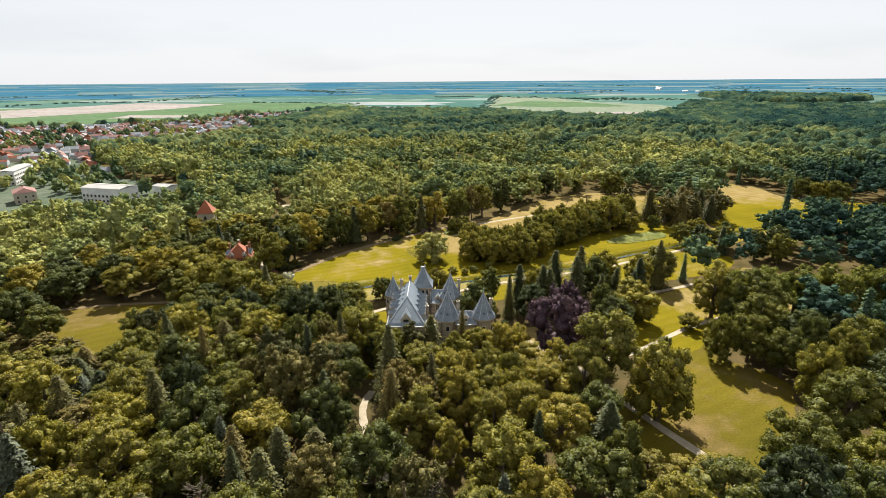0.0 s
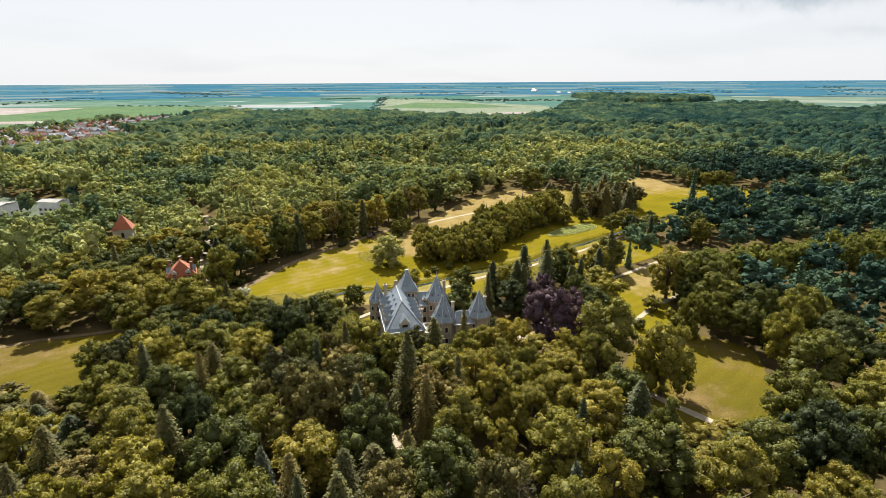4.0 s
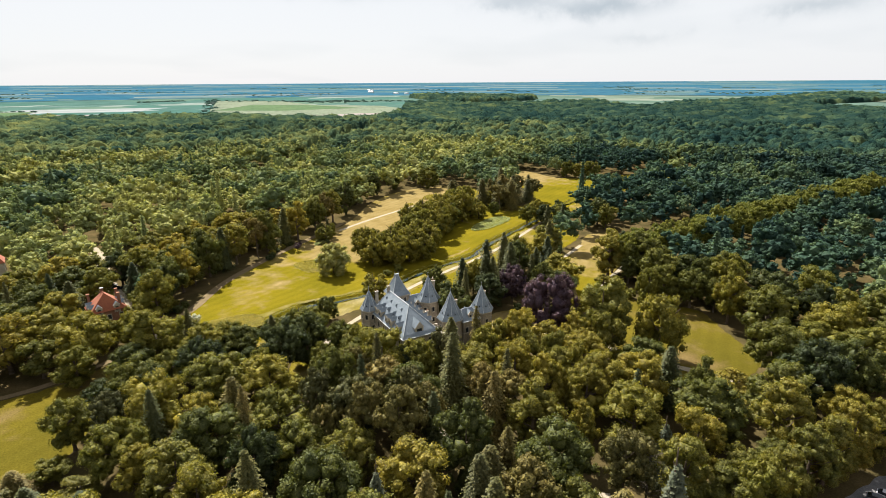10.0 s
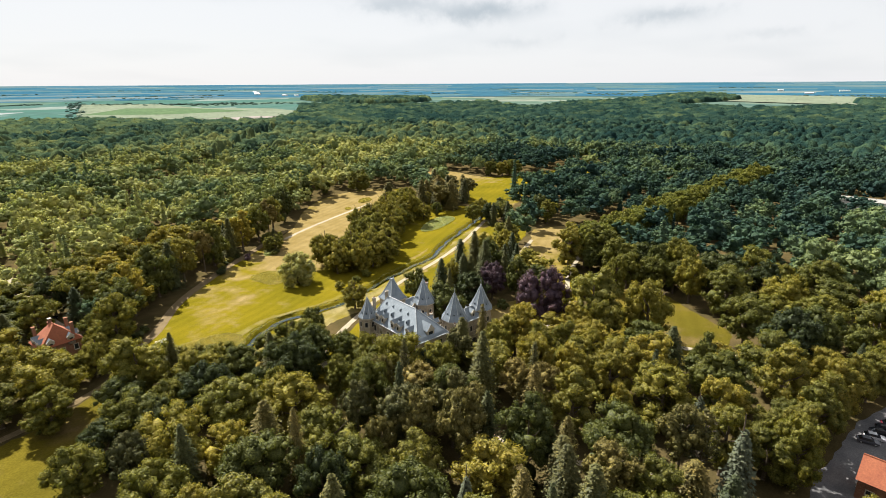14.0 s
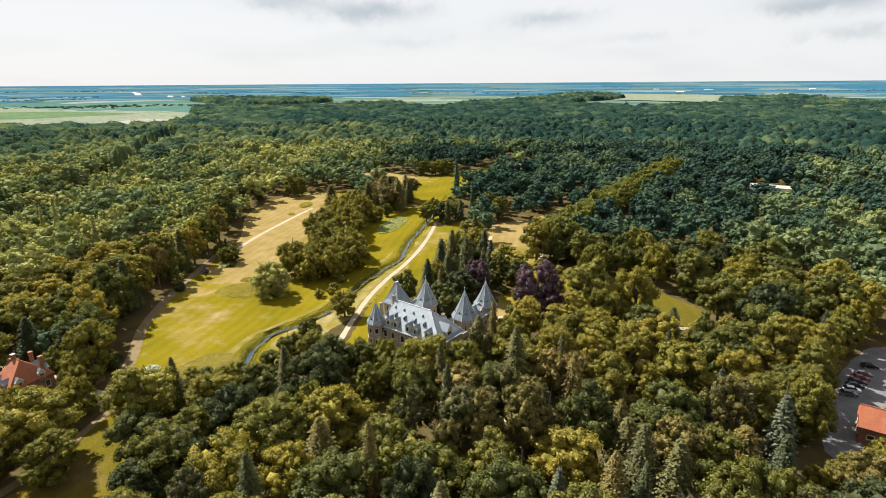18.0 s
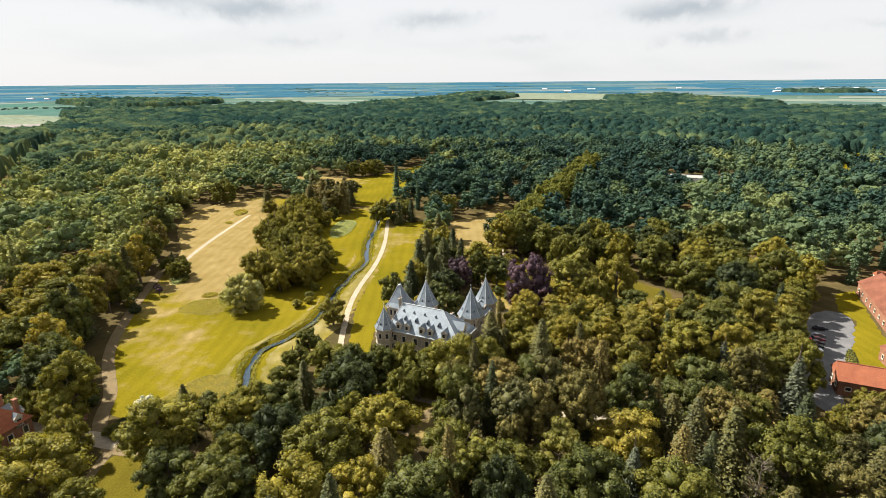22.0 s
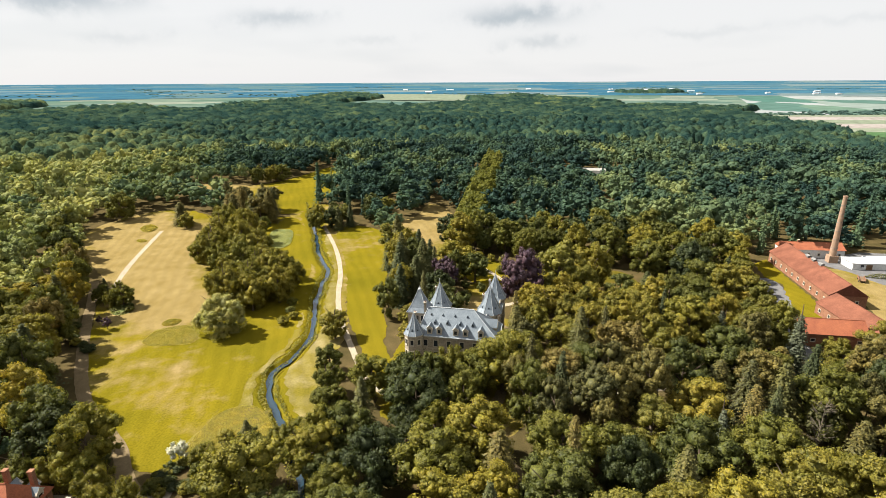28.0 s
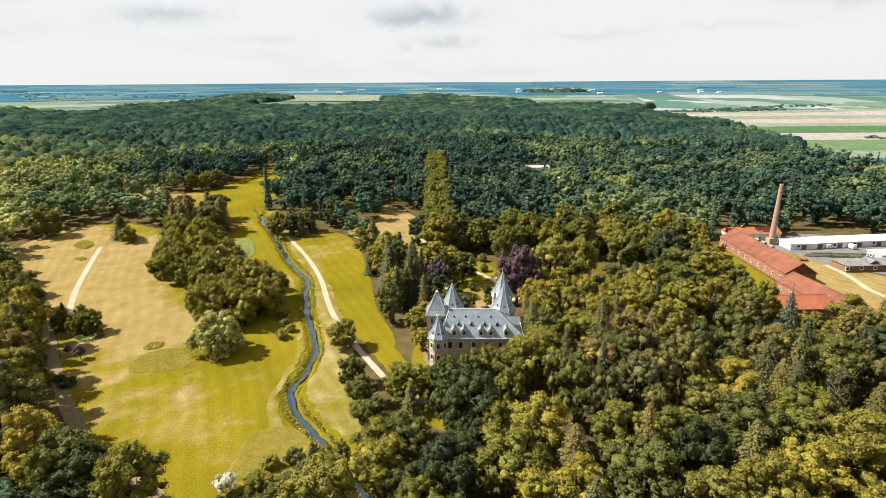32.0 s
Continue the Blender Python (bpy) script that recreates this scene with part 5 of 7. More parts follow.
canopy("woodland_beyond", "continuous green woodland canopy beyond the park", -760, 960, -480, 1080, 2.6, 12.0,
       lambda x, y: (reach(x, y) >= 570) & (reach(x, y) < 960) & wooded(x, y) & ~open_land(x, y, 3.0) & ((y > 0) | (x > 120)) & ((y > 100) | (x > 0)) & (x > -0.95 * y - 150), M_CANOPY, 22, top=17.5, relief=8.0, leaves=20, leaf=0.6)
canopy("distant_woodland", "distant forest canopy with haze tinted into its leaves", -900, 2700, -700, 2800, 7.5, 19.0,
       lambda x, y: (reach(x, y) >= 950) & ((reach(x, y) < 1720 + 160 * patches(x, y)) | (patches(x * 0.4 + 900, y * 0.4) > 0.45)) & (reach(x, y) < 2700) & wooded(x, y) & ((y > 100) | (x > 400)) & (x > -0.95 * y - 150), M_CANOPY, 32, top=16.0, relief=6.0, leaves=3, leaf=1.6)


# ---- rough grass, reeds and beds ----
def tufts(name, label, x, y, mat, seed, size=0.55, tall=0.9, category="grass"):
    """Upright tufts, beyond counting, as one mesh."""
    rng = np.random.default_rng(seed)
    c = np.column_stack((x, y, np.full(len(x), 0.05) + tall * rng.uniform(0.15, 0.75, len(x))))
    n = unit(rng.normal(size=c.shape) * np.array((0.4, 0.4, 0.2)) + np.array((0, 0, 1.3)))
    v, f = leaf_quads(rng, c, n, size * rng.uniform(0.6, 1.3, len(x)))
    ob = new(name, mesh_of(name, v, f.tolist(), [mat], ("tone", np.repeat(rng.uniform(0, 1, len(x)), 4))))
    return tagged(ob, label, category, kind="stuff")


def fill(outline, n, seed):
    rng = np.random.default_rng(seed)
    o = np.array(outline)
    x, y = rng.uniform(o[:, 0].min(), o[:, 0].max(), n), rng.uniform(o[:, 1].min(), o[:, 1].max(), n)
    k = inside(o, x, y)
    return x[k], y[k]


brng = np.random.default_rng(17)
bx, by = fill([(-80, 165), (190, 165), (190, 300), (-80, 300)], 300000, 18)
bd = line_distance(RIVER, bx, by)
bk = (bd > 1.15) & (bd < 2.5 + 1.1 * np.array([noise.noise((a * 0.07, b * 0.07, 5)) for a, b in zip(bx, by)])) & (brng.uniform(0, 1, len(bx)) < 0.9)
tufts("stream_bank_reeds", "green and yellow reeds along both banks of the stream", bx[bk], by[bk], M_BANK, 19, 0.26, 1.0, "reeds")
tufts("rough_grass", "tall yellow-green rough grass beside the willow", *fill(ROUGH_WILLOW, 8000, 20), M_REED, 21, 0.16, 0.2)
tufts("rough_bank_grass", "tall rough grass between meadow and stream", *fill(ROUGH_BANK, 15000, 22), M_REED, 23, 0.16, 0.2)
tufts("pond_reeds", "green reed bed at the head of the meadow", *fill(SEDGE, 16000, 24), M_SEDGE, 25, 0.26, 0.5, "reeds")
sx, sy = fill(smooth([(-76, 212.5), (-78, 208.5), (-76, 203), (-73.5, 198), (-70, 192), (-63, 193), (-60, 200), (-66, 209), (-70, 213)], 1), 90, 26)
for x, y in zip(sx, sy):
    plant("shrub", x, y, rnd.uniform(1.0, 1.9), rnd.uniform(1.5, 2.3))
for x, y in ((3, 289), (6, 286), (4, 284), (-23, 281), (-24, 277), (-20, 285), (-17, 288), (-26, 273), (-12, 292)):
    plant("shrub", x, y, rnd.uniform(1.4, 2.4), rnd.uniform(2.2, 3.0))


M_OAKBED = leafage("hedge_leaves", OAK, attr=True)


def bed(name, label, outline, mat, tall, n, seed):
    """A low clipped planting: an even carpet of leaf clusters with a rounded edge."""
    x, y = fill(smooth(outline, 2), n, seed)
    edge = line_distance(np.vstack((smooth(outline, 2), smooth(outline, 2)[:1])), x, y)
    rng = np.random.default_rng(seed)
    c = np.column_stack((x, y, tall * np.clip(edge / 0.9, 0.15, 1) * rng.uniform(0.8, 1.05, len(x))))
    v, f = leaf_tris(rng, c, unit(rng.normal(size=c.shape) * 0.5 + np.array((0, 0, 1.0))), 0.22 * rng.uniform(0.7, 1.3, len(x)))
    return tagged(new(name, mesh_of(name, v, f.tolist(), [mat], ("tone", np.repeat(rng.uniform(0, 1, len(x)), 3)))), label, "plant bed", kind="stuff")


bed("oval_bed", "oval bed of low green plants on the dry meadow", [(108, 368), (119, 367), (111, 355), (99, 354)], M_REED, 0.7, 6000, 31)
bed("small_bed", "small bed of low green plants on the dry meadow", [(86, 351), (90, 350), (87, 343), (82, 344)], M_REED, 0.4, 1600, 32)
bed("clipped_bed", "low clipped grey-green bed beside the small trees", [(1, 291), (8, 291), (6, 283), (-1, 284)], M_SEDGE, 0.9, 3500, 33)
bed("grass_island", "small patch of rough grass near the willow", [(-5, 265), (-5, 259), (1, 259), (1, 265)], M_REED, 0.5, 2000, 34)
bed("yard_hedge", "long clipped green hedge in the barn yard", [(94.5, -2), (91.8, -2), (88.8, -38), (91.5, -38)], M_OAKBED, 2.0, 6000, 35)
bed("car_park_hedge", "green planted strip beside the car park", [(30, 47), (52, 43.5), (52, 41), (36, 42), (29, 44.5)], M_OAKBED, 0.8, 4000, 36)

# ---- castle ----
SHARED = {}


def shared(key, make, mats):
    if key not in SHARED:
        me = bpy.data.meshes.new(key[0])
        bm = make()
        bmesh.ops.recalc_face_normals(bm, faces=bm.faces[:])
        bm.to_mesh(me)
        bm.free()
        for m in mats:
            me.materials.append(m)
        SHARED[key] = me
    return SHARED[key]


def child(name, me, parent, m=None, label=""):
    ob = new(name, me)
    ob.parent = parent
    if m is not None:
        ob.matrix_basis = m
    if label:
        ob["label"] = label
    return ob


def facing(x, y, z, angle):
    """Local -y looks outwards; angle 0 looks to -y, 90 to +x."""
    return Matrix.Translation((x, y, z)) @ Matrix.Rotation(radians(angle), 4, "Z")


def ring_frame(w, h, t=0.18, out=0.13):
    """A window surround in one piece, with a deeper sill."""
    bm = bmesh.new()
    o = [(-w / 2 - t, -t * 1.3), (w / 2 + t, -t * 1.3), (w / 2 + t, h + t), (-w / 2 - t, h + t)]
    i = [(-w / 2, 0), (w / 2, 0), (w / 2, h), (-w / 2, h)]
    f = [[bm.verts.new((x, y, z)) for x, z in p] for p, y in ((o, -out), (i, -out), (o, 0.1), (i, 0.1))]
    f[0][0].co.y = f[0][1].co.y = -out * 1.7
    for k in range(4):
        j = (k + 1) % 4
        for q in ((f[0][k], f[0][j], f[1][j], f[1][k]), (f[0][j], f[0][k], f[2][k], f[2][j]), (f[1][k], f[1][j], f[3][j], f[3][k])):
            bm.faces.new(q)
    return bm


def window(parent, x, y, z, angle, w=1.05, h=1.7, mat=None, label="", bar=True):
    mat = mat or M_TRIM
    wd = child("window", shared(("window", w, h, mat.name), lambda: ring_frame(w, h), [mat]), parent, facing(x, y, z, angle), label)
    child("pane", shared(("pane", w, h), lambda: boxes((-w / 2, w / 2, -0.035, 0.05, 0, h)), [M_GLASS]), wd)
    return wd


def gable_prism(bm, w, d, z0, z1, over=0.0):
    """A roof with its ridge along local y, front at y=0, from z0 at the eaves to z1."""
    a = [bm.verts.new(p) for p in ((-w / 2 - over, -over, z0), (w / 2 + over, -over, z0), (0, -over, z1), (-w / 2 - over, d, z0), (w / 2 + over, d, z0), (0, d, z1))]
    for f in ((0, 1, 2), (5, 4, 3), (0, 2, 5, 3), (2, 1, 4, 5), (1, 0, 3, 4)):
        bm.faces.new([a[i] for i in f])
    return bm


def dormer(parent, x, y, z, angle, w=1.5, wall=1.75, peak=1.0, depth=2.6, glass=0.8, front=None):
    front = front or M_TRIM
    d = child("dormer", shared(("dormer", w, wall, depth, front.name), lambda: boxes((-w / 2, w / 2, 0, depth, -0.3, wall)), [front]), parent, facing(x, y, z, angle), "dormer window with pale stone front")
    child("roof", shared(("roof", w, wall, peak, depth), lambda: gable_prism(bmesh.new(), w, depth + peak, wall, wall + peak, 0.2), [M_SLATE]), d)
    child("gable", shared(("gable", w, wall, peak), lambda: gable_prism(bmesh.new(), w * 0.92, 0.12, wall + 0.02, wall + peak * 0.98, 0.27), [front]), d, label="pale gable")
    fr = child("window", shared(("window", glass, wall * 0.62, front.name), lambda: ring_frame(glass, wall * 0.62, 0.12, 0.1), [front]), d, Matrix.Translation((0, 0, wall * 0.2)))
    child("pane", shared(("pane", glass, wall * 0.62), lambda: boxes((-glass / 2, glass / 2, -0.035, 0.05, 0, wall * 0.62)), [M_GLASS]), d, Matrix.Translation((0, 0, wall * 0.2)))
    return d


def lucarne(parent, x, y, z, angle, s=0.7):
    """A small hooded roof opening, its shaded mouth a flat dark panel."""
    def hood():
        bm = bmesh.new()
        gable_prism(bm, s * 1.1, s * 1.5, 0, s * 1.25, 0.06)
        return bm
    ob = child("lucarne", shared(("lucarne", s), hood, [M_SLATE]), parent, facing(x, y, z, angle), "small slate-hooded roof opening")
    # dark panel in place of the shade inside the hood
    child("opening", shared(("opening", s), lambda: gable_prism(bmesh.new(), s * 0.75, 0.06, 0.08, s * 0.95, 0.0), [M_GLASS]), ob, Matrix.Translation((0, -0.09, 0)))


def chimney(parent, x, y, z0, z1, w=0.9, d=0.6):
    c = part("chimney", boxes((x - w / 2, x + w / 2, y - d / 2, y + d / 2, z0, z1)), M_STONE, parent)
    part("cap", boxes((x - w / 2 - 0.1, x + w / 2 + 0.1, y - d / 2 - 0.1, y + d / 2 + 0.1, z1, z1 + 0.22)), M_TRIM, c)
    for k in (-0.22, 0.22):
        part("pot", lathe(bmesh.new(), ((0.13, z1 + 0.22), (0.1, z1 + 0.6)), 8, x + k * w, y), M_BRICK, c)


castle = thing("castle", "pale stone castle with steep slate roofs and pointed towers", "castle", Matrix())
EAVE, RIDGE = 11.3, 17.9


def wall_block(name, x0, x1, y0, y1, z1, parent=castle, bands=(3.6, 7.2), z0=-0.3):
    wl_ = part(name, boxes((x0, x1, y0, y1, z0, z1)), M_STONE, parent)
    for z in bands:
        part("string_course", boxes((x0 - 0.09, x1 + 0.09, y0 - 0.09, y1 + 0.09, z, z + 0.22)), M_TRIM, wl_)
    part("cornice", boxes((x0 - 0.3, x1 + 0.3, y0 - 0.3, y1 + 0.3, z1 - 0.45, z1 - 0.05)), M_TRIM, wl_)
    return wl_


def hip_roof(name, x0, x1, y0, y1, z0, z1, ra, rb, axis="y", parent=castle, mat=None, over=0.45):
    """Hipped roof; the ridge runs from ra to rb along the axis, with a slight flare over the eaves."""
    mat = mat or M_SLATE
    bm = bmesh.new()
    def ring(ins, z, o):
        return [(x0 - o, y0 - o, z), (x1 + o, y0 - o, z), (x1 + o, y1 + o, z), (x0 - o, y1 + o, z)]
    low = [bm.verts.new(p) for p in ring(0, z0, over)]
    u = 0.1
    cx, cy = (x0 + x1) / 2, (y0 + y1) / 2
    r = [(cx, ra, z1), (cx, rb, z1)] if axis == "y" else [(ra, cy, z1), (rb, cy, z1)]
    near = (0, 0, 1, 1) if axis == "y" else (0, 1, 1, 0)
    mid = []
    for (px, py, pz), k in zip(ring(0, z0, 0), near):
        q = r[k]
        mid.append(bm.verts.new((px + (q[0] - px) * u * 0.55, py + (q[1] - py) * u * 0.55, z0 + (z1 - z0) * (u + 0.03))))
    top = [bm.verts.new(p) for p in r]
    for i in range(4):
        j = (i + 1) % 4
        bm.faces.new((low[i], low[j], mid[j], mid[i]))
        f = [mid[i], mid[j]] + ([top[near[j]]] if near[i] == near[j] else [top[near[j]], top[near[i]]])
        bm.faces.new(f)
    bm.faces.new(low[::-1])
    rf = part(name, bm, mat, parent)
    corners = ring(0, z0, over)
    for (px, py, pz), k in zip(corners, near):
        q = r[k]
        m1 = (px + (q[0] - px) * 0.11, py + (q[1] - py) * 0.11, z0 + (z1 - z0) * 0.14)
        part("hip_roll", tube(bmesh.new(), [(px, py, pz), m1, q], [0.1, 0.1, 0.1], 5), M_LEAD, rf, "pale lead roll")
    part("ridge_roll", tube(bmesh.new(), r, [0.16, 0.16], 6), M_LEAD, rf, "pale lead ridge")
    part("gutter", boxes((x0 - over - 0.12, x0 - over + 0.1, y0 - over, y1 + over, z0 - 0.12, z0 + 0.06), (x1 + over - 0.1, x1 + over + 0.12, y0 - over, y1 + over, z0 - 0.12, z0 + 0.06),
                         (x0 - over - 0.12, x1 + over + 0.12, y0 - over - 0.12, y0 - over + 0.1, z0 - 0.12, z0 + 0.06)), M_LEAD, rf)
    return rf


west = wall_block("west_wing", -17.0, -6.0, 145.4, 168.3, EAVE)
hip_roof("main_roof", -17.0, -6.0, 145.4, 168.3, EAVE, RIDGE, 152.8, 166.2)
for z, h in ((0.8, 1.9), (4.4, 1.9), (8.0, 1.9)):
    for y in (148.2, 151.6, 155.4, 159.2, 163.0, 166.0):
        window(west, -17.0, y, z, -90, 1.1, h)
    for y in (148.4, 152.0, 155.8, 159.6):
        window(west, -6.0, y, z, 90, 1.1, h)
    for x in (-14.6, -11.5, -8.4):
        window(west, x, 145.4, z, 0, 1.1, h)
for y in (164.8, 162.0, 157.2, 154.4, 150.0):
    dormer(castle, -17.0, y, EAVE + 0.55, -90)
for y in (163.0, 160.4, 157.6, 154.8, 152.0, 149.4):
    dormer(castle, -6.0, y, EAVE + 0.55, 90, 1.4)
dormer(castle, -11.6, 146.0, EAVE + 0.5, 0, 2.7, 1.7, 2.0, 3.4, 1.6)
for y in (163.6, 160.0, 156.2, 152.6):
    lucarne(castle, -15.05, y, 14.3, -90, 0.8)
    lucarne(castle, -7.95, y, 14.3, 90, 0.8)
for y in (165.0, 161.6, 158.0, 154.4):
    lucarne(castle, -13.3, y, 16.1, -90, 0.42)


def tower(name, label, x, y, r, eave, tip, sides=8, turn=None, faces=(-90,), rows=(2.0, 5.6, 9.2), flare=1.13, base=0.0):
    turn = math.pi / sides if turn is None else turn
    sh = part(name, lathe(bmesh.new(), ((r * 1.05, base - 0.3), (r * 1.05, base + 0.8), (r, base + 1.0), (r, eave)), sides, x, y, turn), M_STONE, castle, label)
    part("cornice", lathe(bmesh.new(), ((r * 1.02, eave - 0.5), (r * 1.1, eave - 0.35), (r * 1.1, eave - 0.02), (r, eave - 0.02)), sides, x, y, turn), M_TRIM, sh)
    for z in (3.6, 7.2):
        part("string_course", lathe(bmesh.new(), ((r * 1.03, z), (r * 1.03, z + 0.22)), sides, x, y, turn), M_TRIM, sh)
    hh = tip - eave
    prof = ((r * flare, eave), (r * 0.86, eave + hh * 0.17), (r * 0.44, eave + hh * 0.55), (0.07, tip))
    sp = part("spire", lathe(bmesh.new(), prof, sides, x, y, turn), M_SLATE, castle, "steep grey slate spire with pale lead ribs")
    for i in range(sides):
        a = turn + 2 * math.pi * i / sides
        part("lead_rib", tube(bmesh.new(), [(x + q * math.cos(a), y + q * math.sin(a), z + 0.02) for q, z in prof], [0.085, 0.08, 0.07, 0.05], 4), M_LEAD, sp)
    part("finial", lathe(bmesh.new(), ((0.09, tip - 0.2), (0.16, tip), (0.06, tip + 0.15), (0.05, tip + 0.9), (0.13, tip + 1.0), (0.0, tip + 1.5)), 6, x, y), M_LEAD, sp)
    ap = r * math.cos(math.pi / sides)
    for ang in faces:
        ax, ay = math.sin(radians(ang)), -math.cos(radians(ang))
        for z in rows:
            window(sh, x + ax * ap, y + ay * ap, z, ang, 0.85, 1.5)
    for ang in faces:
        ax, ay = math.sin(radians(ang)), -math.cos(radians(ang))
        k = 0.30
        lucarne(sp, x + ax * ap * 0.80, y + ay * ap * 0.80, eave + hh * 0.19, ang, 0.62)
    return sh


tower("octagonal_tower", "pale octagonal corner tower", -17.4, 169.3, 2.75, 12.1, 18.3, faces=(-90, -45, -135, 0))
tower("north_tower", "pale octagonal courtyard tower", 2.0, 165.6, 3.6, 12.6, 20.5, faces=(-90, -45, 0, 180))
tower("gate_tower", "pale octagonal gate tower", 0.9, 149.5, 3.75, 12.5, 20.8, faces=(-90, -45, 0, -135))
tower("gate_tower", "pale octagonal gate tower", 11.8, 149.0, 3.5, 13.0, 20.7, faces=(-90, -45, 0, 45))
sq = part("square_tower", boxes((-10.1, -4.3, 167.1, 172.9, -0.3, 15.1)), M_STONE, castle, "square keep tower with open top windows")
for z in (3.6, 7.2, 11.4):
    part("string_course", boxes((-10.2, -4.2, 167.0, 173.0, z, z + 0.22)), M_TRIM, sq)
part("cornice", boxes((-10.4, -4.0, 166.8, 173.2, 14.7, 15.08)), M_TRIM, sq)
kr = ((4.75, 15.1), (3.5, 16.3), (2.25, 18.2), (1.0, 20.4), (0.5, 21.5))
sr = part("keep_roof", lathe(bmesh.new(), kr, 4, -7.2, 170.0, math.pi / 4), M_SLATE, castle, "flared square slate roof with a flat cresting")
for i in range(4):
    a = math.pi / 4 + i * math.pi / 2
    part("lead_rib", tube(bmesh.new(), [(-7.2 + q * math.cos(a), 170.0 + q * math.sin(a), z + 0.02) for q, z in kr], [0.1] * 5, 4), M_LEAD, sr)
part("cresting", boxes((-7.95, -6.45, 169.75, 170.25, 21.3, 21.62)), M_LEAD, sr)
for px, py in ((-7.8, 170.0), (-6.6, 170.0)):
    part("finial", lathe(bmesh.new(), ((0.08, 21.5), (0.04, 22.2), (0.0, 22.5)), 6, px, py), M_LEAD, sr)
for ang, px, py in ((-90, -10.1, 170.0), (0, -7.2, 167.1), (90, -4.3, 170.0), (180, -7.2, 172.9)):
    ax, ay = math.cos(radians(ang)), math.sin(radians(ang))
    for s in (-1.4, 0.0, 1.4):
        window(sq, px + s * ax, py + s * ay, 12.4, ang, 0.7, 1.7)
    window(sq, px, py, 8.2, ang, 1.0, 1.8)
    window(sq, px, py, 4.6, ang, 1.0, 1.8)
    lucarne(sr, px * 0.62 - 7.2 * 0.38, py * 0.62 + 170.0 * 0.38, 16.6, ang, 0.6)

north = wall_block("north_wing", -4.3, 0.5, 164.6, 171.2, 10.6)
hip_roof("north_wing_roof", -4.3, 0.5, 164.6, 171.2, 10.6, 14.0, -4.6, 1.0, "x")
dormer(castle, -2.2, 165.2, 11.0, 0, 1.3, 1.3, 1.1, 2.2, 0.7)
for z in (1.0, 4.6, 8.0):
    window(north, -2.4, 164.6, z, 0, 1.1, 1.8)
terr = wall_block("south_terrace", -6.0, -1.8, 145.9, 152.5, 9.0, bands=(3.6, 7.0))
part("terrace_floor", boxes((-5.7, -2.1, 146.2, 152.2, 9.0, 9.06)), M_FLAT, terr, "pale terrace paving")
part("parapet", boxes((-6.0, -2.0, 145.8, 146.1, 8.95, 9.9), (-6.0, -2.0, 152.3, 152.6, 8.95, 9.9)), M_TRIM, terr)
window(terr, -4.2, 145.9, 4.6, 0, 1.0, 1.8)
window(terr, -4.2, 145.9, 1.0, 0, 1.0, 1.8)
gate = wall_block("gate_hall", 3.8, 9.2, 146.4, 151.8, 11.4)
hip_roof("gate_hall_roof", 3.8, 9.2, 146.4, 151.8, 11.4, 14.4, 4.6, 8.4, "x")


def arch():
    bm = bmesh.new()
    pts = [(-1.5, 0)] + [(1.5 * math.cos(a), 3.4 + 1.5 * math.sin(a)) for a in [math.pi - i * math.pi / 10 for i in range(11)]] + [(1.5, 0)]
    f = bm.faces.new([bm.verts.new((px, -0.12, pz)) for px, pz in pts])
    e = bmesh.ops.extrude_face_region(bm, geom=[f])
    bmesh.ops.translate(bm, verts=[v for v in e["geom"] if isinstance(v, bmesh.types.BMVert)], vec=(0, 0.2, 0))
    return bm


# flat dark panel on the closed wall stands in for the passage's shade
child("archway", shared(("archway",), arch, [M_GLASS]), gate, facing(6.5, 146.4, 0, 0), "arched gateway, a dark panel for its shaded passage")
for px in (5.0, 8.0):
    window(gate, px, 146.4, 7.6, 0, 0.9, 1.7)
dormer(castle, 6.5, 146.9, 11.8, 0, 1.3, 1.4, 1.2, 2.2, 0.7)
arc = smooth([(5.4, 163.8), (9.5, 162), (12.6, 158), (13.2, 153)], 3, False)
for zz, hh, ww, mt, nm in ((-0.3, 4.2, 0.5, M_STONE, "courtyard_wall"), (4.2, 0.9, 0.35, M_TRIM, "balustrade")):
    bm = bmesh.new()
    for (ax, ay), (bx, by) in zip(arc, arc[1:]):
        d_ = Vector((bx - ax, by - ay)).normalized()
        nx_, ny_ = -d_.y * ww / 2, d_.x * ww / 2
        v = [bm.verts.new(p) for z in (zz, zz + hh) for p in ((ax + nx_, ay + ny_, z), (bx + nx_, by + ny_, z), (bx - nx_, by - ny_, z), (ax - nx_, ay - ny_, z))]
        for f in ((4, 5, 6, 7), (0, 1, 5, 4), (2, 3, 7, 6)):
            bm.faces.new([v[i] for i in f])
    part(nm, bm, mt, castle)
part("loggia", boxes((-6.0, 3.0, 160.8, 164.6, -0.3, 4.2)), M_STONE, castle, "low stone gallery in the courtyard")
part("courtyard_floor", boxes((-6.0, 12.0, 152.0, 161.0, 0.02, 0.12)), M_FLAT, castle, "pale courtyard paving")
for c in ((-14.6, 169.6, 10, 17.0), (-11.4, 167.3, 16, 19.0), (4.9, 167.4, 12, 17.6), (14.2, 151.0, 12, 17.6), (4.2, 151.9, 12, 16.4), (-1.6, 146.5, 9, 12.0), (-5.4, 153.0, 10, 14.4)):
    chimney(castle, *c)
for y in (146.0, 157.0):
    part("downpipe", tube(bmesh.new(), [(-17.15, y, 0), (-17.15, y, 11.0)], [0.07, 0.07], 6), M_LEAD, castle)

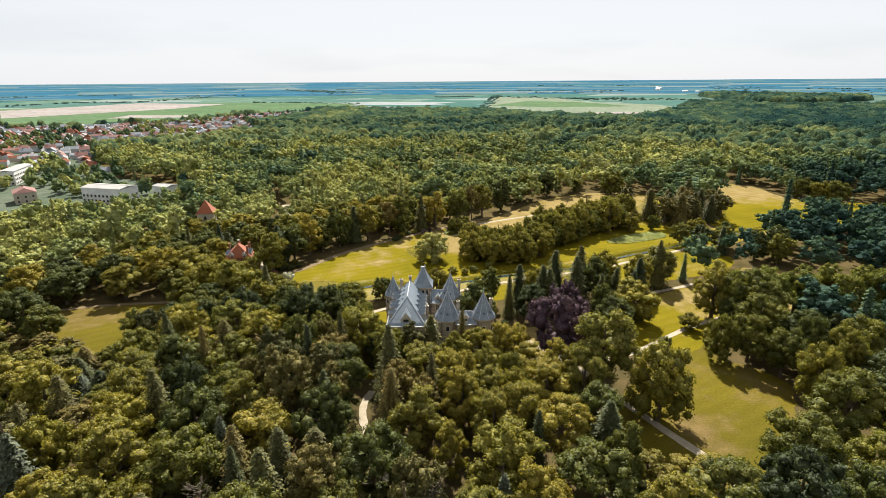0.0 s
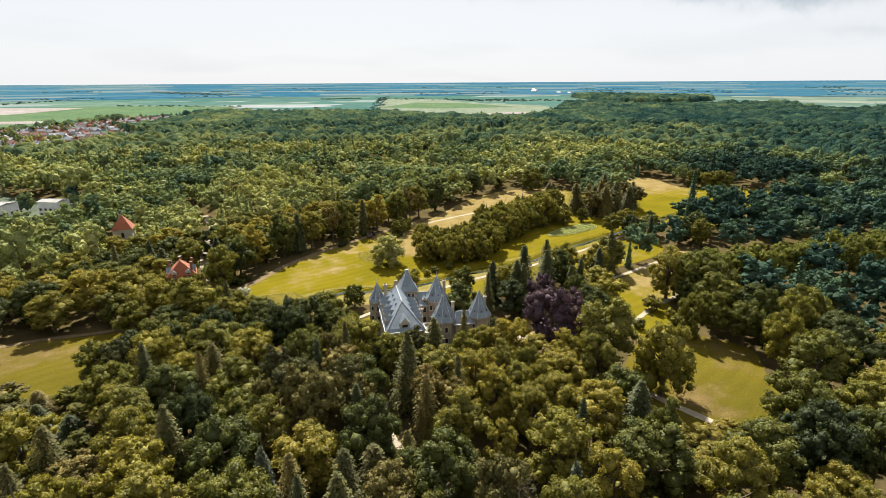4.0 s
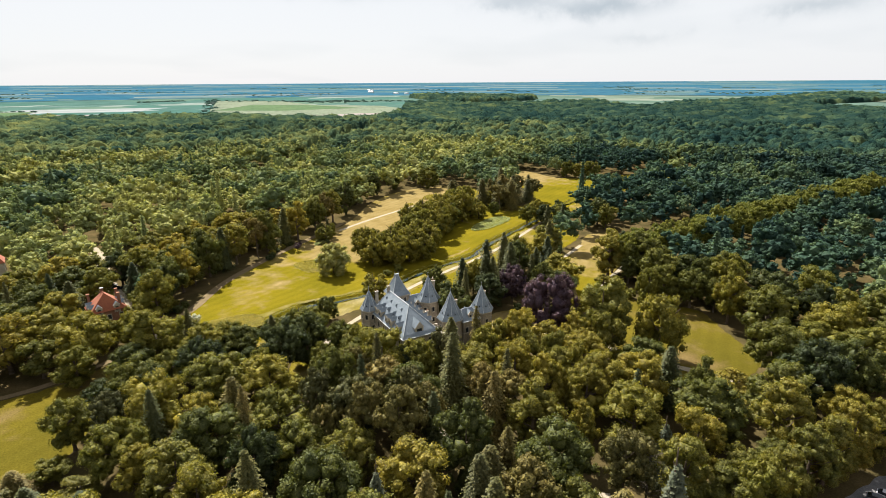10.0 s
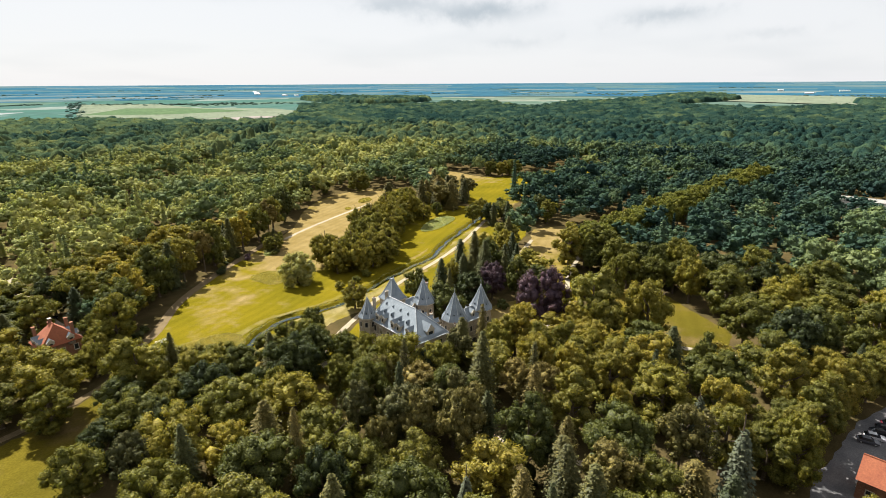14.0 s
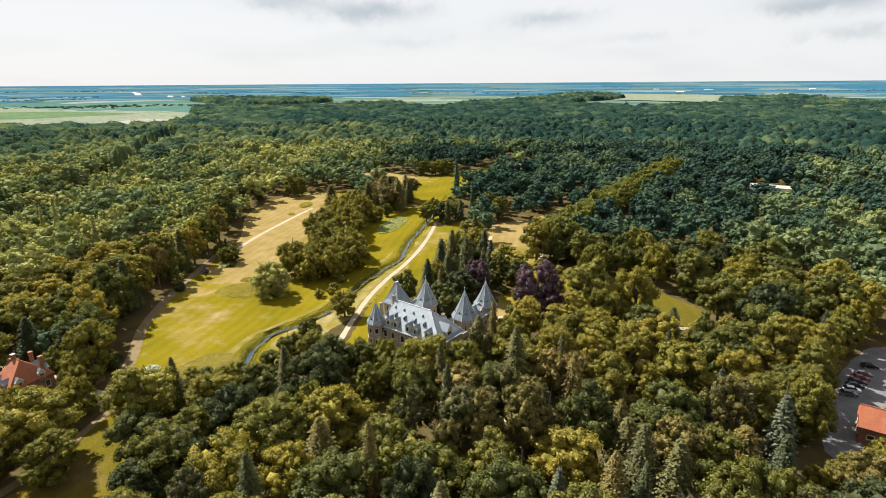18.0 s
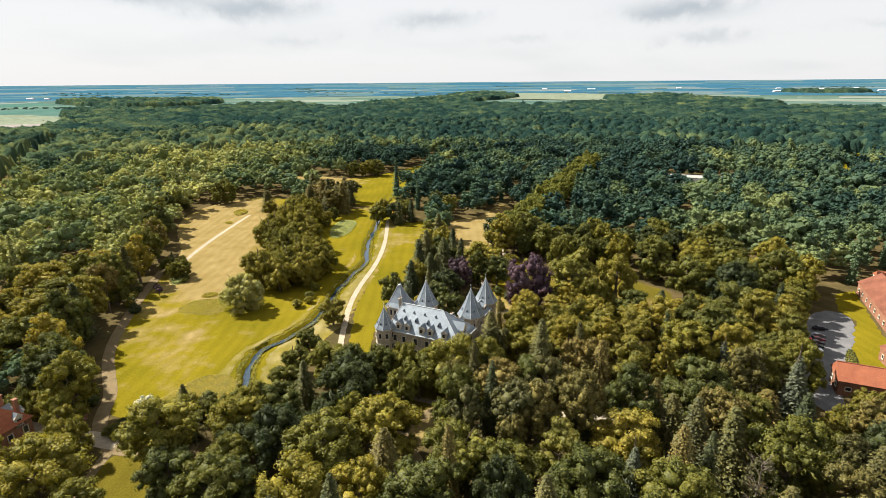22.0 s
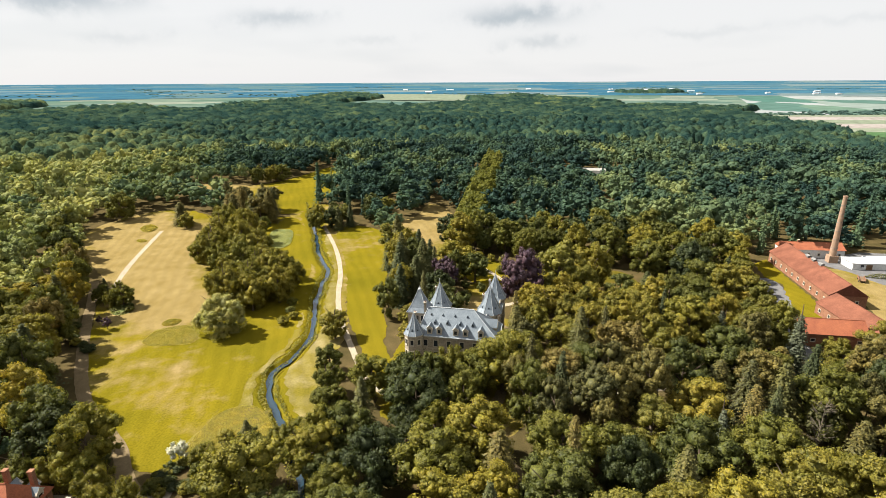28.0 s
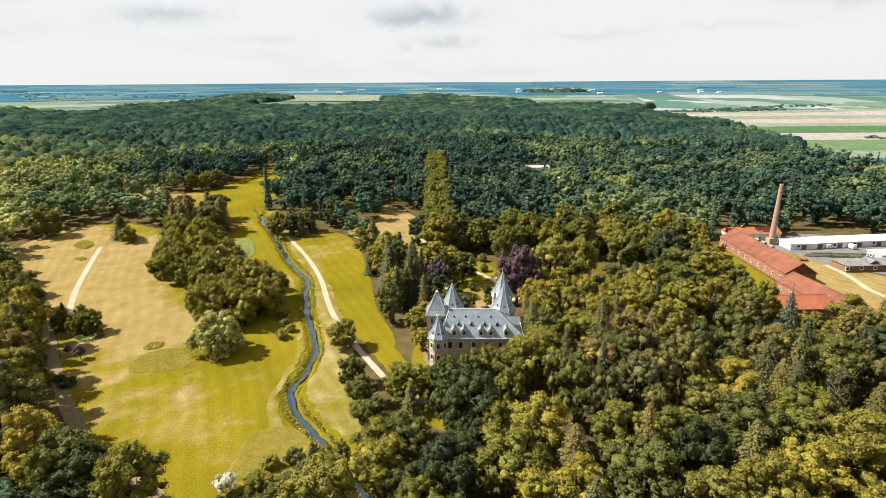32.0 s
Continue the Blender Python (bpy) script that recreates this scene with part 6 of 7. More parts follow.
# ---- other buildings ----
def roof_mesh(w, d, z0, z1, over=0.4, hip=0.0):
    """Pitched roof over w (x) by d (y), ridge along y; hip pulls the ridge's ends in."""
    bm = bmesh.new()
    a = [bm.verts.new(p) for p in ((-w / 2 - over, -d / 2 - over, z0), (w / 2 + over, -d / 2 - over, z0), (w / 2 + over, d / 2 + over, z0), (-w / 2 - over, d / 2 + over, z0), (0, -d / 2 - over + hip, z1), (0, d / 2 + over - hip, z1))]
    for f in ((0, 1, 4), (2, 3, 5), (1, 2, 5, 4), (3, 0, 4, 5), (3, 2, 1, 0)):
        bm.faces.new([a[i] for i in f])
    return bm


def house(name, label, category, x, y, turn, w, d, eave, ridge, wall, roof, hip=0.0, rows=(1.0,), win=(0.9, 1.3), step=3.0, wmat=None, group="", chim=True, z=0.0):
    """Walls, pitched roof along local y, windows on all four sides."""
    t = thing(name, label, category, facing(x, y, z, turn), group)
    wl_ = part("wall", boxes((-w / 2, w / 2, -d / 2, d / 2, -0.3, eave)), wall, t)
    if hip == 0:
        bm = bmesh.new()
        for s in (-1, 1):
            v = [bm.verts.new((px, s * (d / 2 - 0.02) + o, pz)) for o in (0, -s * 0.25) for px, pz in ((-w / 2, eave), (w / 2, eave), (0, eave + (ridge - eave) * 0.97))]
            for f in ((0, 1, 2), (5, 4, 3), (0, 2, 5, 3), (2, 1, 4, 5), (1, 0, 3, 4)):
                bm.faces.new([v[i] for i in f])
        part("gable_wall", bm, wall, t)
    r = part("roof", roof_mesh(w, d, eave, ridge, 0.4, hip), roof, t)
    part("ridge", tube(bmesh.new(), [(0, -d / 2 - 0.4 + hip, ridge), (0, d / 2 + 0.4 - hip, ridge)], [0.16, 0.16], 5), roof, r)
    if chim:
        c = part("chimney", boxes((-0.4, 0.4, d * 0.2 - 0.4, d * 0.2 + 0.4, eave, ridge + 0.9)), M_BRICK, t)
        part("cap", boxes((-0.5, 0.5, d * 0.2 - 0.5, d * 0.2 + 0.5, ridge + 0.9, ridge + 1.05)), M_TRIM, c)
    ww, wh = win
    for zz in rows:
        k = max(1, int(d / step))
        for i in range(k):
            q = (i + 0.5) / k * d - d / 2
            window(wl_, -w / 2, q, zz, -90, ww, wh, wmat)
            window(wl_, w / 2, q, zz, 90, ww, wh, wmat)
        k = max(1, int(w / step))
        for i in range(k):
            q = (i + 0.5) / k * w - w / 2
            window(wl_, q, -d / 2, zz, 0, ww, wh, wmat)
            window(wl_, q, d / 2, zz, 180, ww, wh, wmat)
    return t


gh = house("gatehouse", "red brick gatehouse with a hipped red tile roof and pale dormers", "house", -91.5, 226.5, 12, 10.5, 8.6, 7.6, 13.2, M_BRICK, M_TILE, 3.6, (1.0, 4.6), (1.0, 1.6), 3.2)
for px in (-2.6, 2.6):
    dormer(gh, px, -4.3, 6.8, 0, 1.9, 2.2, 1.2, 3.0, 1.0)
for py in (-1.6, 1.8):
    dormer(gh, 5.25, py, 6.8, 90, 1.7, 2.0, 1.2, 3.0, 1.0)
    dormer(gh, -5.25, py, 6.8, -90, 1.7, 2.0, 1.2, 3.0, 1.0)
for px, py in ((-4.2, 2.4), (4.2, 2.4), (0.0, 3.0), (3.9, -2.6)):
    c = part("chimney", boxes((px - 0.4, px + 0.4, py - 0.4, py + 0.4, 8.0, 12.6)), M_BRICK, gh)
    part("cap", boxes((px - 0.5, px + 0.5, py - 0.5, py + 0.5, 12.6, 12.75)), M_BRICK, c)
gp = thing("gate_pier", "low brick gate wall beside the drive", "gate", facing(-82.5, 224, 0, 14))
part("pier", boxes((-0.4, 0.4, -0.4, 0.4, -0.2, 2.2)), M_BRICK, gp)
part("cap", boxes((-0.5, 0.5, -0.5, 0.5, 2.2, 2.4)), M_TRIM, gp)
part("wing_wall", boxes((-2.5, -0.4, -0.15, 0.15, -0.2, 1.4)), M_BRICK, gp)
copy_thing(gp, facing(-76.6, 222.4, 0, 194))

ch = thing("church_tower", "square pale stone church tower with a pyramid of orange tile", "tower", facing(-131.5, 288, 0, 8))
part("shaft", boxes((-4.2, 4.2, -4.2, 4.2, -0.3, 13.0)), M_TRIM, ch)
part("pyramid_roof", lathe(bmesh.new(), ((6.6, 13.0), (5.6, 13.9), (0.05, 19.7)), 4, 0, 0, math.pi / 4), M_TILE, ch, "orange tile pyramid roof")
part("finial", lathe(bmesh.new(), ((0.12, 19.4), (0.05, 21.0), (0, 21.2)), 6), M_LEAD, ch)
for a in (0, 90, 180, 270):
    ax, ay = math.sin(radians(a)), -math.cos(radians(a))
    window(ch, ax * 4.2, ay * 4.2, 9.0, a, 1.3, 2.4, M_TRIM)
part("cornice", boxes((-4.4, 4.4, -4.4, 4.4, 12.5, 12.9)), M_TRIM, ch)

# barns and yard in the south east
b1 = house("long_barn", "long brick barn with weathered red tiles and ridge vents", "barn", 83.0, 23.0, 91.5, 13.0, 54.0, 4.6, 9.2, M_BRICK, M_OLDTILE, 0, (1.6,), (0.9, 1.0), 5.0, chim=False)
for q in (-6.0, -1.0, 5.0):
    v_ = part("ridge_vent", boxes((-0.7, 0.7, q - 1.1, q + 1.1, 9.0, 9.7)), M_FELT, b1, "dark ridge vent")
    part("lid", roof_mesh(1.7, 2.6, 9.7, 10.15, 0.1), M_FELT, v_).matrix_basis = Matrix.Translation((0, q, 0))
part("sign", boxes((-2.4, 2.4, -27.25, -27.1, 5.2, 6.0)), M_PLASTER, b1, "pale blank sign board")
part("gate_door", boxes((-1.8, 1.8, -27.2, -27.02, 0, 3.6)), M_WOOD, b1, "dark timber door")
house("low_barn", "low barn with a weathered red tile roof", "barn", 29.0, 26.5, 98, 13.0, 42.0, 4.0, 7.6, M_BRICK, M_OLDTILE, 0, (1.4,), (0.9, 1.0), 5.0, chim=False)
house("end_barn", "brick barn with a bright orange tile roof beside the car park", "barn", 24.5, 42.0, 2, 8.4, 18.0, 4.4, 8.0, M_BRICK, M_TILE, 0, (1.8,), (1.2, 0.9), 4.2, chim=False)
house("orange_barn", "brick outbuilding with a bright orange tile roof", "barn", 122.0, 8.5, 4, 9.0, 27.0, 4.2, 6.8, M_PLASTER, M_TILE, 0, (1.4,), (0.8, 1.0), 4.0)
chm = thing("factory_chimney", "tall tapering red brick chimney behind the barns", "chimney", Matrix.Translation((113.0, 2.4, 0)))
part("plinth", boxes((-1.9, 1.9, -1.9, 1.9, -0.3, 3.4)), M_YBRICK, chm)
part("shaft", lathe(bmesh.new(), ((1.5, 3.4), (1.35, 10), (1.05, 22), (0.85, 30.4), (0.95, 30.6), (0.95, 31.3), (0.7, 31.4), (0.6, 30.5)), 14), M_YBRICK, chm)
for z in (7, 11, 15, 19, 23, 27):
    q = 1.5 - (z - 3.4) * 0.0245
    part("iron_band", lathe(bmesh.new(), ((q, z), (q + 0.04, z), (q + 0.04, z + 0.18), (q, z + 0.18)), 14, cap=False), M_FELT, chm)


def shed(name, label, x, y, turn, w, d, h0, h1, wall, roof, doors=3):
    t = thing(name, label, "shed", facing(x, y, 0, turn))
    wl_ = part("wall", boxes((-w / 2, w / 2, -d / 2, d / 2, -0.2, h0)), wall, t)
    part("roof", roof_mesh(w, d, h0, h1, 0.5), roof, t)
    for i in range(doors):
        q = (i + 0.5) / doors * d - d / 2
        part("door", boxes((-w / 2 - 0.08, -w / 2 + 0.05, q - 1.3, q + 1.3, 0, h0 * 0.75)), M_WOOD, wl_, "yellow-brown timber door")
        window(wl_, -w / 2, q + 3.0, 1.2, -90, 1.4, 1.2, M_PLASTER)
    return t


shed("white_shed", "long low shed with a white metal roof", 113.0, -38.0, 8, 10.0, 54.0, 3.2, 4.6, M_PLASTER, M_SHEET, 5)
shed("white_store", "low white-roofed store beside the yard", 108.0, -8.0, 6, 9.0, 14.0, 3.2, 4.2, M_PLASTER, M_SHEET, 1)
shed("white_garage", "small white-roofed garage in the yard", 92.0, -44.0, 8, 8.0, 22.0, 2.8, 3.6, M_PLASTER, M_SHEET, 2)
gs = shed("grey_shed", "open timber shed with a grey felt roof", 76.0, -19.0, 6, 9.0, 26.0, 3.0, 5.0, M_WOOD, M_FELT, 4)
dormer(gs, -4.0, 0.0, 3.0, -90, 4.0, 0.9, 1.3, 4.0, 1.6, M_WOOD)
house("forest_lodge", "red-roofed lodge half hidden in the forest", "house", 545, 322, 20, 12, 20, 6, 11, M_PLASTER, M_OLDTILE, 3.0, (1.0,), (1.0, 1.3), 4.0)
house("forest_hall", "long pale-roofed hall among the trees", "house", 330, 100, 6, 9, 52, 7, 8.5, M_PLASTER, M_FLAT, 0, (2.0,), (1.4, 1.4), 6.0, chim=False)
house("forest_house", "red-roofed house among the trees", "house", 300, 68, 30, 11, 20, 7.5, 12.5, M_PLASTER, M_OLDTILE, 2.5, (1.0,), (1.0, 1.3), 4.0)

# parked cars
CAR_PAINT = {c: plain(c + "_car_paint", v, tuple(k * 1.15 for k in v), 0.4, 0.25, 0.2, bump=0.0) for c, v in (("black", (0.012, 0.012, 0.014)), ("silver", (0.42, 0.43, 0.45)), ("red", (0.16, 0.012, 0.025)), ("grey", (0.08, 0.085, 0.095)))}


def car(color, x, y, turn):
    t = thing("car", "parked " + color + " car on worn grey paving", "car", facing(x, y, 0.13 if x < 0 else 0.06, turn), "parked cars")
    bm = bmesh.new()
    prof = [(-2.1, 0.35), (-2.15, 0.75), (-1.2, 0.92), (2.05, 0.92), (2.1, 0.4)]
    def hull(prof, w, inset):
        a = [[bm.verts.new((s * (w if z < 1.0 else w - inset), py, z)) for py, z in prof] for s in (-1, 1)]
        for i in range(len(prof)):
            j = (i + 1) % len(prof)
            bm.faces.new((a[0][i], a[0][j], a[1][j], a[1][i]))
        bm.faces.new(a[0][::-1]); bm.faces.new(a[1])
    hull(prof, 0.86, 0)
    body = part("body", bm, CAR_PAINT[color], t)
    bm = bmesh.new()
    hull([(-1.2, 0.92), (-0.45, 1.42), (1.2, 1.44), (1.9, 0.93)], 0.80, 0.14)
    part("cabin", bm, M_GLASS, t, "dark glazed cabin")
    part("roof", boxes((-0.62, 0.62, -0.42, 1.2, 1.43, 1.49)), CAR_PAINT[color], t)
    for sx in (-0.8, 0.8):
        for sy in (-1.35, 1.35):
            wh = part("wheel", tube(bmesh.new(), [(sx - 0.1, sy, 0.32), (sx + 0.1, sy, 0.32)], [0.32, 0.32], 12), M_RUBBER, t)
            part("rim", tube(bmesh.new(), [(sx * 1.12, sy, 0.32), (sx * 1.14, sy, 0.32)], [0.19, 0.19], 8), M_LEAD, wh)
        part("headlight", boxes((sx * 0.78 - 0.18, sx * 0.78 + 0.18, -2.17, -2.08, 0.6, 0.75)), M_LEAD, body)
        part("tail_light", boxes((sx * 0.85 - 0.1, sx * 0.85 + 0.1, 2.05, 2.12, 0.65, 0.85)), CAR_PAINT["red"], body)
    return t


for i, c in enumerate(("grey", "silver", "black", "black", "red", "grey", "black")):
    car(c, 43.0 + 2.9 * i + (4.0 if i > 5 else 0), 53.0 - 0.62 * i - (0.8 if i > 5 else 0), 20 + rnd.uniform(-3, 3))

for cx, cy, cc in ((-89.5, 266, "black"), (-91.5, 271, "grey")):
    car(cc, cx, cy, 75)
# vans and a farm trailer in the barn yard
for vx, vy in ((107, -21), (106, -33)):
    t = thing("van", "white delivery van parked beside the long shed", "van", facing(vx, vy, 0.06, 95), "white vans")
    part("body", boxes((-0.95, 0.95, -1.2, 2.6, 0.4, 2.3)), M_PLASTER, t)
    part("bonnet", boxes((-0.9, 0.9, -2.5, -1.2, 0.4, 1.3)), M_PLASTER, t)
    part("windscreen", boxes((-0.85, 0.85, -1.45, -1.19, 1.3, 2.1)), M_GLASS, t)
    for sx in (-0.85, 0.85):
        for sy in (-1.7, 1.6):
            part("wheel", tube(bmesh.new(), [(sx - 0.11, sy, 0.36), (sx + 0.11, sy, 0.36)], [0.36, 0.36], 10), M_RUBBER, t)
t = thing("farm_trailer", "rusty red farm trailer standing on the grass", "trailer", facing(88, 2, 0.05, 70))
part("bed", boxes((-1.1, 1.1, -3.2, 3.2, 0.8, 1.0)), M_WOOD, t)
for q in (-1.08, 1.08):
    part("side_board", boxes((q - 0.05, q + 0.05, -3.2, 3.2, 1.0, 1.7)), M_BRICK, t)
    for sy in (-1.9, 1.9):
        part("wheel", tube(bmesh.new(), [(q * 0.9 - 0.12, sy, 0.42), (q * 0.9 + 0.12, sy, 0.42)], [0.42, 0.42], 10), M_RUBBER, t)
part("drawbar", boxes((-0.08, 0.08, -5.0, -3.2, 0.7, 0.85)), M_FELT, t)

# town in the north west
house("school", "white flat-looking school block with rows of windows", "school", -240, 378, 75, 16, 34, 11.0, 12.2, M_PLASTER, M_FLAT, 0, (1.2, 4.6), (1.5, 1.5), 3.4, chim=False)
house("school_annex", "small white two-storey block", "school", -204, 386, 70, 10, 14, 10.0, 11.0, M_PLASTER, M_FLAT, 0, (1.2, 4.4), (1.5, 1.4), 3.4, chim=False)
house("apartment_block", "long white apartment block with rows of windows", "apartment block", -372, 462, 20, 12, 46, 12.0, 13.0, M_PLASTER, M_FLAT, 0, (1.2, 4.4, 7.6), (1.5, 1.4), 3.6, chim=False)
house("town_house", "beige house with a red tile roof", "house", -302, 378, 40, 13, 18, 8.0, 11.0, M_TRIM, M_DULLRED, 3, (1.2, 4.4), (1.1, 1.4), 3.6)
house("town_house", "beige house with a red tile roof", "house", -330, 366, 70, 11, 20, 7.0, 10.0, M_TRIM, M_GREYROOF, 0, (1.2, 4.2), (1.1, 1.4), 3.6)
town_rng = random.Random(77)
roofs = (M_OLDTILE, M_TILE, M_FELT, M_OLDTILE, M_FELT, M_BRICK)
far_houses = []
for i, (rm, wm_) in enumerate([(a, b) for a in (M_OLDTILE, M_DULLRED, M_GREYROOF) for b in (M_GREYWALL, M_TRIM)]):
    t = thing("village_house", ("red", "dull red", "grey")[i // 2] + "-roofed " + ("grey", "beige")[i % 2] + " village house", "house", Matrix(), "village houses")
    wv = part("wall", boxes((-4.3, 4.3, -5.6, 5.6, -0.5, 4.6)), wm_, t)
    part("roof", roof_mesh(8.6, 11.2, 4.6, 8.4, 0.5, 1.5 * (i % 2)), rm, t)
    part("chimney", boxes((-0.5, 0.5, 2, 3, 6, 9.2)), M_BRICK, t)
    for s in (-4.3, 4.3):
        part("window", boxes((s - 0.06, s + 0.06, -3.4, -1.6, 1.4, 3.0), (s - 0.06, s + 0.06, 1.6, 3.4, 1.4, 3.0)), M_GLASS, t, "dark paired window")
    far_houses.append(t)
spots = []
tries = 0
while len(spots) < 290 and tries < 14000:
    tries += 1
    px, py = town_rng.uniform(-1000, -190), town_rng.uniform(345, 1480)
    if not inside(TOWN, [px], [py])[0] or px < -0.92 * py or (px > -400 and py < 470) or (py < 620 and town_rng.random() < 0.35):
        continue
    if any((px - a) ** 2 + (py - b) ** 2 < 14 ** 2 for a, b in spots):
        continue
    spots.append((px, py))
for px, py in ((-60, 1440), (-20, 1452), (30, 1446), (70, 1456), (110, 1462), (150, 1420), (190, 1372), (220, 1330), (255, 1280), (285, 1245)):
    spots.append((px, py))
first = set()
for i, (px, py) in enumerate(spots):
    k = town_rng.randrange(6)
    m = facing(px, py, float(rise(px, py)), town_rng.choice((0, 90)) + 28 + town_rng.uniform(-8, 8))
    if k in first:
        copy_thing(far_houses[k], m)
    else:
        first.add(k)
        far_houses[k].matrix_basis = m
# the rest of the town, too far and too many to count
more_v, more_f, more_m, mb = [], [], [], 0
tries = 0
while mb < 380 and tries < 12000:
    tries += 1
    px, py = town_rng.uniform(-1000, -300), town_rng.uniform(560, 1480)
    if not inside(TOWN, [px], [py])[0] or px < -0.92 * py or any((px - a) ** 2 + (py - b) ** 2 < 12.5 ** 2 for a, b in spots):
        continue
    spots.append((px, py))
    a = radians(town_rng.choice((0, 90)) + 28 + town_rng.uniform(-8, 8))
    w_, l_, e_, r_ = town_rng.uniform(3.4, 5), town_rng.uniform(4.2, 8), town_rng.uniform(3.2, 5.5), town_rng.uniform(1.2, 3.6)
    z_ = float(rise(px, py))
    for lx, ly, lz in ((-w_, -l_, -0.5), (w_, -l_, -0.5), (w_, l_, -0.5), (-w_, l_, -0.5), (-w_, -l_, e_), (w_, -l_, e_), (w_, l_, e_), (-w_, l_, e_), (0, -l_, e_ + r_), (0, l_, e_ + r_)):
        more_v.append((px + lx * math.cos(a) - ly * math.sin(a), py + lx * math.sin(a) + ly * math.cos(a), z_ + lz))
    o_ = mb * 10
    more_f += [[o_ + q for q in f] for f in ((0, 1, 5, 4), (1, 2, 6, 5), (2, 3, 7, 6), (3, 0, 4, 7), (4, 5, 8), (6, 7, 9), (5, 6, 9, 8), (7, 4, 8, 9))]
    rc = town_rng.choice((1, 2, 2, 2, 3))
    wc = town_rng.choice((0, 0, 4))
    more_m += [wc] * 6 + [rc] * 2
    mb += 1
tagged(new("town_houses", mesh_of("town_houses", more_v, more_f, [M_GREYWALL, M_DULLRED, M_GREYROOF, M_OLDTILE, M_TRIM], None, more_m)), "crowded grey and red roofs of the town's far streets", "houses", kind="stuff")
tx, ty, trng = scatter(-1000, -150, 280, 1500, 14, 61)
kk = inside(TOWN, tx, ty) & (tx > -0.95 * ty) & (np.array([noise.noise((a * 0.012, b * 0.012, 9)) for a, b in zip(tx, ty)]) > 0.1)
sp_ = np.array(spots + [(-240, 378), (-204, 386), (-372, 462), (-302, 378), (-330, 366)])
for i in np.where(kk)[0]:
    kk[i] = np.min(np.hypot(sp_[:, 0] - tx[i], sp_[:, 1] - ty[i])) > (8.5 if ty[i] > 480 else 19)
woods("town_trees", "garden trees between the houses of the town", (tx[kk], ty[kk]), DISTANT, M_WOODS, 62, (0.5, 0.85))


# ---- farmland and distance ----
def farmland(name, tones, size, turn, seed, round_park=False):
    """Fields too far off to build singly: one tone a field, with drill lines."""
    m, n, l, b = material(name, 0.95)
    b.inputs["Specular IOR Level"].default_value = 0.0
    c = n.new("ShaderNodeTexCoord")
    mp = n.new("ShaderNodeMapping")
    mp.inputs["Rotation"].default_value = (0, 0, radians(turn))
    mp.inputs["Location"].default_value = (seed, seed * 1.7, 0)
    mp.inputs["Scale"].default_value = (1 / size[0], 1 / size[1], 0)
    if round_park:   # far strips that lie across the view from the park: bearing and distance in place of x and y
        sp, cm, bearing, far = n.new("ShaderNodeSeparateXYZ"), n.new("ShaderNodeCombineXYZ"), n.new("ShaderNodeMath"), n.new("ShaderNodeVectorMath")
        bearing.operation, far.operation = "ARCTAN2", "LENGTH"
        l.new(c.outputs["Object"], sp.inputs[0])
        l.new(c.outputs["Object"], far.inputs[0])
        l.new(sp.outputs["X"], bearing.inputs[0])
        l.new(sp.outputs["Y"], bearing.inputs[1])
        l.new(bearing.outputs[0], cm.inputs[0])
        l.new(far.outputs["Value"], cm.inputs[1])
        l.new(cm.outputs[0], mp.inputs[0])
    else:
        l.new(c.outputs["Object"], mp.inputs[0])
    v = n.new("ShaderNodeTexVoronoi")
    v.distance = "CHEBYCHEV"
    v.inputs["Scale"].default_value, v.inputs["Randomness"].default_value = 1.0, 0.75
    l.new(mp.outputs[0], v.inputs["Vector"])
    s = n.new("ShaderNodeSeparateColor")
    l.new(v.outputs["Color"], s.inputs[0])
    k = len(tones)
    r = ramp_node(n, l, s.outputs[0], [(i / k, t) for i, t in enumerate(tones)])
    r.color_ramp.interpolation = "CONSTANT"
    f = noise_node(n, l, 0.02, 4)
    g = ramp_node(n, l, f.outputs["Fac"], ((0.3, (0.85, 0.85, 0.85)), (0.7, (1.15, 1.15, 1.15))))
    l.new(mixed(n, l, 1.0, r.outputs[0], g.outputs[0], "MULTIPLY"), b.inputs["Base Color"])
    return m


# field tones carry a blue-grey distance haze in their base colours
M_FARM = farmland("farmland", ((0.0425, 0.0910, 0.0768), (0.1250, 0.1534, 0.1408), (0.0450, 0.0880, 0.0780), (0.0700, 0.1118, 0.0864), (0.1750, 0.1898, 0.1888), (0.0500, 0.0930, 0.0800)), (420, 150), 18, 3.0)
# blue haze of the far distance, put straight into the base colours
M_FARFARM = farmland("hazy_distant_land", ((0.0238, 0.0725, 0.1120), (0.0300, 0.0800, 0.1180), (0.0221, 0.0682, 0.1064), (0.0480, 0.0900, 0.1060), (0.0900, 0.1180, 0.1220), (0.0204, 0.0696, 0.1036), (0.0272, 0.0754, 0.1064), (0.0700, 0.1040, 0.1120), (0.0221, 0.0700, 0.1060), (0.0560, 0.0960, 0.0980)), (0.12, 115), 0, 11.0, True)
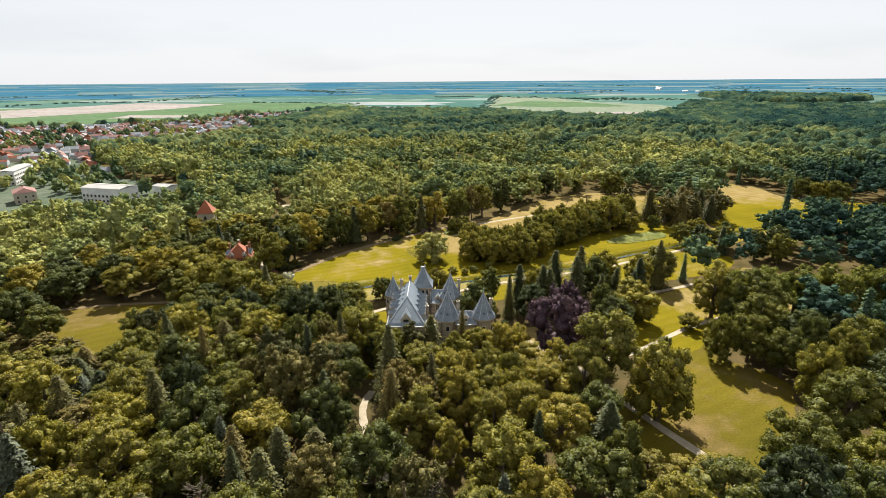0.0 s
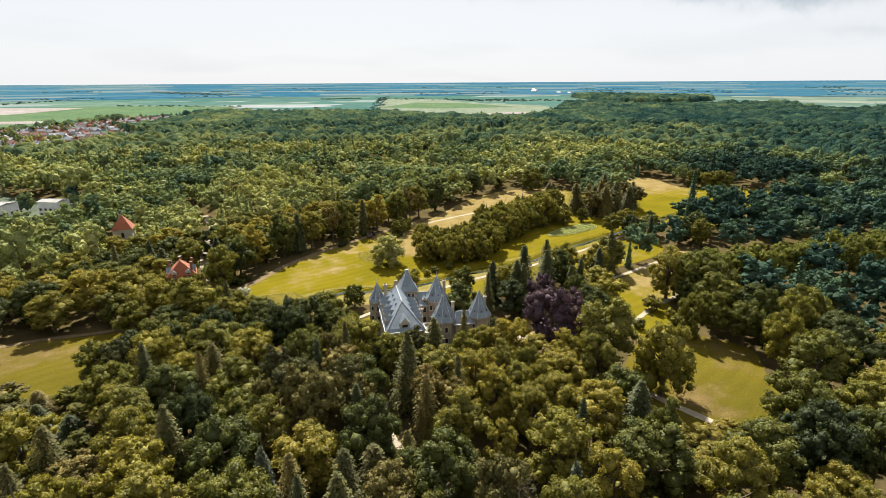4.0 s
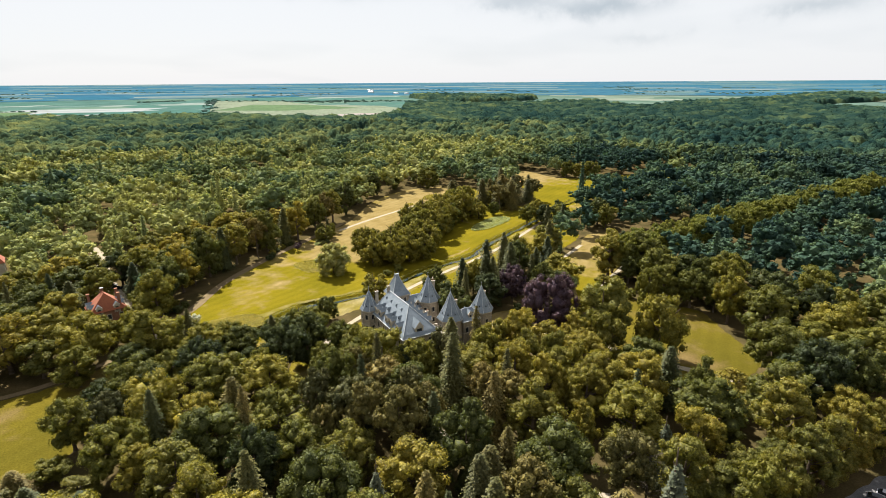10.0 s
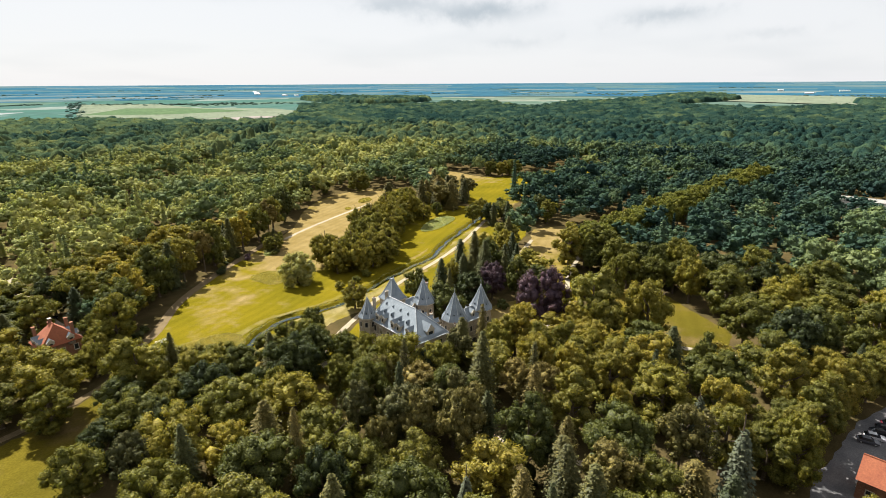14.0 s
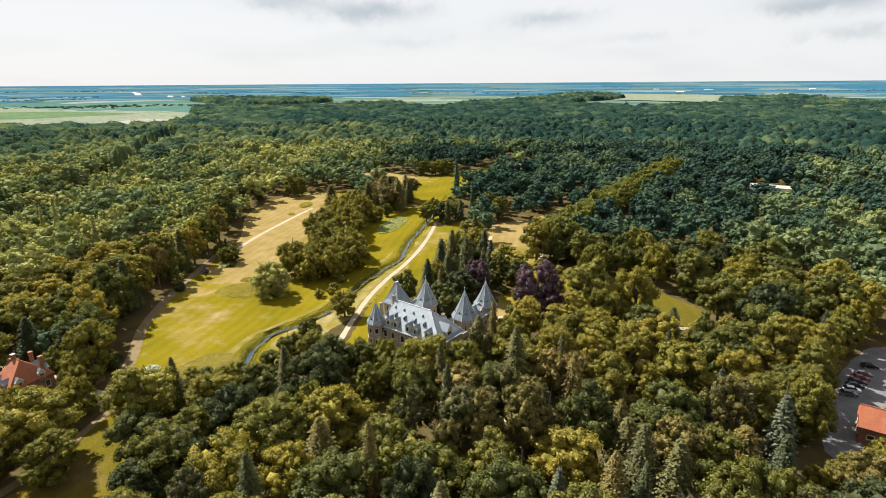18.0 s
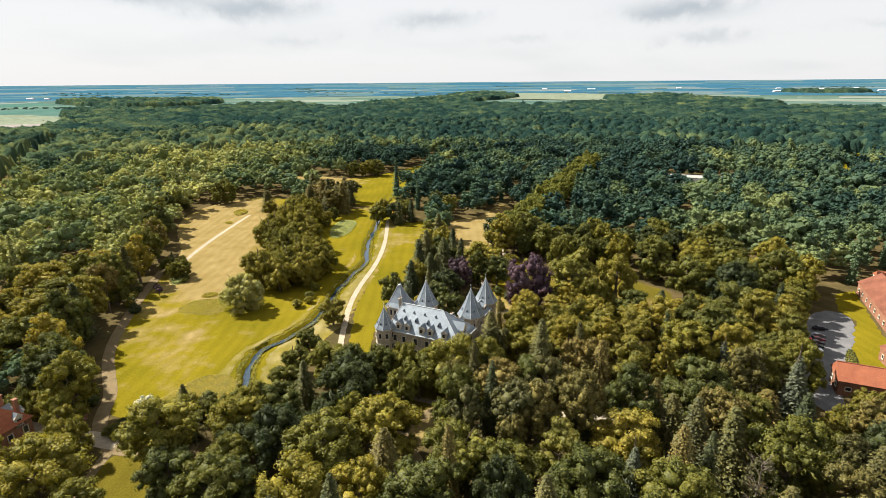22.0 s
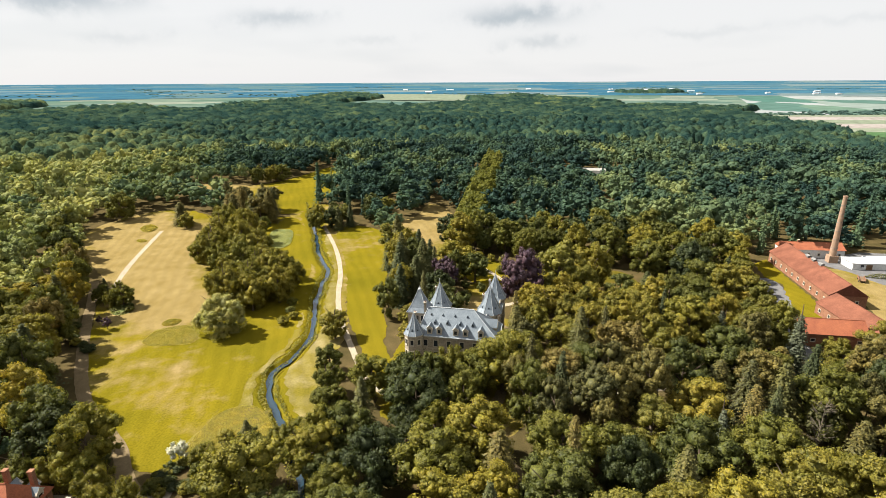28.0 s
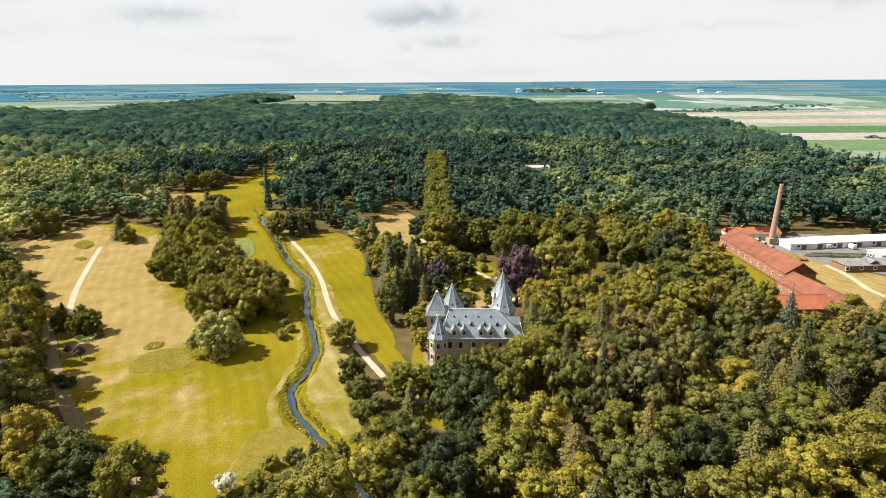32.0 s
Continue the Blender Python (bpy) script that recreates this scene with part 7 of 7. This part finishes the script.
# crop colours are paled and blued to imitate haze, teal the most
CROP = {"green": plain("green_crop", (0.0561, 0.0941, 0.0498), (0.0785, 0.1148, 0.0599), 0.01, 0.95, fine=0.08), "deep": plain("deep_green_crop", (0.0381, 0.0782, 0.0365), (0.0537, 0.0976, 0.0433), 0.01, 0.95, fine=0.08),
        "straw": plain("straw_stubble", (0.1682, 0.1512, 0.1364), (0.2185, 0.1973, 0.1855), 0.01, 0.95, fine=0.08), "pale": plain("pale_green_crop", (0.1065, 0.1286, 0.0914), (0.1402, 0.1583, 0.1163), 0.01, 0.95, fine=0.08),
        "teal": plain("haze_blue_crop", (0.0313, 0.0803, 0.1064), (0.0448, 0.0976, 0.1231), 0.01, 0.95, fine=0.08)}


def land(name, label, outline, z, mat, step=70.0):
    return patch(name, label, outline, z, mat, step, category="fields", ragged=0.0)


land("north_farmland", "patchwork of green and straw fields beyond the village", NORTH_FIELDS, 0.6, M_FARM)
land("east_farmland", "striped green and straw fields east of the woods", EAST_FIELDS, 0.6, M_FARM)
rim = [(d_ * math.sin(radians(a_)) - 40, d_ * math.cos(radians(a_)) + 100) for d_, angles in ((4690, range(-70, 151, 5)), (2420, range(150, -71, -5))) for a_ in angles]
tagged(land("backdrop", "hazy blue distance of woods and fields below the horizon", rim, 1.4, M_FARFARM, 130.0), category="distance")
# greyed strip tones include the distance haze as colour
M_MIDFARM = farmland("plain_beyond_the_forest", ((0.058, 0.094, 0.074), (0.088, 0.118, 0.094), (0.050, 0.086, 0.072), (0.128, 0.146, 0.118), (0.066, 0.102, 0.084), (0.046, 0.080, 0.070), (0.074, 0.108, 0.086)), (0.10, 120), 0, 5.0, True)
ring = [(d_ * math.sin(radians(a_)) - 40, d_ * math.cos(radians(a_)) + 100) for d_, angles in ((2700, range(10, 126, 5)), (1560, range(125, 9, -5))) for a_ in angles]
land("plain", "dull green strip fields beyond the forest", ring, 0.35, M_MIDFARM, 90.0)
FIELDS = [
    ("green", [(-800, 985), (-698, 1112), (-588, 1250), (-487, 1455), (-368, 1590), (-290, 1890), (-710, 1960), (-1000, 1825), (-1285, 1590)]),
    ("straw", [(-1233, 1529), (-1051, 1300), (-806, 1655), (-735, 1865), (-1045, 1910)]),
    ("straw", [(-794, 1293), (-616, 1314), (-646, 1403), (-809, 1414)]),
    ("pale", [(110, 1470), (262, 1200), (390, 1120), (560, 1340), (670, 1520), (655, 1700), (482, 1870), (429, 2160), (231, 2245), (140, 1760)]),
    ("straw", [(262, 1200), (390, 1120), (560, 1340), (480, 1420), (330, 1390)]),
    ("green", [(150, 1740), (330, 1640), (560, 1640), (470, 1850), (300, 1960)]),
    ("straw", [(-306, 1613), (24, 1498), (66, 1560), (-95, 1700), (-300, 1760)]),
    ("pale", [(1950, 1234), (1880, 357), (2380, 434), (2400, 1157)]),
]
STRIPS = [(318, 356, "straw"), (356, 420, "teal"), (420, 482, "pale"), (482, 600, "green"), (600, 640, "straw"), (640, 700, "straw"), (700, 825, "deep"), (825, 900, "pale"), (900, 1010, "straw"), (1010, 1120, "pale"), (1120, 1230, "straw"), (1230, 1300, "pale")]
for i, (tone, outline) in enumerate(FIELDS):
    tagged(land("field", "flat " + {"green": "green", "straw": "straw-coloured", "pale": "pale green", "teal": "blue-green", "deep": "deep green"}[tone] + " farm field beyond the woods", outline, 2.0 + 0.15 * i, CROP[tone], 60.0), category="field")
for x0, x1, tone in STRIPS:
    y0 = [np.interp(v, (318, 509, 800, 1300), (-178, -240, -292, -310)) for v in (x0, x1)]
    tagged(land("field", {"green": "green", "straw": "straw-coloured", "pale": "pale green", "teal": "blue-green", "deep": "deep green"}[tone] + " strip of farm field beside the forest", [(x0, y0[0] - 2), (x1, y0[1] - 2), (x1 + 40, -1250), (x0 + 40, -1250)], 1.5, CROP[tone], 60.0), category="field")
tagged(land("town_ground", "green gardens and grey streets of the town", TOWN, 0.3, M_GARDENS, 50.0), category="ground")
# hedgerows, lone trees and woods far out
hr = np.random.default_rng(91)
hx, hy = [], []


def row(x0, y0, x1, y1, n, wide=12.0):
    t = hr.uniform(0, 1, n)
    hx.extend(x0 + (x1 - x0) * t + hr.normal(size=n) * wide)
    hy.extend(y0 + (y1 - y0) * t + hr.normal(size=n) * wide)


row(-1400, 1690, -1285, 1918, 24), row(-1285, 1918, -1078, 1972, 26), row(-1078, 1972, -979, 2374, 30), row(100, 1480, 242, 2450, 120, 14), row(-480, 1500, -290, 1660, 40, 10)
row(-54, 1787, -50, 1795, 3, 6), row(-830, 3080, -444, 2720, 160, 40), row(-20, 2300, 120, 2330, 30), row(240, 2260, 700, 1980, 110, 30), row(480, 2100, 900, 1900, 90, 30)
row(-700, 1990, -300, 1920, 40), row(280, 1240, 60, 1470, 50, 12), row(60, 1470, -280, 1640, 60, 14), row(1300, -320, 1390, -700, 160, 26), row(1380, -520, 1500, -900, 90, 24), row(620, -420, 640, -440, 4, 6)
for _ in range(46):
    a_, d_ = math.radians(hr.uniform(-45, 135)), hr.uniform(2500, 3500)
    px, py = d_ * math.sin(a_) - 40, d_ * math.cos(a_) + 100
    l_ = hr.uniform(80, 420)
    row(px, py, px + l_ * math.cos(a_), py - l_ * math.sin(a_), int(l_ / 9), 22)
# leaf colour here already holds the haze
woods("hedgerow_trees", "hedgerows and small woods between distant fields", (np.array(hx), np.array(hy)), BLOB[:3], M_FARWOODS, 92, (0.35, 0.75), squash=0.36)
white_rng = random.Random(12)
for i in range(22):
    a_ = radians(white_rng.choice((76, 84, 98, 101, 104, 108, 112, 24)) + white_rng.uniform(-3, 3))
    d_ = white_rng.uniform(2500, 3100)
    px, py = d_ * math.sin(a_) - 40, d_ * math.cos(a_) + 100
    t = thing("distant_building", "long white building far out on the plain", "building", facing(px, py, float(rise(px, py)) + 1.5, white_rng.uniform(0, 40)), "distant buildings")
    w_, l_ = white_rng.uniform(8, 12), white_rng.uniform(14, 40)
    part("wall", boxes((-w_ / 2, w_ / 2, -l_ / 2, l_ / 2, -1, 4)), M_PLASTER, t)
    part("roof", roof_mesh(w_, l_, 4, 5.6, 0.5), M_SHEET, t)
